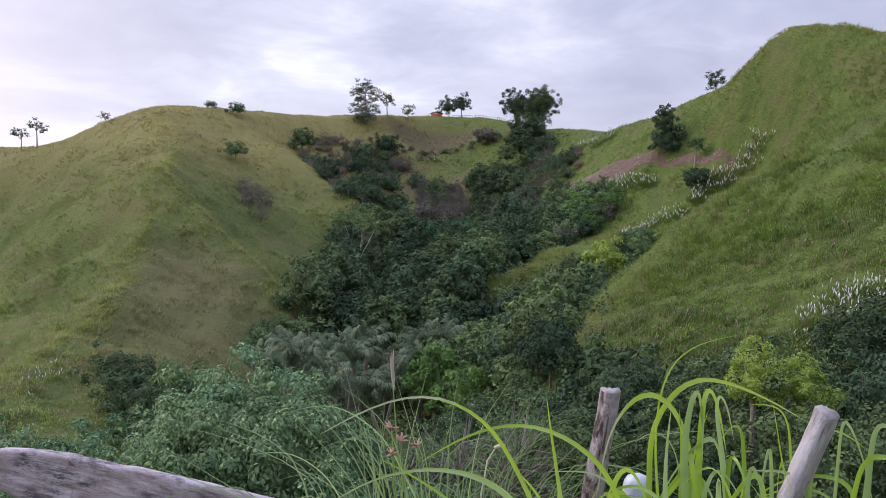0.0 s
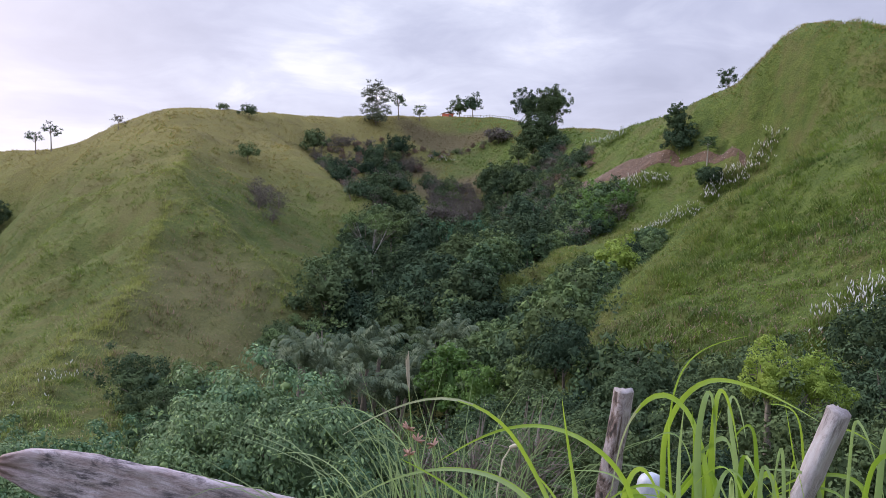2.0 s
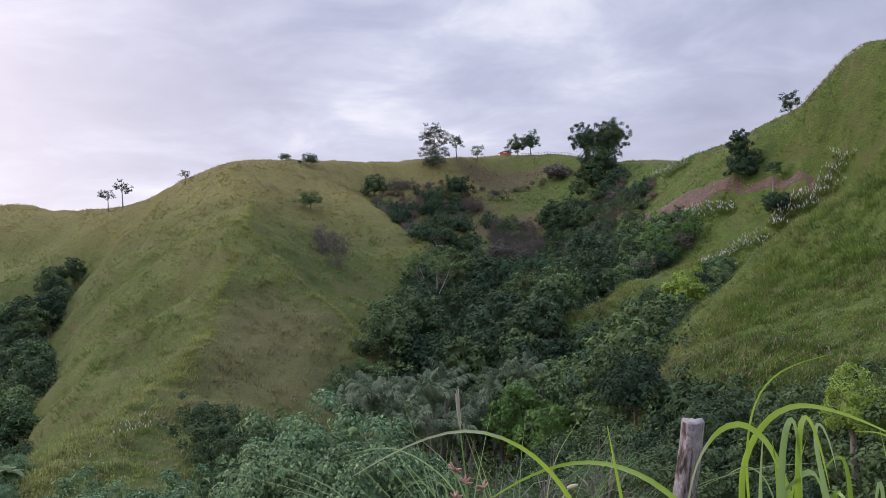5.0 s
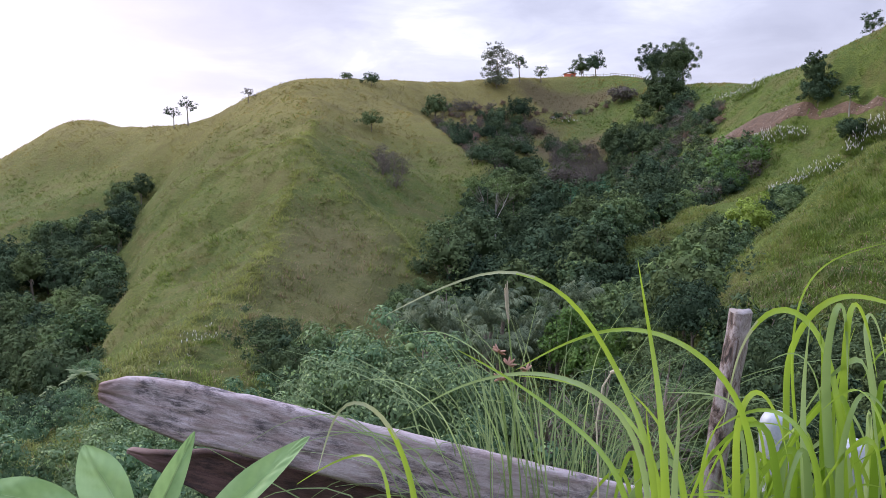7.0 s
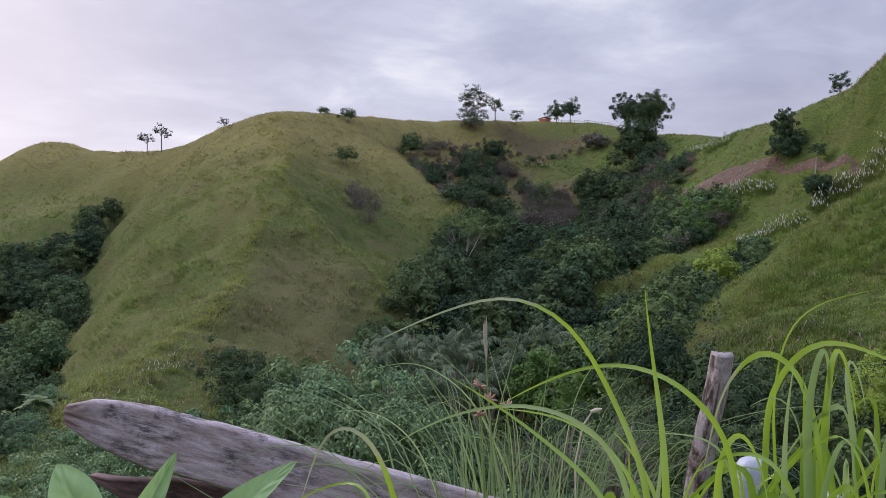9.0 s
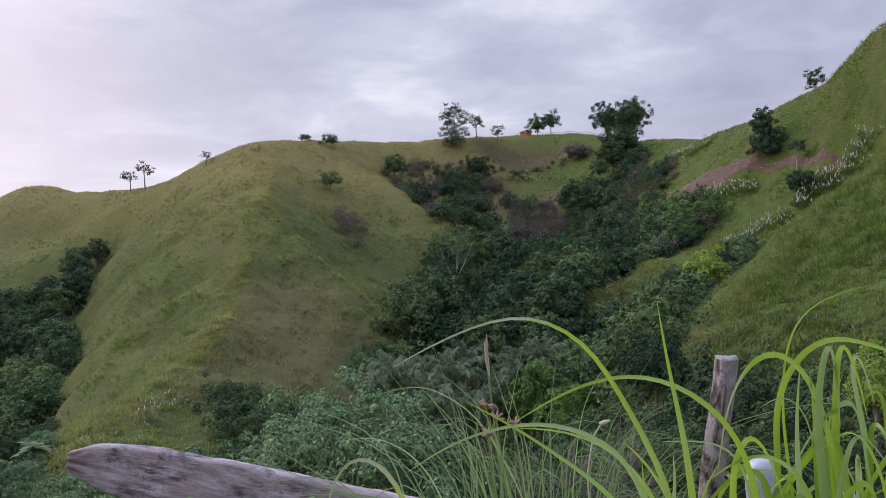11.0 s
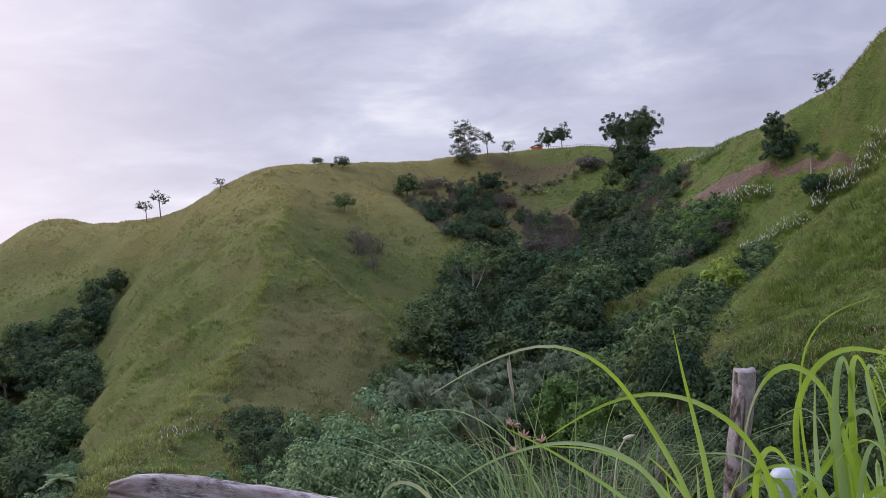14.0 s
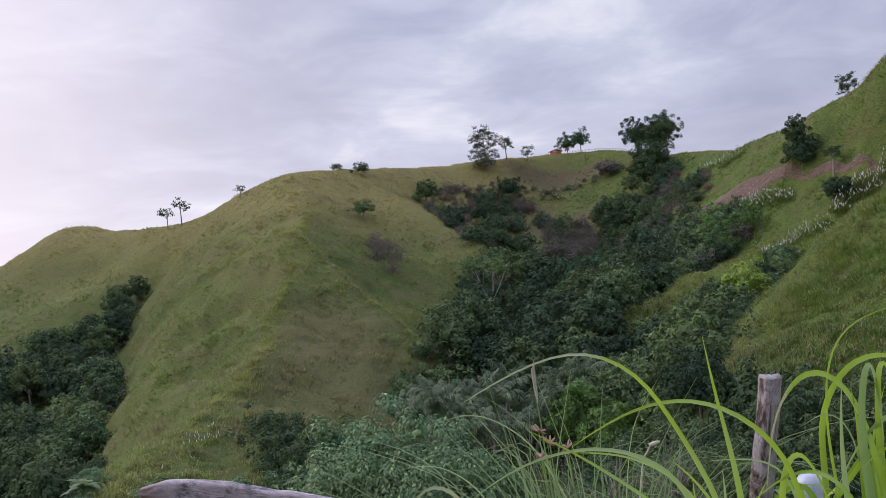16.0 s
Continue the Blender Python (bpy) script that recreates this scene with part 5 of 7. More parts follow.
stand([(-29.5, 46, 1.2), (-26.8, 40.5, 0.9), (-24.2, 35.5, 0.9)], 13, 1.0, ["fore_bush", "dark_bush", "fore_bush"], 39, 0.4, 0.65, "bushes at the gully mouth")
stand([(-46, 72, 2.0), (-40, 62, 1.6)], 12, 1.5, ["dark_bush", "fore_bush", "mid_b"], 35, 0.4, 0.65, "bushes at the gully mouth")
stand([(-15, 88, 1.5), (-15, 80, 2), (-15.5, 73, 2.0)], 16, 1.5, ["dark_bush", "mid_b", "dark_bush"], 38, 0.4, 0.7, "shrubs at the foot of the hill")
stand([(-33, 144.5, 1.5), (-29.5, 138, 2.5), (-27, 128, 2)], 8, 2.0, ["grey"], 31, 0.9, 1.4, "bare shrubs in the side gully")
for x, y, s in ((-18.3, 152, 0.55), (-7.0, 172, 0.95), (-23.0, 184.9, 0.7)):
    plant("palm0", None, x, y, s, 40)


def undergrowth(name, label, path, n, mat, seed, leaf=0.34):
    """Low tangled leaves that close the floor of a wood."""
    rng = np.random.RandomState(seed)
    xy = np.array(along(path, n, rng, 0.5))
    c = np.stack([xy[:, 0], xy[:, 1], height(xy[:, 0], xy[:, 1]) + 0.5], 1)
    v, f = leaf_cloud(rng, c, rng.uniform(0.7, 1.3, len(c)), 16, leaf, 0.1, 0.8, 0.55, 0.2)
    tagged(new(name, mesh_from(name, v, f, mat)), label, "undergrowth", kind="stuff")


undergrowth("wood_undergrowth", "dark tangled undergrowth on the valley floor", [(-10, 150, 6), (-6, 132, 12), (-7, 112, 14), (-3, 88, 13), (0, 56, 12)], 1300, M_LEAF_DARK, 61)
undergrowth("gully_undergrowth", "dark tangled undergrowth in the side gully", [(-94, 158, 5), (-84, 131, 9), (-72, 100, 13), (-58, 50, 11)], 900, M_LEAF_DARK, 62)
undergrowth("bank_undergrowth", "green tangled undergrowth below the bank", [(-14, 28, 8), (0, 30, 12), (22, 28, 8)], 1500, M_LEAF_FORE, 63, 0.15)

# ---- grass on the slopes ----
TRACK = [(20.2, 143.0, 0.5), (22.6, 136.5, 1.7), (25.6, 131.5, 1.8), (28.6, 127.0, 1.2), (31.1, 123.4, 0.65), (34.3, 117.4, 0.5), (36.0, 111.4, 0.4), (38.1, 106.2, 0.35)]


def near_line(x, y, path):
    """How far each spot is outside a band of varying half width (negative inside)."""
    best = np.full(len(x), 1e9)
    for (ax, ay, aw), (bx, by, bw) in zip(path[:-1], path[1:]):
        dx, dy = bx - ax, by - ay
        t = np.clip(((x - ax) * dx + (y - ay) * dy) / (dx * dx + dy * dy), 0, 1)
        best = np.minimum(best, np.hypot(x - ax - t * dx, y - ay - t * dy) - aw - (bw - aw) * t)
    return best


def slope_of(x, y):
    """Direction and steepness of the fall of the ground."""
    z = height(x, y)
    gx, gy = (height(x + 0.8, y) - z) / 0.8, (height(x, y + 0.8) - z) / 0.8
    return z, -gx, -gy


def tufts(rng, x, y, tall, wide, blades, bent=True):
    """Grass tufts: each blade rises and bends over, mostly down the slope, as one pointed strip."""
    n = len(x) * blades
    z, fx, fy = slope_of(x, y)
    g = np.hypot(fx, fy) + 0.05
    rep = lambda a: np.repeat(a, blades)
    H = rep(tall) * rng.uniform(0.6, 1.25, n)
    W = rep(wide)
    base = np.stack([rep(x) + rng.normal(size=n) * 0.14, rep(y) + rng.normal(size=n) * 0.14, rep(z) - 0.06], 1)
    a = rng.uniform(0, 2 * np.pi, n)
    k = rng.uniform(0.5, 1.15, n)
    ox, oy = rep(fx / g) + k * np.cos(a), rep(fy / g) + k * np.sin(a)
    q = np.hypot(ox, oy) + 1e-6
    out = np.stack([ox / q, oy / q, np.zeros(n)], 1)
    side = np.stack([-oy / q, ox / q, rng.uniform(-0.3, 0.3, n)], 1) * W[:, None]
    up = np.array([0, 0, 1.0])
    bend = rng.uniform(0.15, 1.0, n)[:, None]
    Hc = H[:, None]
    mid = base + out * Hc * 0.22 + up * Hc * 0.72
    tip = base + out * Hc * (0.35 + 0.5 * bend) + up * Hc * (1.15 - 0.7 * bend) - up * (rep(g)[:, None] * 0.25 * Hc)
    v = np.stack([base, mid + side * 0.5, mid - side * 0.5, tip], 1).reshape(-1, 3)
    i = np.arange(n)[:, None] * 4
    if not bent:
        v = np.stack([base - side * 0.5, base + side * 0.5, tip], 1).reshape(-1, 3)
        return v, np.arange(n)[:, None] * 3 + [0, 1, 2]
    return v, np.concatenate([i + [0, 1, 2], i + [2, 1, 3]])


def grow_grass():
    rng = np.random.RandomState(11)
    n = 240000
    az = np.radians(rng.uniform(-39, 31, n))
    d = np.where(rng.rand(n) < 0.6, np.exp(rng.uniform(np.log(24), np.log(285), n)), rng.uniform(90, 285, n))
    extra = 45000
    az = np.concatenate([az, np.radians(rng.uniform(4, 31, extra))])
    d = np.concatenate([d, np.exp(rng.uniform(np.log(34), np.log(125), extra))])
    x, y = d * np.sin(az), d * np.cos(az)
    keep = near_line(x, y, TRACK) > 0.0
    for wood in ([(-1, 72, 8), (0, 50, 8)], [(-26, 22, 8), (20, 24, 8)]):
        keep &= near_line(x, y, wood) > 0
    for wood in (VALLEY_WOOD, SIDE_WOOD, GULLY_MOUTH, LOWER_WOOD, SPUR_SHRUBS):
        keep &= ~inside(x, y, wood)
    # tussocks stand in clumps with gaps between them
    clump_ = 0.5 + 0.5 * np.sin(x * 1.7 + 1.7 * np.sin(y * 1.1)) * np.sin(y * 1.5 + 1.6 * np.sin(x * 0.9))
    keep &= rng.rand(len(x)) < 0.3 + 0.9 * clump_
    x, y, d, clump_ = x[keep], y[keep], d[keep], clump_[keep]
    z = height(x, y)
    fuzz = rng.normal(size=len(x))
    wob = 4 * fuzz + 6 * np.sin(x / 9.0) + 5 * np.sin(y / 7.0 + x / 15.0)
    ochre = ((y + wob + 15 * fuzz > 147) & (x < 0) & (z > 7)) | (z + wob * 0.4 > 25) | ((x > 30) & (z + 0.5 * wob > 18.0))
    below = y < 116 - (x + 40) * 1.375
    dry = (below & (x > -36 + 2.5 * fuzz) & (x < -14) & (y > 84) & (fuzz > -0.1)) | ((x > -31 + wob * 0.2) & (x < -14) & (y > 56) & (y < 90 + wob) & (fuzz > -0.8)) | ((x > 8) & (y > 30) & (y < 50 + 0.5 * wob) & (z < 0.5 + 0.22 * wob) & (fuzz > 0.8))
    dry &= (x > 0) | (near_line(x, y, [(ax, ay, 5.0) for ax, ay in CRESTS[0][0]]) + 2.5 * fuzz > 0)
    brown = np.zeros(len(x), bool)
    for cx, cy, rx, ry in WITHERED:
        brown |= ((x - cx) / rx) ** 2 + ((y - cy) / ry) ** 2 + 0.15 * fuzz < 1.0
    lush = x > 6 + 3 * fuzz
    # strips along the crests whose pale colour stands in for light on them
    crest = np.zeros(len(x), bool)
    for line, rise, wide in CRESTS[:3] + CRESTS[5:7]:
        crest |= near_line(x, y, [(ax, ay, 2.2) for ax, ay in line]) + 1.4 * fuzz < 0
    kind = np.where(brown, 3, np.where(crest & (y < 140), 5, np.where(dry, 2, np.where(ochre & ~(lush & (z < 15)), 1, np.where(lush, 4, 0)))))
    names = (("slope_grass", "long bright green grass on the slopes", M_GRASS), ("ridge_grass", "ochre green grass on the high ridges", M_GRASS_OCHRE),
             ("dry_grass", "green grass mixed with brown dry stalks", M_GRASS_DRY), ("withered_grass", "withered brown grass on bare fields", M_GRASS_BROWN), ("lush_grass", "lush green grass above the track, with fold shade painted as dark bands", M_GRASS_LUSH),
             ("crest_grass", "yellow-green grass along the crests, paled for light caught there", M_GRASS_CREST_LIT))
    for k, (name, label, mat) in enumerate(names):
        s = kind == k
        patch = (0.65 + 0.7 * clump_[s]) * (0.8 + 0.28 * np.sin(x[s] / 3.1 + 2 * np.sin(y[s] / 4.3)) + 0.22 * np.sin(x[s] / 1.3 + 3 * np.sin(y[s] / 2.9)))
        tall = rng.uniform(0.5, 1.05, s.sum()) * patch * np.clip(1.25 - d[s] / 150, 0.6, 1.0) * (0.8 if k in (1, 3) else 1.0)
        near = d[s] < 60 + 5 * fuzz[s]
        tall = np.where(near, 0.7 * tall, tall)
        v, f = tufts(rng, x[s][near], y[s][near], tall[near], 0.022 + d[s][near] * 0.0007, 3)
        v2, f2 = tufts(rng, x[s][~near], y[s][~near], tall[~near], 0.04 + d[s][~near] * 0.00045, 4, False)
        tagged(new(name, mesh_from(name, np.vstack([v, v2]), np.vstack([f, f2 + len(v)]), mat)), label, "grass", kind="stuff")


    # a close fringe along the sharp crests, its pale tone standing for light on the edge
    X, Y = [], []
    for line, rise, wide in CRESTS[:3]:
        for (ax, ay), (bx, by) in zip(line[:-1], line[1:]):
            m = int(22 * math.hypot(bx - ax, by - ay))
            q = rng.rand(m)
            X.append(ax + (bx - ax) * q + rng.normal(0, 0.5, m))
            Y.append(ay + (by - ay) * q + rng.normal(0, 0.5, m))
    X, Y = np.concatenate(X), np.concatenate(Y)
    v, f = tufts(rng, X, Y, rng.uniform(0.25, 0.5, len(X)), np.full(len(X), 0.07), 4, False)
    tagged(new("crest_fringe", mesh_from("crest_fringe", v, f, M_GRASS_CREST_LIT)), "close grass on the sharp crests, paled for light on the edge", "grass", kind="stuff")


def grow_bank_grass():
    """Short rank grass on the top of the bank."""
    rng = np.random.RandomState(12)
    n = 5000
    x, y = rng.uniform(-9, 9, n), rng.uniform(-5, 13, n)
    far = np.hypot(x, y) > 0.9
    x, y = x[far], y[far]
    v, f = tufts(rng, x, y, rng.uniform(0.10, 0.26, len(x)), np.full(len(x), 0.012), 4)
    tagged(new("bank_grass", mesh_from("bank_grass", v, f, M_GRASS_LUSH)), "short rank green grass on the bank", "grass", kind="stuff")


grow_grass()
grow_bank_grass()


def crop_field():
    """Low leafy crop on the valley head."""
    rng = np.random.RandomState(5)
    n = 260
    a, q = rng.uniform(0, 2 * np.pi, n), np.sqrt(rng.uniform(0, 1, n))
    x, y = 3.0 + 6.5 * q * np.cos(a), 172 + 9 * q * np.sin(a)
    c = np.stack([x, y, height(x, y) + 0.35], 1)
    v, f = leaf_cloud(rng, c, np.full(n, 0.7), 26, 0.4, 0.1, 0.7, 0.7)
    tagged(new("crop_plants", mesh_from("crop_plants", v, f, M_LEAF_CROP)), "low blue-green leafy crop at the valley head", "crop", kind="stuff")


crop_field()


def make_plume_grass(seed, n, tall):
    """A tussock with upright stalks, each with a pale feathery plume."""
    rng = np.random.RandomState(seed)
    root = tagged(new("plume_grass"), "tall grass tussock with pale white plumes", "grass", "plumed grass tussocks")
    stalks, V, F = [], [], []
    for i in range(n):
        a, q = rng.uniform(0, 2 * math.pi), rng.uniform(0, 0.9)
        x, y = q * math.cos(a), q * math.sin(a)
        h = tall * rng.uniform(0.75, 1.15)
        lx, ly = x * 1.25 + rng.normal() * 0.08, y * 1.25 + rng.normal() * 0.08
        stalks.append([(x * 0.7, y * 0.7, -0.1, 0.014), (lx, ly, h, 0.009)])
        ln, r = rng.uniform(0.3, 0.5), rng.uniform(0.035, 0.06)
        tip = np.array([lx + rng.normal() * 0.1, ly + rng.normal() * 0.1, h + ln])
        b = len(V)
        c = np.array([lx, ly, h])
        V.append(c)
        for k in range(4):
            th = k * math.pi / 2 + rng.uniform(0, 0.5)
            V.append(c * 0.6 + tip * 0.4 + r * np.array([math.cos(th), math.sin(th), 0]))
        V.append(tip)
        for k in range(4):
            F += [(b, b + 1 + k, b + 1 + (k + 1) % 4), (b + 5, b + 1 + (k + 1) % 4, b + 1 + k)]
    v, f = tubes(stalks, 3)
    part("stalks", mesh_from("stalks", v, f, M_GRASS), root)["kind"] = "stuff"
    part("plumes", mesh_from("plumes", np.array(V), np.array(F), M_PLUME), root, "pale feathery plumes")["kind"] = "stuff"
    c = np.array([[0, 0, 0.3]])
    v, f = leaf_cloud(rng, c, np.array([0.7]), 60, 0.6, -1.2, 0.5, 0.035)
    part("blades", mesh_from("blades", v, f, M_GRASS_LUSH), root)["kind"] = "stuff"
    return root


def plume_stand(path, n, gap, seed, lo=0.7, hi=1.1):
    rng = np.random.RandomState(seed)
    for x, y in along(path, n, rng, gap):
        k = rng.randint(3)
        plant("plume%d" % k, lambda: make_plume_grass(300 + k, 4 + 2 * k, 1.0 + 0.15 * k), x, y, rng.uniform(lo, hi), rng.uniform(0, 360))


plume_stand([(18.5, 82, 1.2), (23, 86, 1.6), (26, 90, 1.2)], 50, 0.55, 41, 0.45, 0.75)
plume_stand([(24, 128, 0.8), (26.5, 122.5, 1.3), (29.5, 119, 1.0)], 40, 0.6, 51, 0.7, 1.0)
plume_stand([(31, 106.5, 0.8), (33.2, 108.5, 1.2), (35.5, 108.5, 1.0), (37.4, 104, 0.8), (37.6, 100, 0.7)], 52, 0.55, 42, 0.8, 1.1)
plume_stand([(22.4, 107, 0.8), (24.5, 107, 1.5), (27, 106.2, 1.6), (29.4, 104, 1.0)], 40, 0.7, 43, 0.55, 0.85)
plume_stand([(26.6, 149.3, 1.0), (29.7, 146.2, 1.0)], 18, 0.8, 47, 0.8, 1.1)
plume_stand([(16.4, 37.0, 1.0), (18.2, 38.5, 1.8), (20.5, 41, 1.6)], 48, 0.45, 44, 0.45, 0.75)
plume_stand([(7.0, 56, 0.8), (7.5, 62, 0.9)], 16, 0.5, 45, 0.8, 1.1)
plume_stand([(-26, 57, 0.8), (-24.5, 51, 0.8), (-24.5, 46, 0.6)], 7, 1.0, 46, 0.4, 0.6)
plume_stand([(30, 190, 2), (34, 182, 2)], 8, 1.5, 47, 0.9, 1.2)
plume_stand([(-6, 222, 2), (0, 220, 2)], 8, 1.2, 48, 0.8, 1.2)


def build_track():
    """The scraped earth track across the right slope, with loose stones."""
    V, F = [], []
    n, cols = 60, 9
    p = np.array(TRACK)
    s = np.concatenate([[0], np.cumsum(np.linalg.norm(np.diff(p[:, :2], axis=0), axis=1))])
    u = np.linspace(0, s[-1], n)
    q = np.stack([np.interp(u, s, p[:, k]) for k in range(3)], 1)
    t = np.gradient(q[:, :2], axis=0)
    t /= np.linalg.norm(t, axis=1, keepdims=True)
    rng = np.random.RandomState(8)
    for i in range(n):
        for j in range(cols):
            o = (j / (cols - 1) * 2 - 1) * q[i, 2] * (1 + 0.22 * math.sin(i * 0.31 + (j > 4) * 2) + 0.1 * math.sin(i * 0.83))
            x, y = q[i, 0] - t[i, 1] * o, q[i, 1] + t[i, 0] * o
            V.append((x, y, ground_z(x, y) + (0.16 + 0.08 * rng.rand() if 0 < j < cols - 1 else -0.1)))
    for i in range(n - 1):
        for j in range(cols - 1):
            a = i * cols + j
            F.append((a, a + cols, a + cols + 1, a + 1))
    tagged(new("earth_track", mesh_from("earth_track", V, F, M_SOIL, True)), "scraped reddish earth track across the slope", "track", kind="structure")
    V, F = [], []
    for _ in range(130):
        i = rng.randint(n)
        o = rng.uniform(-0.9, 0.9) * q[i, 2]
        x, y = q[i, 0] - t[i, 1] * o, q[i, 1] + t[i, 0] * o
        z, r = ground_z(x, y) + 0.18, rng.uniform(0.04, 0.15)
        b = len(V)
        for dx, dy, dz in ((1, 0, 0), (0, 1, 0.1), (-1, 0, 0), (0, -1, -0.1), (0, 0, 0.8)):
            V.append((x + r * dx * rng.uniform(0.6, 1.3), y + r * dy * rng.uniform(0.6, 1.3), z + r * dz))
        F += [(b, b + 1, b + 4), (b + 1, b + 2, b + 4), (b + 2, b + 3, b + 4), (b + 3, b, b + 4)]
    tagged(new("loose_stones", mesh_from("loose_stones", V, F, M_ROCK)), "loose pale stones on the earth track", "stones", kind="stuff")


build_track()


# ---- the hut and the fence on the ridge ----
def box(w, d, h, bevel=0.0):
    bm = bmesh.new()
    bmesh.ops.create_cube(bm, size=1.0)
    bmesh.ops.scale(bm, vec=(w, d, h), verts=bm.verts)
    if bevel:
        bmesh.ops.bevel(bm, geom=bm.edges[:], offset=bevel, segments=2, affect="EDGES")
    return bm


def bm_mesh(name, bm, mat):
    me = bpy.data.meshes.new(name)
    bm.to_mesh(me)
    bm.free()
    me.materials.append(mat)
    return me


def build_hut():
    x, y = -1.9, 255.2
    root = tagged(new("hut"), "small red wooden hut with a rusty sheet roof", "house")
    root.matrix_basis = pose(x, y, ground_z(x, y) + 0.15, 0, 0, 8) @ Matrix.Scale(0.95, 4)
    wall = bm_mesh("wall", box(3.2, 0.12, 2.4), M_RED_WALL)
    end = bm_mesh("wall", box(0.12, 2.6, 2.4), M_RED_WALL)
    for m, me in ((pose(0, -1.3, 1.1), wall), (pose(0, 1.3, 1.1), wall), (pose(-1.54, 0, 1.1), end), (pose(1.54, 0, 1.1), end)):
        part("wall", me, root, "", m)
    slab = bm_mesh("roof", box(2.3, 3.3, 0.06), M_ROOF)
    part("roof", slab, root, "", pose(-1.0, 0, 2.62, 0, -17, 0))
    part("roof", slab, root, "", pose(1.0, 0, 2.62, 0, 17, 0))
    part("door", bm_mesh("door", box(0.8, 0.05, 1.9), M_BARK), root, "dark wooden door", pose(0.6, -1.39, 0.95))


build_hut()


def build_fence():
    root = tagged(new("fence"), "low fence of thin stakes along the ridge", "fence")
    stake = bm_mesh("post", box(0.10, 0.10, 1.0, 0.02), M_BARK)
    line = [(2.0, 248.0), (9.3, 244.6), (15.2, 239.4), (18.5, 234)]
    pts = []
    for (ax, ay), (bx, by) in zip(line[:-1], line[1:]):
        k = int(math.hypot(bx - ax, by - ay) / 0.9)
        pts += [(ax + (bx - ax) * i / k, ay + (by - ay) * i / k) for i in range(k)]
    for x, y in pts:
        part("post", stake, root, "", pose(x, y, ground_z(x, y) + 0.4, 3 * math.sin(x * 7), 4 * math.sin(y * 5)))
    v, f = tubes([[(x, y, ground_z(x, y) + 0.8, 0.035) for x, y in pts]], 4)
    part("rail", mesh_from("rail", v, f, M_BARK), root)


build_fence()

# ---- the fence and plants at the edge of the bank ----
def smooth_path(points, n, round_off=0.05):
    """Evenly spaced points along the given line, its corners rounded off over a few centimetres."""
    p = np.array(points, float)
    d = np.concatenate([[0], np.cumsum(np.linalg.norm(np.diff(p, axis=0), axis=1))])
    m = 240
    u = np.linspace(0, d[-1], m)
    q = np.stack([np.interp(u, d, p[:, k]) for k in range(3)], 1)
    w = max(1, int(round_off / d[-1] * m))
    for _ in range(3):
        pad = np.vstack([2 * q[:1] - q[w:0:-1], q, 2 * q[-1:] - q[-2:-w - 2:-1]])
        c = np.cumsum(np.vstack([np.zeros((1, 3)), pad]), axis=0)
        q = (c[2 * w + 1:] - c[:-2 * w - 1]) / (2 * w + 1)
    return q[(np.linspace(0, 1, n) ** 0.6 * (m - 1)).round().astype(int)]


def blade_arrays(points, width, twist=0.0, n=40):
    """A long grass blade with a folded midrib, widest in its lower half and pointed."""
    c = smooth_path(points, n)
    t = np.gradient(c, axis=0)
    t /= np.linalg.norm(t, axis=1, keepdims=True)
    V, F = [], []
    for i in range(n):
        s = (i / (n - 1)) ** 0.6
        w = width * 0.5 * min(1.0, 0.55 + 1.5 * s) * min(1.0, (1 - s) * 3.2) ** 0.8 + 0.0004
        face = np.array([math.sin(twist + 0.5 * s), -math.cos(twist + 0.5 * s), 0.35])
        side = np.cross(t[i], face)
        side /= max(np.linalg.norm(side), 1e-6)
        nn = np.cross(side, t[i])
        w *= 0.85
        V += [c[i] - side * w + nn * w * 0.25, c[i], c[i] + side * w + nn * w * 0.25]
        if i:
            b = 3 * (i - 1)
            F += [(b, b + 1, b + 4, b + 3), (b + 1, b + 2, b + 5, b + 4)]
    return np.array(V), np.array(F)


def blade(parent, mat, width, points, twist=0.0, pale_from=1.0):
    v, f = blade_arrays(points, width, twist)
    me = mesh_from("blade", v, f, mat, True)
    # the blade is paler beyond this share of its length
    if pale_from < 1.0:
        me.materials.append(M_BLADE_TIP)
        me.polygons.foreach_set("material_index", (np.arange(len(f)) > pale_from * len(f)).astype(np.int32))
    return part("blade", me, parent)


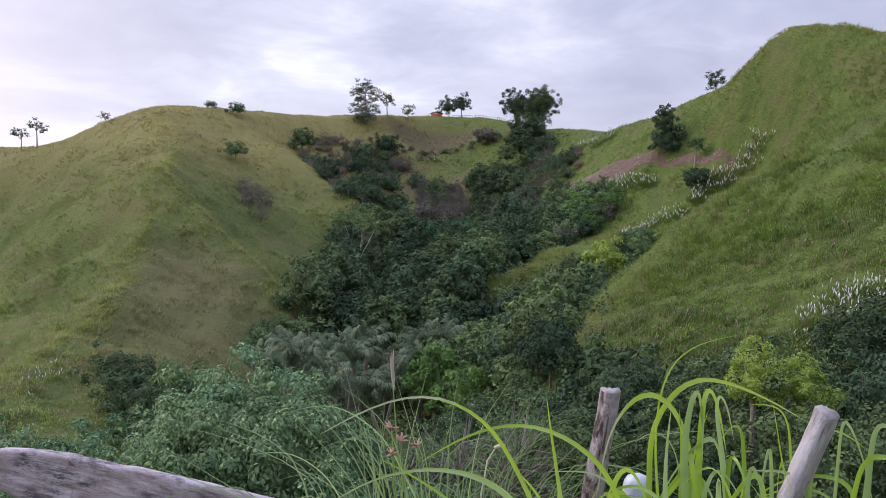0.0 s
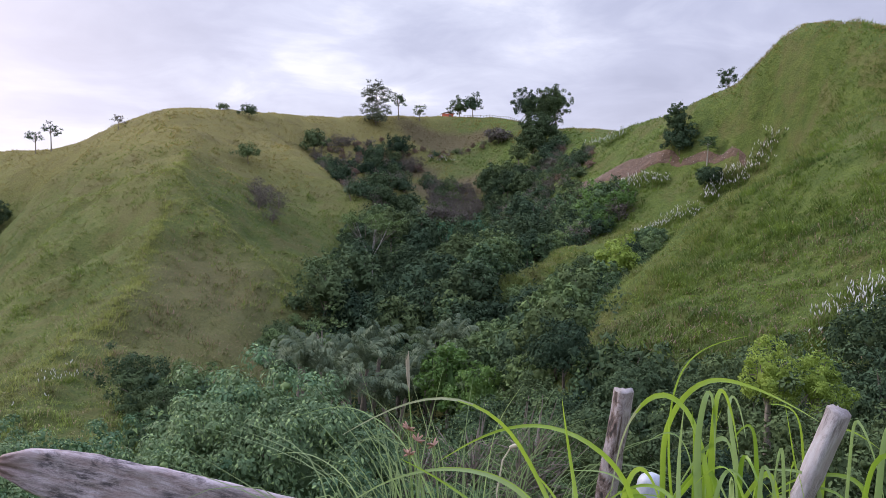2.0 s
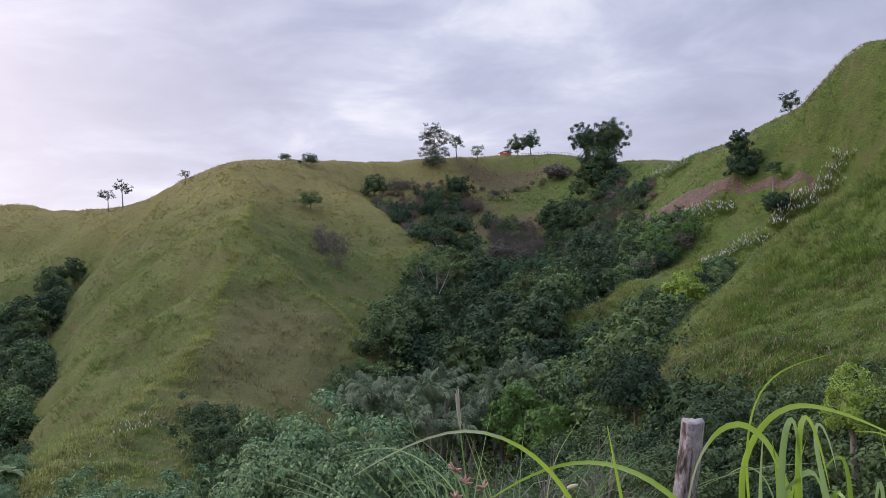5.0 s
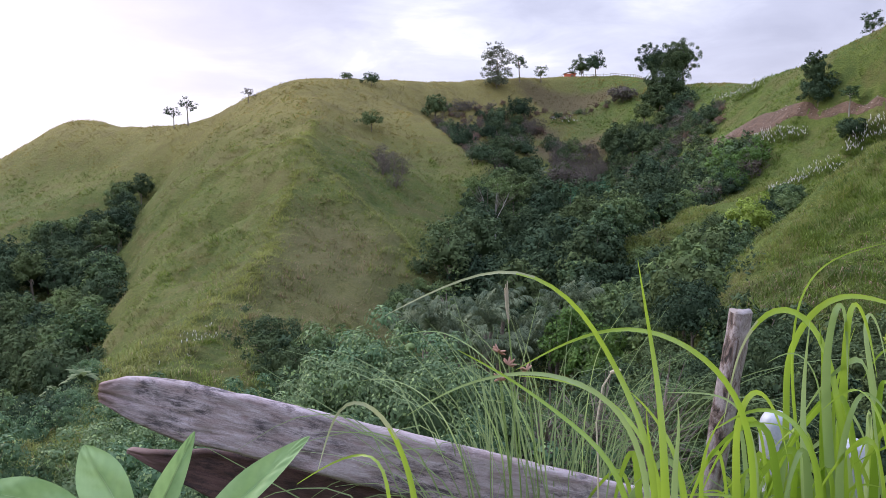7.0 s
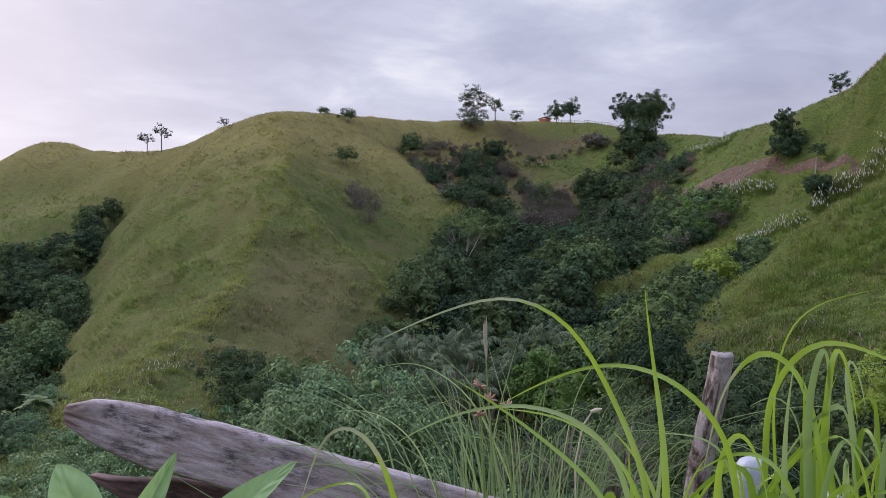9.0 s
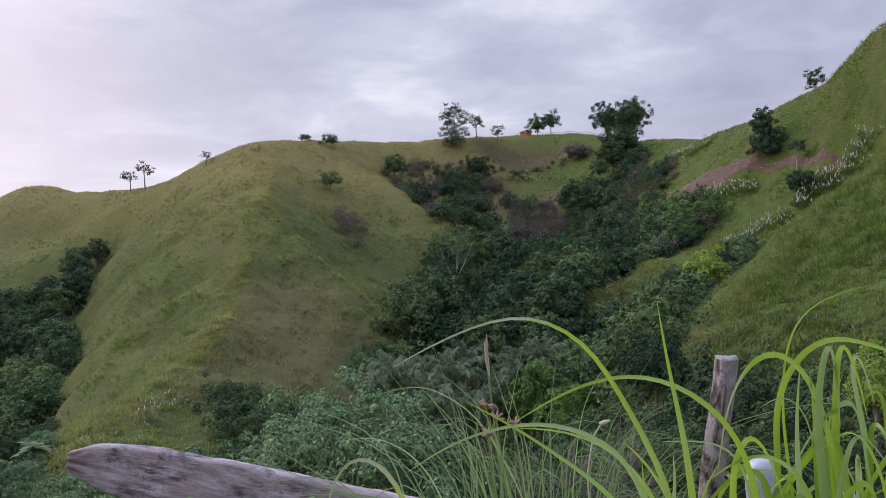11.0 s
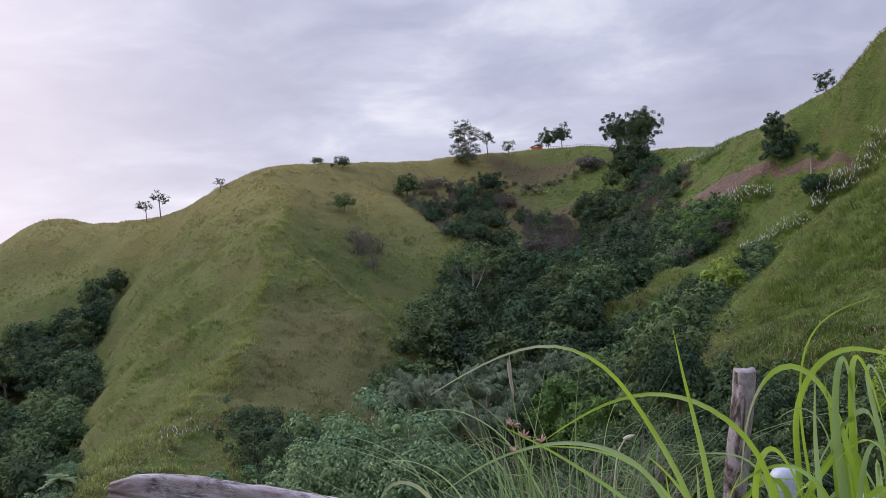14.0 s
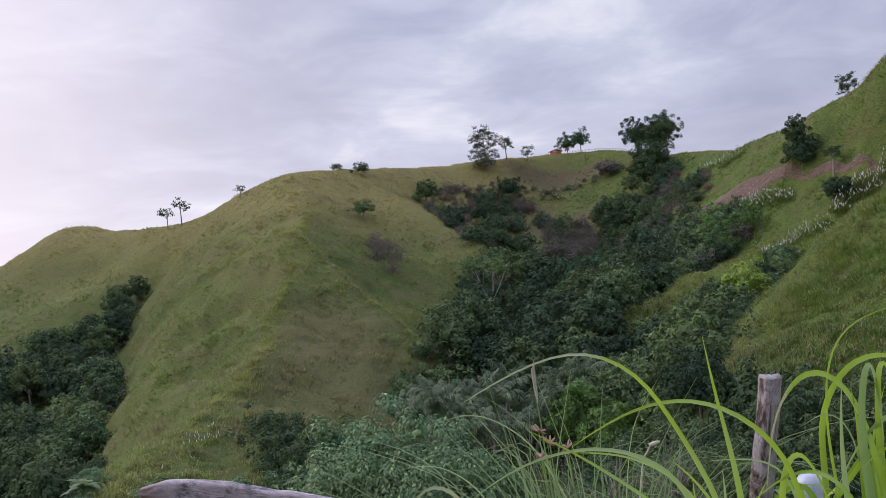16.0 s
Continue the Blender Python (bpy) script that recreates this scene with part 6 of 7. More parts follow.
def build_stake(name, label, base, top, radius, mat, seed, split=False):
    """A rough fence stake, leaning, with bark flakes, knots and a cut top."""
    base, top = Vector(base), Vector(top)
    ln = (top - base).length
    root = tagged(new(name), label, "fence post", "fence stakes")
    root.matrix_basis = Matrix.Translation(base) @ (top - base).to_track_quat("Z", "Y").to_matrix().to_4x4()
    rings, sides = 90, 22
    V, F, M = [], [], []
    off = Vector((seed * 3.1, seed, 0))
    for i in range(rings):
        z = ln * i / (rings - 1)
        for k in range(sides):
            th = 2 * math.pi * k / sides
            if split:
                r = radius * min(1.0 / max(abs(math.cos(th - 0.5)), 0.45) * 0.72, 1.05)
            else:
                r = radius * (1 + 0.06 * math.sin(3 * th + z * 4))
            q = Vector((math.cos(th) * 2.2, math.sin(th) * 2.2, z * 5)) + off
            r *= 1 + 0.22 * noise.noise(q) + 0.13 * noise.noise(q * 3.7)
            r *= 1.12 - 0.12 * z / ln
            for kz, kth in ((ln - 0.17, 4.4), (ln - 0.42, 3.6), (ln - 0.34, 5.4)):
                dz, dt = (z - kz) / 0.018, (math.sin((th - kth) / 2)) / 0.16
                r += (-0.006 if not split else 0.003) * math.exp(-dz * dz - dt * dt)
            bend = 0.006 * math.sin(z * 4 + seed)
            tilt = (0.012 * math.cos(th) if split else 0.004 * math.cos(th + 1)) * (i == rings - 1)
            V.append((r * math.cos(th) + bend, r * math.sin(th), z + tilt))
    for i in range(rings - 1):
        for k in range(sides):
            k2 = (k + 1) % sides
            F.append((i * sides + k, i * sides + k2, (i + 1) * sides + k2, (i + 1) * sides + k))
            M.append(1 if split and (math.cos(2 * math.pi * k / sides + 0.6) > 0.25) else 0)
    me = mesh_from("shaft", V, F, mat, True)
    if split:
        me.materials.append(M_SPLIT_BROWN)
        me.polygons.foreach_set("material_index", np.array(M, np.int32))
    part("shaft", me, root)
    c = len(V)
    top_ring = [V[(rings - 1) * sides + k] for k in range(sides)]
    W = [(x * 1.0, y * 1.0, z - 0.003) for x, y, z in top_ring] + [(x * 0.97, y * 0.97, z + 0.003 + 0.003 * math.sin(5 * i)) for i, (x, y, z) in enumerate(top_ring)] + [(0, 0, ln + 0.006)]
    G = []
    for k in range(sides):
        k2 = (k + 1) % sides
        G += [(k, k2, sides + k2), (k, sides + k2, sides + k), (sides + k, sides + k2, 2 * sides)]
    part("cut_end", mesh_from("cut_end", W, G, M_ENDGRAIN), root, "pale weathered sawn end")
    return root


build_stake("fence_stake", "grey weathered round fence stake with flaking bark", (0.217, 2.213, -0.25), (0.436, 2.213, 1.055), 0.0255, M_STAKE, 1)
build_stake("fence_stake", "leaning split fence stake with pale and brown faces", (0.420, 2.105, -0.25), (0.953, 2.105, 1.022), 0.0285, M_SPLIT, 2, True)


def build_plank(name, label, m, length, tops, bottoms, thick, mat, seed):
    """A worn plank along x: its edges follow two lines of (distance, height); the face is uneven, with cracks along the grain."""
    cols, rows = 110, 16
    u = np.linspace(0, length, cols)
    ease = lambda p: np.convolve(np.pad(np.interp(u, *zip(*p)), 3, mode="edge"), np.ones(7) / 7, "valid")
    hi, lo = ease(tops), ease(bottoms)
    V, F = [], []
    for side in (-1, 1):
        for i in range(cols):
            for j in range(rows):
                s = j / (rows - 1)
                q = Vector((u[i] * 3, s * 2.0, seed + side))
                edge = 0.002 * noise.noise(Vector((u[i] * 14, s > 0.5, seed)))
                z = lo[i] + (hi[i] - lo[i]) * s + (edge if j in (0, rows - 1) else 0)
                y = side * thick * 0.5 * (0.55 if j in (0, rows - 1) else 1.0)
                groove = noise.noise(Vector((u[i] * 2.2, s * 7.0, seed + 5)))
                y -= side * (0.004 * noise.noise(q * 4) + (0.006 if -0.03 < groove < 0.03 else 0.0))
                V.append((u[i], y, z))
    o = cols * rows
    for i in range(cols - 1):
        for j in range(rows - 1):
            a = i * rows + j
            F += [(a, a + rows, a + rows + 1, a + 1), (o + a, o + a + 1, o + a + rows + 1, o + a + rows)]
        for j in (0, rows - 1):
            a = i * rows + j
            F.append((a, o + a, o + a + rows, a + rows) if j == 0 else (a, a + rows, o + a + rows, o + a))
    for j in range(rows - 1):
        for i in (0, cols - 1):
            a = i * rows + j
            F.append((a, a + 1, o + a + 1, o + a))
    ob = tagged(new(name, mesh_from(name, V, F, mat, True)), label, "plank", "fence planks")
    ob.matrix_basis = m
    bm = bmesh.new()
    bm.from_mesh(ob.data)
    bmesh.ops.recalc_face_normals(bm, faces=bm.faces)
    bm.to_mesh(ob.data)
    bm.free()
    return ob


build_plank("fence_plank", "weathered grey plank with black stains, nailed to the stake", pose(-1.384, 2.530, 0.790, 0, 7.8, -9.5), 1.86,
            [(0, -0.005), (0.035, 0.030), (0.115, 0.047), (0.26, 0.063), (0.5, 0.063), (1.12, 0.049), (1.9, 0.03)],
            [(0, -0.045), (0.06, -0.078), (0.195, -0.104), (0.29, -0.121), (0.5, -0.115), (0.76, -0.119), (1.09, -0.126), (1.9, -0.13)], 0.03, M_PLANK, 3)
build_plank("fence_plank", "dark red-brown rotten plank under the grey one", pose(-1.335, 2.585, 0.575, 0, 6.5, -7), 1.5,
            [(0, 0.0), (0.12, 0.012), (0.3, 0.05), (0.6, 0.05), (1.5, 0.04)], [(0, -0.01), (0.1, -0.05), (0.4, -0.13), (1.5, -0.13)], 0.035, M_PLANK_DARK, 9)


def build_bottle(label, x, y, top, tilt):
    """A plastic bottle set upside down over a stick."""
    root = tagged(new("plastic_bottle"), label, "bottle", "white bottles")
    root.matrix_basis = pose(x, y, ground_z(x, y), tilt, 0, 0)
    h = top - ground_z(x, y)
    prof = [(0.0, 0.0), (0.014, -0.001), (0.024, -0.006), (0.031, -0.017), (0.0345, -0.034), (0.036, -0.06), (0.0355, -0.10), (0.034, -0.11), (0.0355, -0.12), (0.036, -0.20), (0.033, -0.235), (0.022, -0.262), (0.014, -0.275), (0.014, -0.30)]
    n = 28
    prof = [(1.3 * r, 1.3 * z) for r, z in prof]
    V = [(r * (1 + 0.03 * math.sin(3 * 2 * math.pi * k / n + z * 30)) * math.cos(2 * math.pi * k / n), r * math.sin(2 * math.pi * k / n), h + z) for r, z in prof for k in range(n)]
    F = [(i * n + k, i * n + (k + 1) % n, (i + 1) * n + (k + 1) % n, (i + 1) * n + k) for i in range(len(prof) - 1) for k in range(n)]
    part("body", mesh_from("body", V, F, M_PLASTIC, True), root)
    v, f = tubes([[(0, 0, -0.1, 0.011), (0, 0, h - 0.35, 0.010)]], 8)
    part("stick", mesh_from("stick", v, f, M_BARK, True), root, "thin wooden stick")


build_bottle("milky white plastic bottle upside down on a stick", 0.619, 2.70, 0.692, 0)
build_bottle("milky white plastic bottle half hidden in grass", 0.80, 2.62, 0.642, 1)


def leaf_part(parent, base, tip, width, cup=0.2, blunt=0.75, turn=0.0):
    """A broad soft leaf from base to tip with a midrib fold, a wavy margin and side veins."""
    base, tip = np.array(base), np.array(tip)
    n, m = 44, 15
    ax = tip - base
    ln = np.linalg.norm(ax)
    ax /= ln
    face = np.array([math.sin(turn), -math.cos(turn), 0.5])
    side = np.cross(ax, face)
    side /= np.linalg.norm(side)
    nn = np.cross(side, ax)
    V, F = [], []
    for i in range(n):
        s = i / (n - 1)
        w = width * 0.5 * (math.sin(math.pi * s ** blunt) ** 0.75 if 0 < s < 1 else 0) + 0.001
        for j in range(m):
            o = j / (m - 1) * 2 - 1
            vein = 0.0016 * math.sin(s * 46 - abs(o) * 9) * min(1.0, 5 * abs(o))
            lift = cup * w * abs(o) ** 1.3 + vein * (1 - abs(o)) + 0.09 * w * math.sin(9 * s + 4 * o) - 0.10 * w * math.exp(-(o / 0.10) ** 2)
            V.append(base + ax * ln * s + side * w * o + nn * (lift - 0.10 * ln * s * s))
    for i in range(n - 1):
        for j in range(m - 1):
            a = i * m + j
            F.append((a, a + 1, a + m + 1, a + m))
    leaf = part("leaf", mesh_from("leaf", V, F, M_BROADLEAF, True), parent)
    rib = [(*(np.array(V[i * m + m // 2]) - nn * 0.0004), 0.0014 * (1 - i / n) + 0.0003) for i in range(0, n - 2, 3)]
    v, f = tubes([rib], 5)
    part("midrib", mesh_from("midrib", v, f, M_MIDRIB, True), leaf)
    return leaf


def build_broadleaf():
    root = tagged(new("broadleaf_plant"), "soft broad-leaved green plant beside the plank", "plant")
    for b in ((-0.53, 1.18, 0.91), (-0.49, 1.15, 0.92), (-0.41, 1.12, 0.94), (-0.59, 1.15, 0.955)):
        v, f = tubes([[(-0.5, 1.15, -0.2, 0.006), (b[0] * 0.7 - 0.15, b[1], 0.55, 0.004), (*b, 0.0025)]], 6)
        part("stem", mesh_from("stem", v, f, M_BROADLEAF, True), root)
    leaf_part(root, (-0.525, 1.175, 0.905), (-0.607, 1.18, 1.030), 0.066, 0.15, 1.25)
    leaf_part(root, (-0.505, 1.15, 0.912), (-0.430, 1.15, 1.057), 0.034, 0.35, 0.7, 0.5)
    leaf_part(root, (-0.420, 1.12, 0.930), (-0.276, 1.12, 1.071), 0.043, 0.3, 0.75, -0.3)
    leaf_part(root, (-0.585, 1.15, 0.955), (-0.755, 1.15, 0.980), 0.055, 0.2, 0.9)


build_broadleaf()


clump = tagged(new("grass_clump"), "clump of long bright green arching grass blades", "grass")
blade(clump, M_BLADE, 0.008, [(0.17, 1.12, -0.15), (0.14, 1.07, 1.08), (0.12, 1.11, 1.12), (0.10, 1.14, 1.16), (0.07, 1.11, 1.22), (0.04, 1.06, 1.26), (0.00, 1.07, 1.28), (-0.04, 1.12, 1.27), (-0.10, 1.14, 1.25), (-0.16, 1.10, 1.22)], -0.3, pale_from=0.8)
blade(clump, M_BLADE, 0.016, [(0.17, 1.02, -0.15), (0.14, 0.96, 1.10), (0.14, 0.97, 1.14), (0.14, 1.02, 1.17), (0.13, 1.04, 1.23), (0.12, 1.00, 1.29)], 0.0)
blade(clump, M_BLADE, 0.014, [(0.36, 1.52, -0.15), (0.33, 1.54, 0.96), (0.30, 1.51, 1.04), (0.24, 1.46, 1.11), (0.19, 1.47, 1.14), (0.11, 1.52, 1.14), (0.02, 1.54, 1.10), (-0.04, 1.50, 1.07)], 0.1)
blade(clump, M_BLADE, 0.012, [(0.15, 1.22, -0.15), (0.12, 1.16, 1.01), (0.10, 1.17, 1.04), (0.04, 1.22, 1.07), (-0.03, 1.24, 1.12), (-0.09, 1.20, 1.16)], 0.0)
blade(clump, M_BLADE_PALE, 0.011, [(0.19, 1.42, -0.15), (0.16, 1.44, 0.93), (0.13, 1.41, 1.02), (0.08, 1.36, 1.08), (0.01, 1.37, 1.10), (-0.06, 1.42, 1.08), (-0.13, 1.44, 1.06), (-0.20, 1.40, 1.02)], -0.0)
blade(clump, M_BLADE, 0.012, [(0.21, 1.52, -0.15), (0.18, 1.46, 0.94), (0.14, 1.47, 1.00), (0.10, 1.52, 1.03), (0.03, 1.54, 1.05), (-0.04, 1.50, 1.06)], -0.1)
blade(clump, M_BLADE, 0.010, [(-0.12, 1.22, -0.15), (-0.15, 1.21, 0.97), (-0.17, 1.24, 1.00), (-0.18, 1.21, 1.06), (-0.20, 1.16, 1.11), (-0.22, 1.17, 1.11), (-0.26, 1.22, 1.08), (-0.28, 1.24, 1.03), (-0.28, 1.20, 1.00)], -0.2, pale_from=0.7)
blade(clump, M_BLADE, 0.009, [(-0.15, 1.22, -0.15), (-0.18, 1.17, 1.04), (-0.23, 1.22, 1.02), (-0.28, 1.24, 1.00), (-0.31, 1.20, 0.98)], 0.3)
blade(clump, M_BLADE, 0.019, [(0.63, 1.97, -0.15), (0.58, 1.92, 0.79), (0.57, 1.92, 0.90), (0.56, 1.96, 1.01), (0.54, 1.99, 1.07), (0.48, 1.96, 1.11), (0.43, 1.91, 1.11), (0.40, 1.92, 1.07), (0.38, 1.97, 1.00), (0.37, 1.99, 0.91), (0.35, 1.95, 0.85)], 0.2, pale_from=0.75)
blade(clump, M_BLADE, 0.009, [(0.57, 2.03, -0.15), (0.52, 2.0, 0.7), (0.50, 2.01, 0.94), (0.49, 1.96, 1.04), (0.50, 1.97, 1.11), (0.55, 2.02, 1.18), (0.62, 2.04, 1.21), (0.69, 2.00, 1.23)], 0.1)
blade(clump, M_BLADE_PALE, 0.024, [(0.56, 1.92, -0.15), (0.49, 1.87, 0.81), (0.50, 1.92, 0.91), (0.51, 1.94, 1.00), (0.51, 1.90, 1.09)], 0.0)
blade(clump, M_BLADE, 0.024, [(0.60, 1.97, -0.15), (0.54, 1.92, 0.79), (0.55, 1.97, 0.88), (0.56, 1.99, 0.97), (0.54, 1.95, 1.07)], -0.1)
blade(clump, M_BLADE_PALE, 0.023, [(0.61, 1.92, -0.15), (0.55, 1.91, 0.79), (0.55, 1.94, 0.89), (0.54, 1.91, 1.01), (0.54, 1.86, 1.10), (0.55, 1.87, 1.14), (0.58, 1.92, 1.12), (0.59, 1.94, 1.05), (0.58, 1.90, 0.96)], -0.2)
blade(clump, M_BLADE, 0.021, [(0.64, 1.97, -0.15), (0.59, 1.99, 0.78), (0.59, 1.96, 0.96), (0.58, 1.91, 1.08), (0.59, 1.92, 1.13), (0.62, 1.97, 1.12), (0.65, 1.99, 1.04), (0.65, 1.95, 0.96)], -0.3)
blade(clump, M_BLADE, 0.019, [(0.62, 1.97, -0.15), (0.56, 1.92, 0.79), (0.57, 1.97, 0.93), (0.60, 1.99, 1.00), (0.61, 1.95, 1.07)], 0.2)
blade(clump, M_BLADE, 0.020, [(0.28, 1.87, -0.15), (0.21, 1.87, 0.78), (0.19, 1.89, 0.86), (0.19, 1.85, 0.92)], 0.1)
blade(clump, M_BLADE_PALE, 0.025, [(0.30, 1.87, -0.15), (0.24, 1.87, 0.77), (0.26, 1.89, 0.86), (0.25, 1.85, 0.93)], 0.0)
blade(clump, M_BLADE, 0.021, [(0.38, 1.92, -0.15), (0.37, 1.91, 0.78), (0.36, 1.86, 0.90), (0.39, 1.87, 0.96), (0.42, 1.92, 0.95), (0.46, 1.94, 0.89), (0.47, 1.90, 0.80)], -0.0)
blade(clump, M_BLADE_PALE, 0.010, [(0.43, 1.93, -0.15), (0.41, 1.9, 0.80), (0.38, 1.88, 0.93), (0.33, 1.87, 0.95), (0.29, 1.89, 0.94), (0.23, 1.85, 0.95)], -0.1)
blade(clump, M_BLADE_PALE, 0.020, [(0.61, 1.87, -0.15), (0.55, 1.86, 0.81), (0.55, 1.81, 0.89), (0.57, 1.82, 0.96), (0.60, 1.87, 0.97), (0.64, 1.89, 0.93), (0.65, 1.85, 0.89)], -0.2)
blade(clump, M_BLADE, 0.018, [(0.67, 1.87, -0.15), (0.63, 1.81, 0.86), (0.60, 1.82, 0.96), (0.59, 1.87, 0.98), (0.57, 1.89, 0.95), (0.52, 1.85, 0.92)], 0.3)
blade(clump, M_BLADE_PALE, 0.010, [(0.57, 1.99, -0.15), (0.55, 1.97, 0.95), (0.51, 1.97, 1.03), (0.48, 1.99, 1.01), (0.44, 1.95, 0.99)], 0.2)
blade(clump, M_BLADE, 0.021, [(0.32, 1.92, -0.15), (0.26, 1.87, 0.79), (0.24, 1.92, 0.84), (0.20, 1.94, 0.90), (0.16, 1.90, 0.94)], 0.1)
blade(clump, M_BLADE, 0.018, [(0.34, 1.92, -0.15), (0.30, 1.92, 0.77), (0.31, 1.94, 0.82), (0.35, 1.90, 0.90)], 0.0)
blade(clump, M_BLADE, 0.019, [(0.57, 1.87, -0.15), (0.50, 1.81, 0.85), (0.46, 1.82, 0.92), (0.42, 1.87, 0.93), (0.37, 1.89, 0.90), (0.31, 1.85, 0.87)], -0.1)
blade(clump, M_BLADE_PALE, 0.018, [(0.59, 2.07, -0.15), (0.69, 2.06, 0.81), (0.66, 2.01, 0.95), (0.64, 2.02, 1.07), (0.67, 2.07, 1.10), (0.70, 2.09, 1.05), (0.70, 2.05, 0.97)], -0.2)
blade(clump, M_BLADE, 0.019, [(0.98, 2.12, -0.15), (1.01, 2.07, 0.87), (0.91, 2.12, 0.87), (0.83, 2.14, 0.84), (0.77, 2.10, 0.81)], -0.3)
blade(clump, M_BLADE, 0.018, [(0.95, 2.12, -0.15), (0.97, 2.07, 0.82), (0.94, 2.12, 0.83), (0.86, 2.14, 0.83), (0.78, 2.10, 0.81)], 0.2)
blade(clump, M_BLADE, 0.013, [(0.87, 2.17, -0.15), (0.87, 2.12, 0.79), (0.87, 2.17, 0.85), (0.86, 2.19, 0.96), (0.83, 2.15, 1.05)], 0.1)
blade(clump, M_BLADE, 0.019, [(0.48, 2.12, -0.15), (0.52, 2.14, 0.84), (0.51, 2.11, 0.97), (0.54, 2.06, 1.07), (0.60, 2.07, 1.12), (0.70, 2.12, 1.10), (0.82, 2.14, 1.05), (0.90, 2.10, 1.00)], 0.0)


def fill_blades(parent, n, xs, ys, tall, seed, width):
    rng = np.random.RandomState(seed)
    for i in range(n):
        x, y = rng.uniform(*xs), rng.uniform(*ys)
        h = rng.uniform(*tall)
        a = rng.uniform(0, 2 * math.pi)
        o = rng.uniform(0.04, 0.22)
        dx, dy = o * math.cos(a), o * 0.5 * math.sin(a)
        d = rng.uniform(0.0, 0.16)
        blade(parent, M_BLADE if rng.rand() < 0.7 else M_BLADE_PALE, rng.uniform(*width), [(x, y, -0.2), (x + dx * 0.2, y + dy * 0.2, h * 0.55), (x + dx * 0.6, y + dy * 0.6, h), (x + dx * 1.3, y + dy * 1.3, h - d), (x + dx * 1.8, y + dy * 1.8, h - 2.6 * d)], rng.uniform(-0.8, 0.8))


fill_blades(clump, 26, (0.46, 0.86), (1.97, 2.25), (0.66, 0.90), 5, (0.014, 0.026))
fill_blades(clump, 18, (0.60, 0.98), (1.85, 2.2), (0.86, 1.06), 8, (0.014, 0.024))
fill_blades(clump, 9, (0.50, 0.66), (1.85, 1.98), (0.74, 0.90), 15, (0.012, 0.02))
fill_blades(clump, 12, (0.38, 0.60), (1.85, 2.2), (0.70, 0.84), 9, (0.014, 0.022))
fill_blades(clump, 14, (0.20, 0.46), (2.05, 2.3), (0.60, 0.80), 6, (0.012, 0.022))
fill_blades(clump, 12, (0.84, 1.15), (2.02, 2.3), (0.60, 0.80), 7, (0.010, 0.018))


def build_fine_grass():
    """A tussock of thin wiry blades, with a few flower stalks."""
    root = tagged(new("fine_grass"), "tussock of fine pale green wiry grass", "grass")
    rng = np.random.RandomState(21)
    V, F, k = [], [], 0
    for i in range(230):
        x, y = rng.normal(-0.02, 0.14), rng.uniform(2.22, 2.55)
        h = rng.uniform(0.45, 0.93) - 0.35 * abs(x + 0.05)
        dx, dy = (x + 0.03) * 0.7 + np.clip(rng.normal() * 0.10, -0.13, 0.2), rng.normal() * 0.08
        d = rng.uniform(-0.08, 0.10)
        v, f = blade_arrays([(x, y, -0.3), (x + dx * 0.25, y + dy * 0.25, h * 0.6), (x + dx * 0.8, y + dy, h), (x + dx * 1.6, y + dy * 1.4, h + 0.06 - d), (x + dx * 2.3, y + dy * 1.8, h + 0.06 - 2.6 * d)], rng.uniform(0.0022, 0.0055), rng.uniform(-1, 1), 14)
        V.append(v)
        F.append(f + k)
        k += len(v)
    part("wiry_blades", mesh_from("wiry_blades", np.vstack(V), np.vstack(F), M_WIRY, True), root)["kind"] = "stuff"
    # long thin drooping blades
    for pts_, w in ((((-0.15, 2.3, -0.2), (-0.22, 2.3, 0.6), (-0.30, 2.3, 0.80), (-0.42, 2.3, 0.88), (-0.52, 2.3, 0.86)), 0.006),
                    (((0.05, 2.3, -0.2), (-0.05, 2.3, 0.7), (-0.16, 2.3, 0.92), (-0.30, 2.3, 1.01), (-0.44, 2.3, 0.97)), 0.006),
                    (((0.10, 2.3, -0.2), (0.06, 2.3, 0.7), (0.10, 2.3, 0.95), (0.18, 2.3, 1.06)), 0.005),
                    (((-0.10, 2.3, -0.2), (-0.14, 2.3, 0.7), (-0.21, 2.3, 0.86), (-0.30, 2.3, 1.0)), 0.005)):
        blade(root, M_BLADE_PALE, w, pts_, 0.4)


build_fine_grass()


def spindle(a, b, r, n=7):
    a, b = np.array(a), np.array(b)
    return tubes([[(*(a + (b - a) * s), r * math.sin(math.pi * min(1, 0.12 + 0.85 * s)) ** 0.7 + 0.0005) for s in np.linspace(0, 1, 8)]], n)


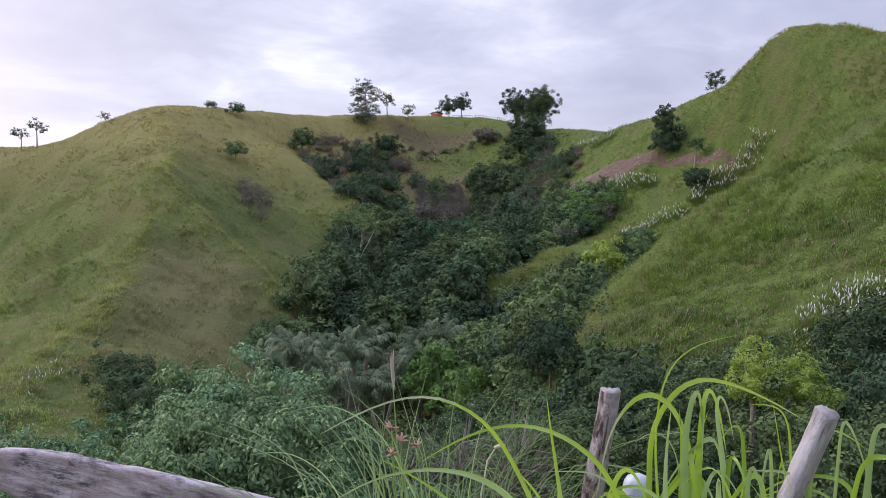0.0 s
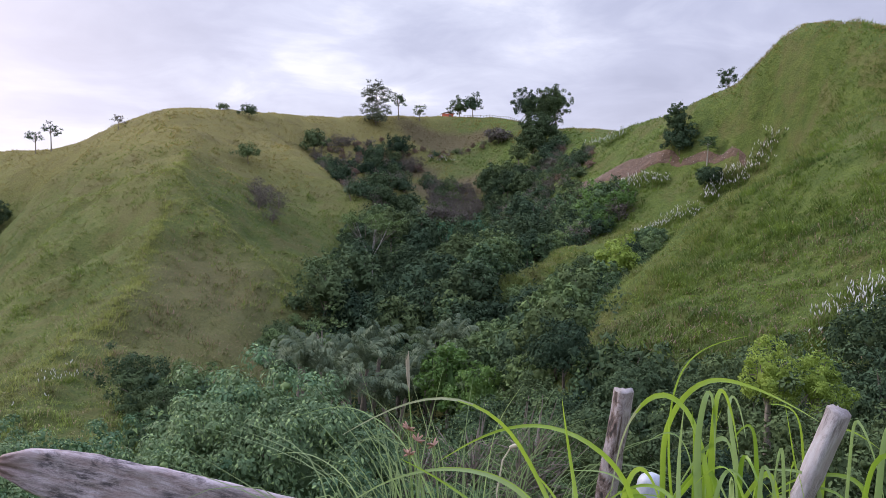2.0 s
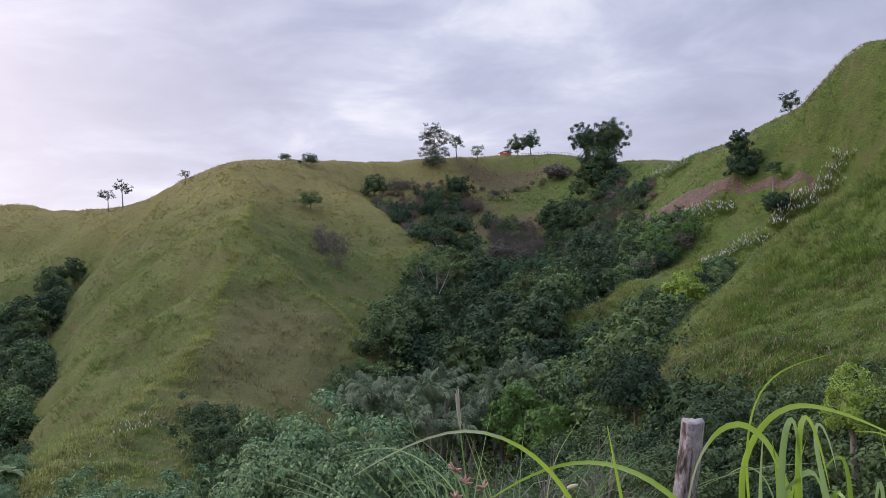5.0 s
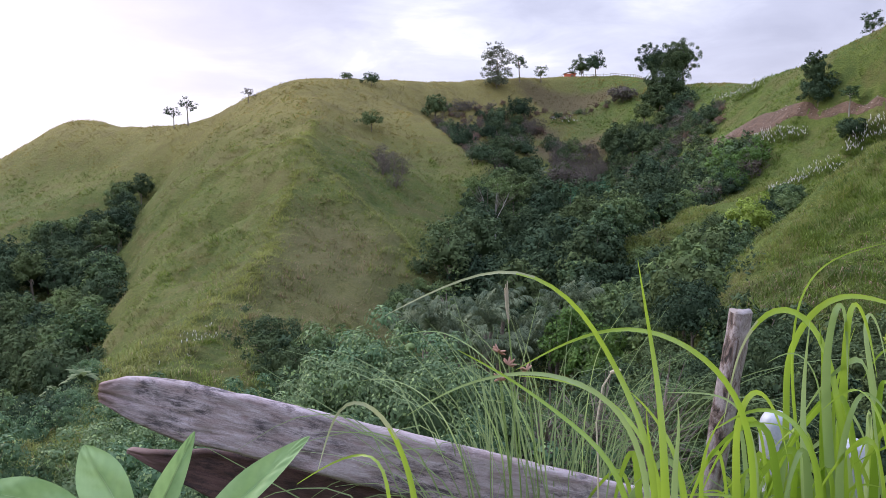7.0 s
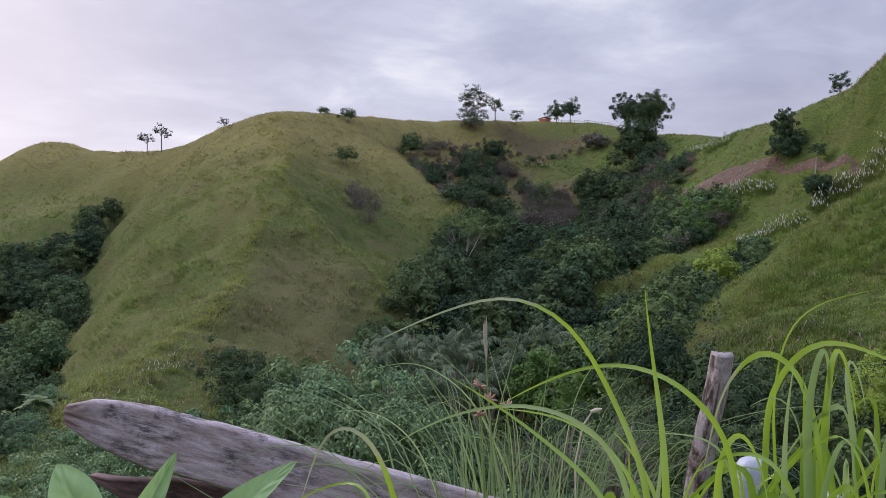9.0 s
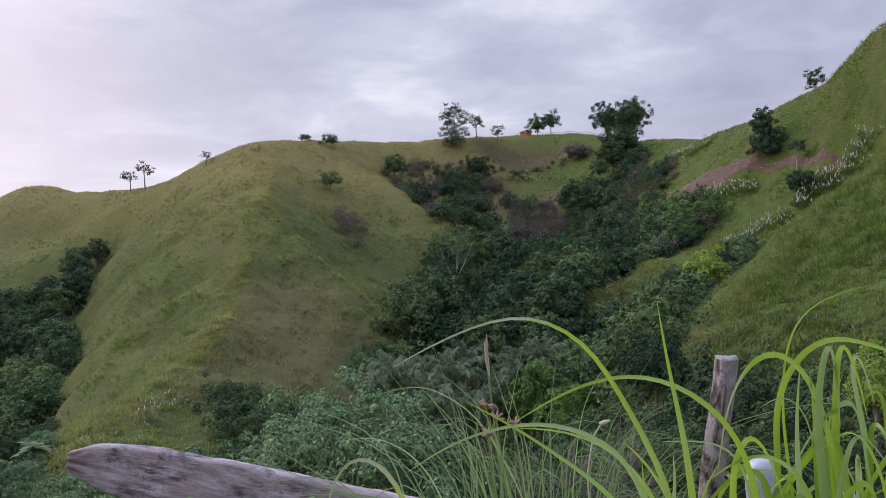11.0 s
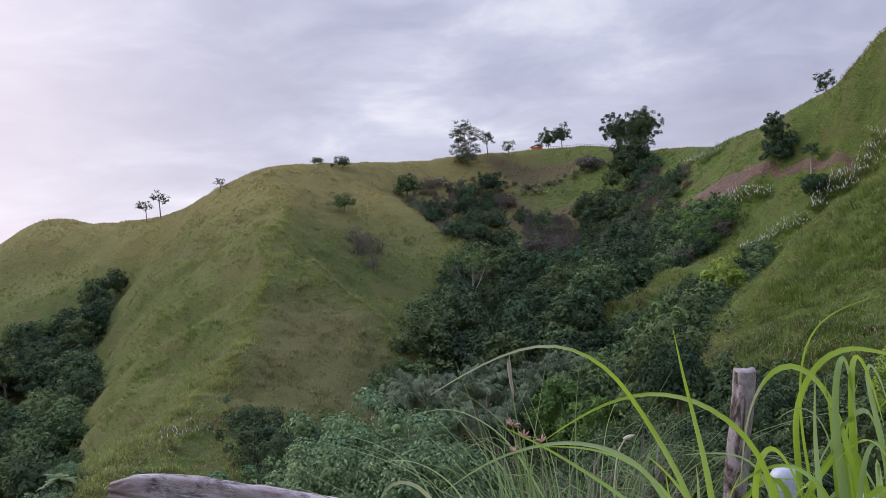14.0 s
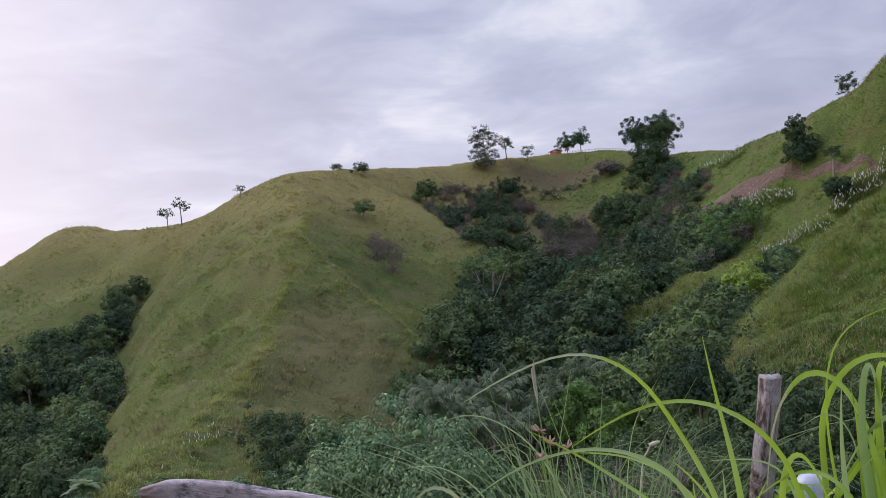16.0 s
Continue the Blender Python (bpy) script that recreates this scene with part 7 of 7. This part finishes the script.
def build_seed_stalk():
    root = tagged(new("seed_stalk"), "thin grass stalk with a straw-coloured seed head", "grass")
    v, f = tubes([[(-0.10, 2.9, ground_z(-0.1, 2.9) - 0.1, 0.004), (-0.143, 2.9, 0.58, 0.003), (-0.169, 2.9, 0.93, 0.0022)]], 5)
    part("stalk", mesh_from("stalk", v, f, M_BLADE_PALE, True), root)
    for i in range(7):
        a = i * 0.9
        v, f = spindle((-0.169 + 0.002 * math.cos(a), 2.9 + 0.002 * math.sin(a), 0.915 + 0.008 * i), (-0.172 + 0.006 * math.cos(a), 2.9 + 0.006 * math.sin(a), 0.985 + 0.012 * i), 0.0026)
        part("spikelet", mesh_from("spikelet", v, f, M_STRAW, True), root)


build_seed_stalk()


def build_floret_stalk(x, z, seed):
    """A thin stalk with a small rust-pink floret of pointed bracts."""
    rng = np.random.RandomState(seed)
    root = tagged(new("floret_stalk"), "thin stalk with a rust-pink floret", "flower", "rust-pink florets")
    v, f = tubes([[(x + 0.04, 2.18, -0.2, 0.0025), (x + 0.02, 2.17, z * 0.7, 0.002), (x, 2.15, z, 0.0015)]], 5)
    part("stalk", mesh_from("stalk", v, f, M_BLADE_PALE, True), root)
    for i in range(8):
        a, e = rng.uniform(0, 2 * math.pi), rng.uniform(-0.5, 1.3)
        tip = (x + 0.019 * math.cos(a) * math.cos(e), 2.15 + 0.019 * math.sin(a) * math.cos(e), z + 0.022 * math.sin(e))
        v, f = spindle((x, 2.15, z), tip, 0.0026, 5)
        part("bract", mesh_from("bract", v, f, M_RUSTFLOWER, True), root)


for i, (x, z) in enumerate(((-0.130, 0.970), (-0.106, 0.939), (-0.064, 0.927), (-0.129, 0.904))):
    build_floret_stalk(x, z, i)


def build_bud_stalk():
    root = tagged(new("bud_stalk"), "curved pale stalk with a withered straw-coloured bud", "flower")
    v, f = tubes([[(0.09, 2.15, -0.2, 0.0026), (0.10, 2.15, 0.70, 0.0022), (0.097, 2.15, 0.803, 0.002), (0.113, 2.15, 0.89, 0.002), (0.135, 2.15, 0.925, 0.0018)]], 6)
    part("stalk", mesh_from("stalk", v, f, M_STRAW, True), root)
    v, f = spindle((0.130, 2.15, 0.922), (0.156, 2.15, 0.930), 0.005)
    part("bud", mesh_from("bud", v, f, M_STRAW, True), root)


build_bud_stalk()
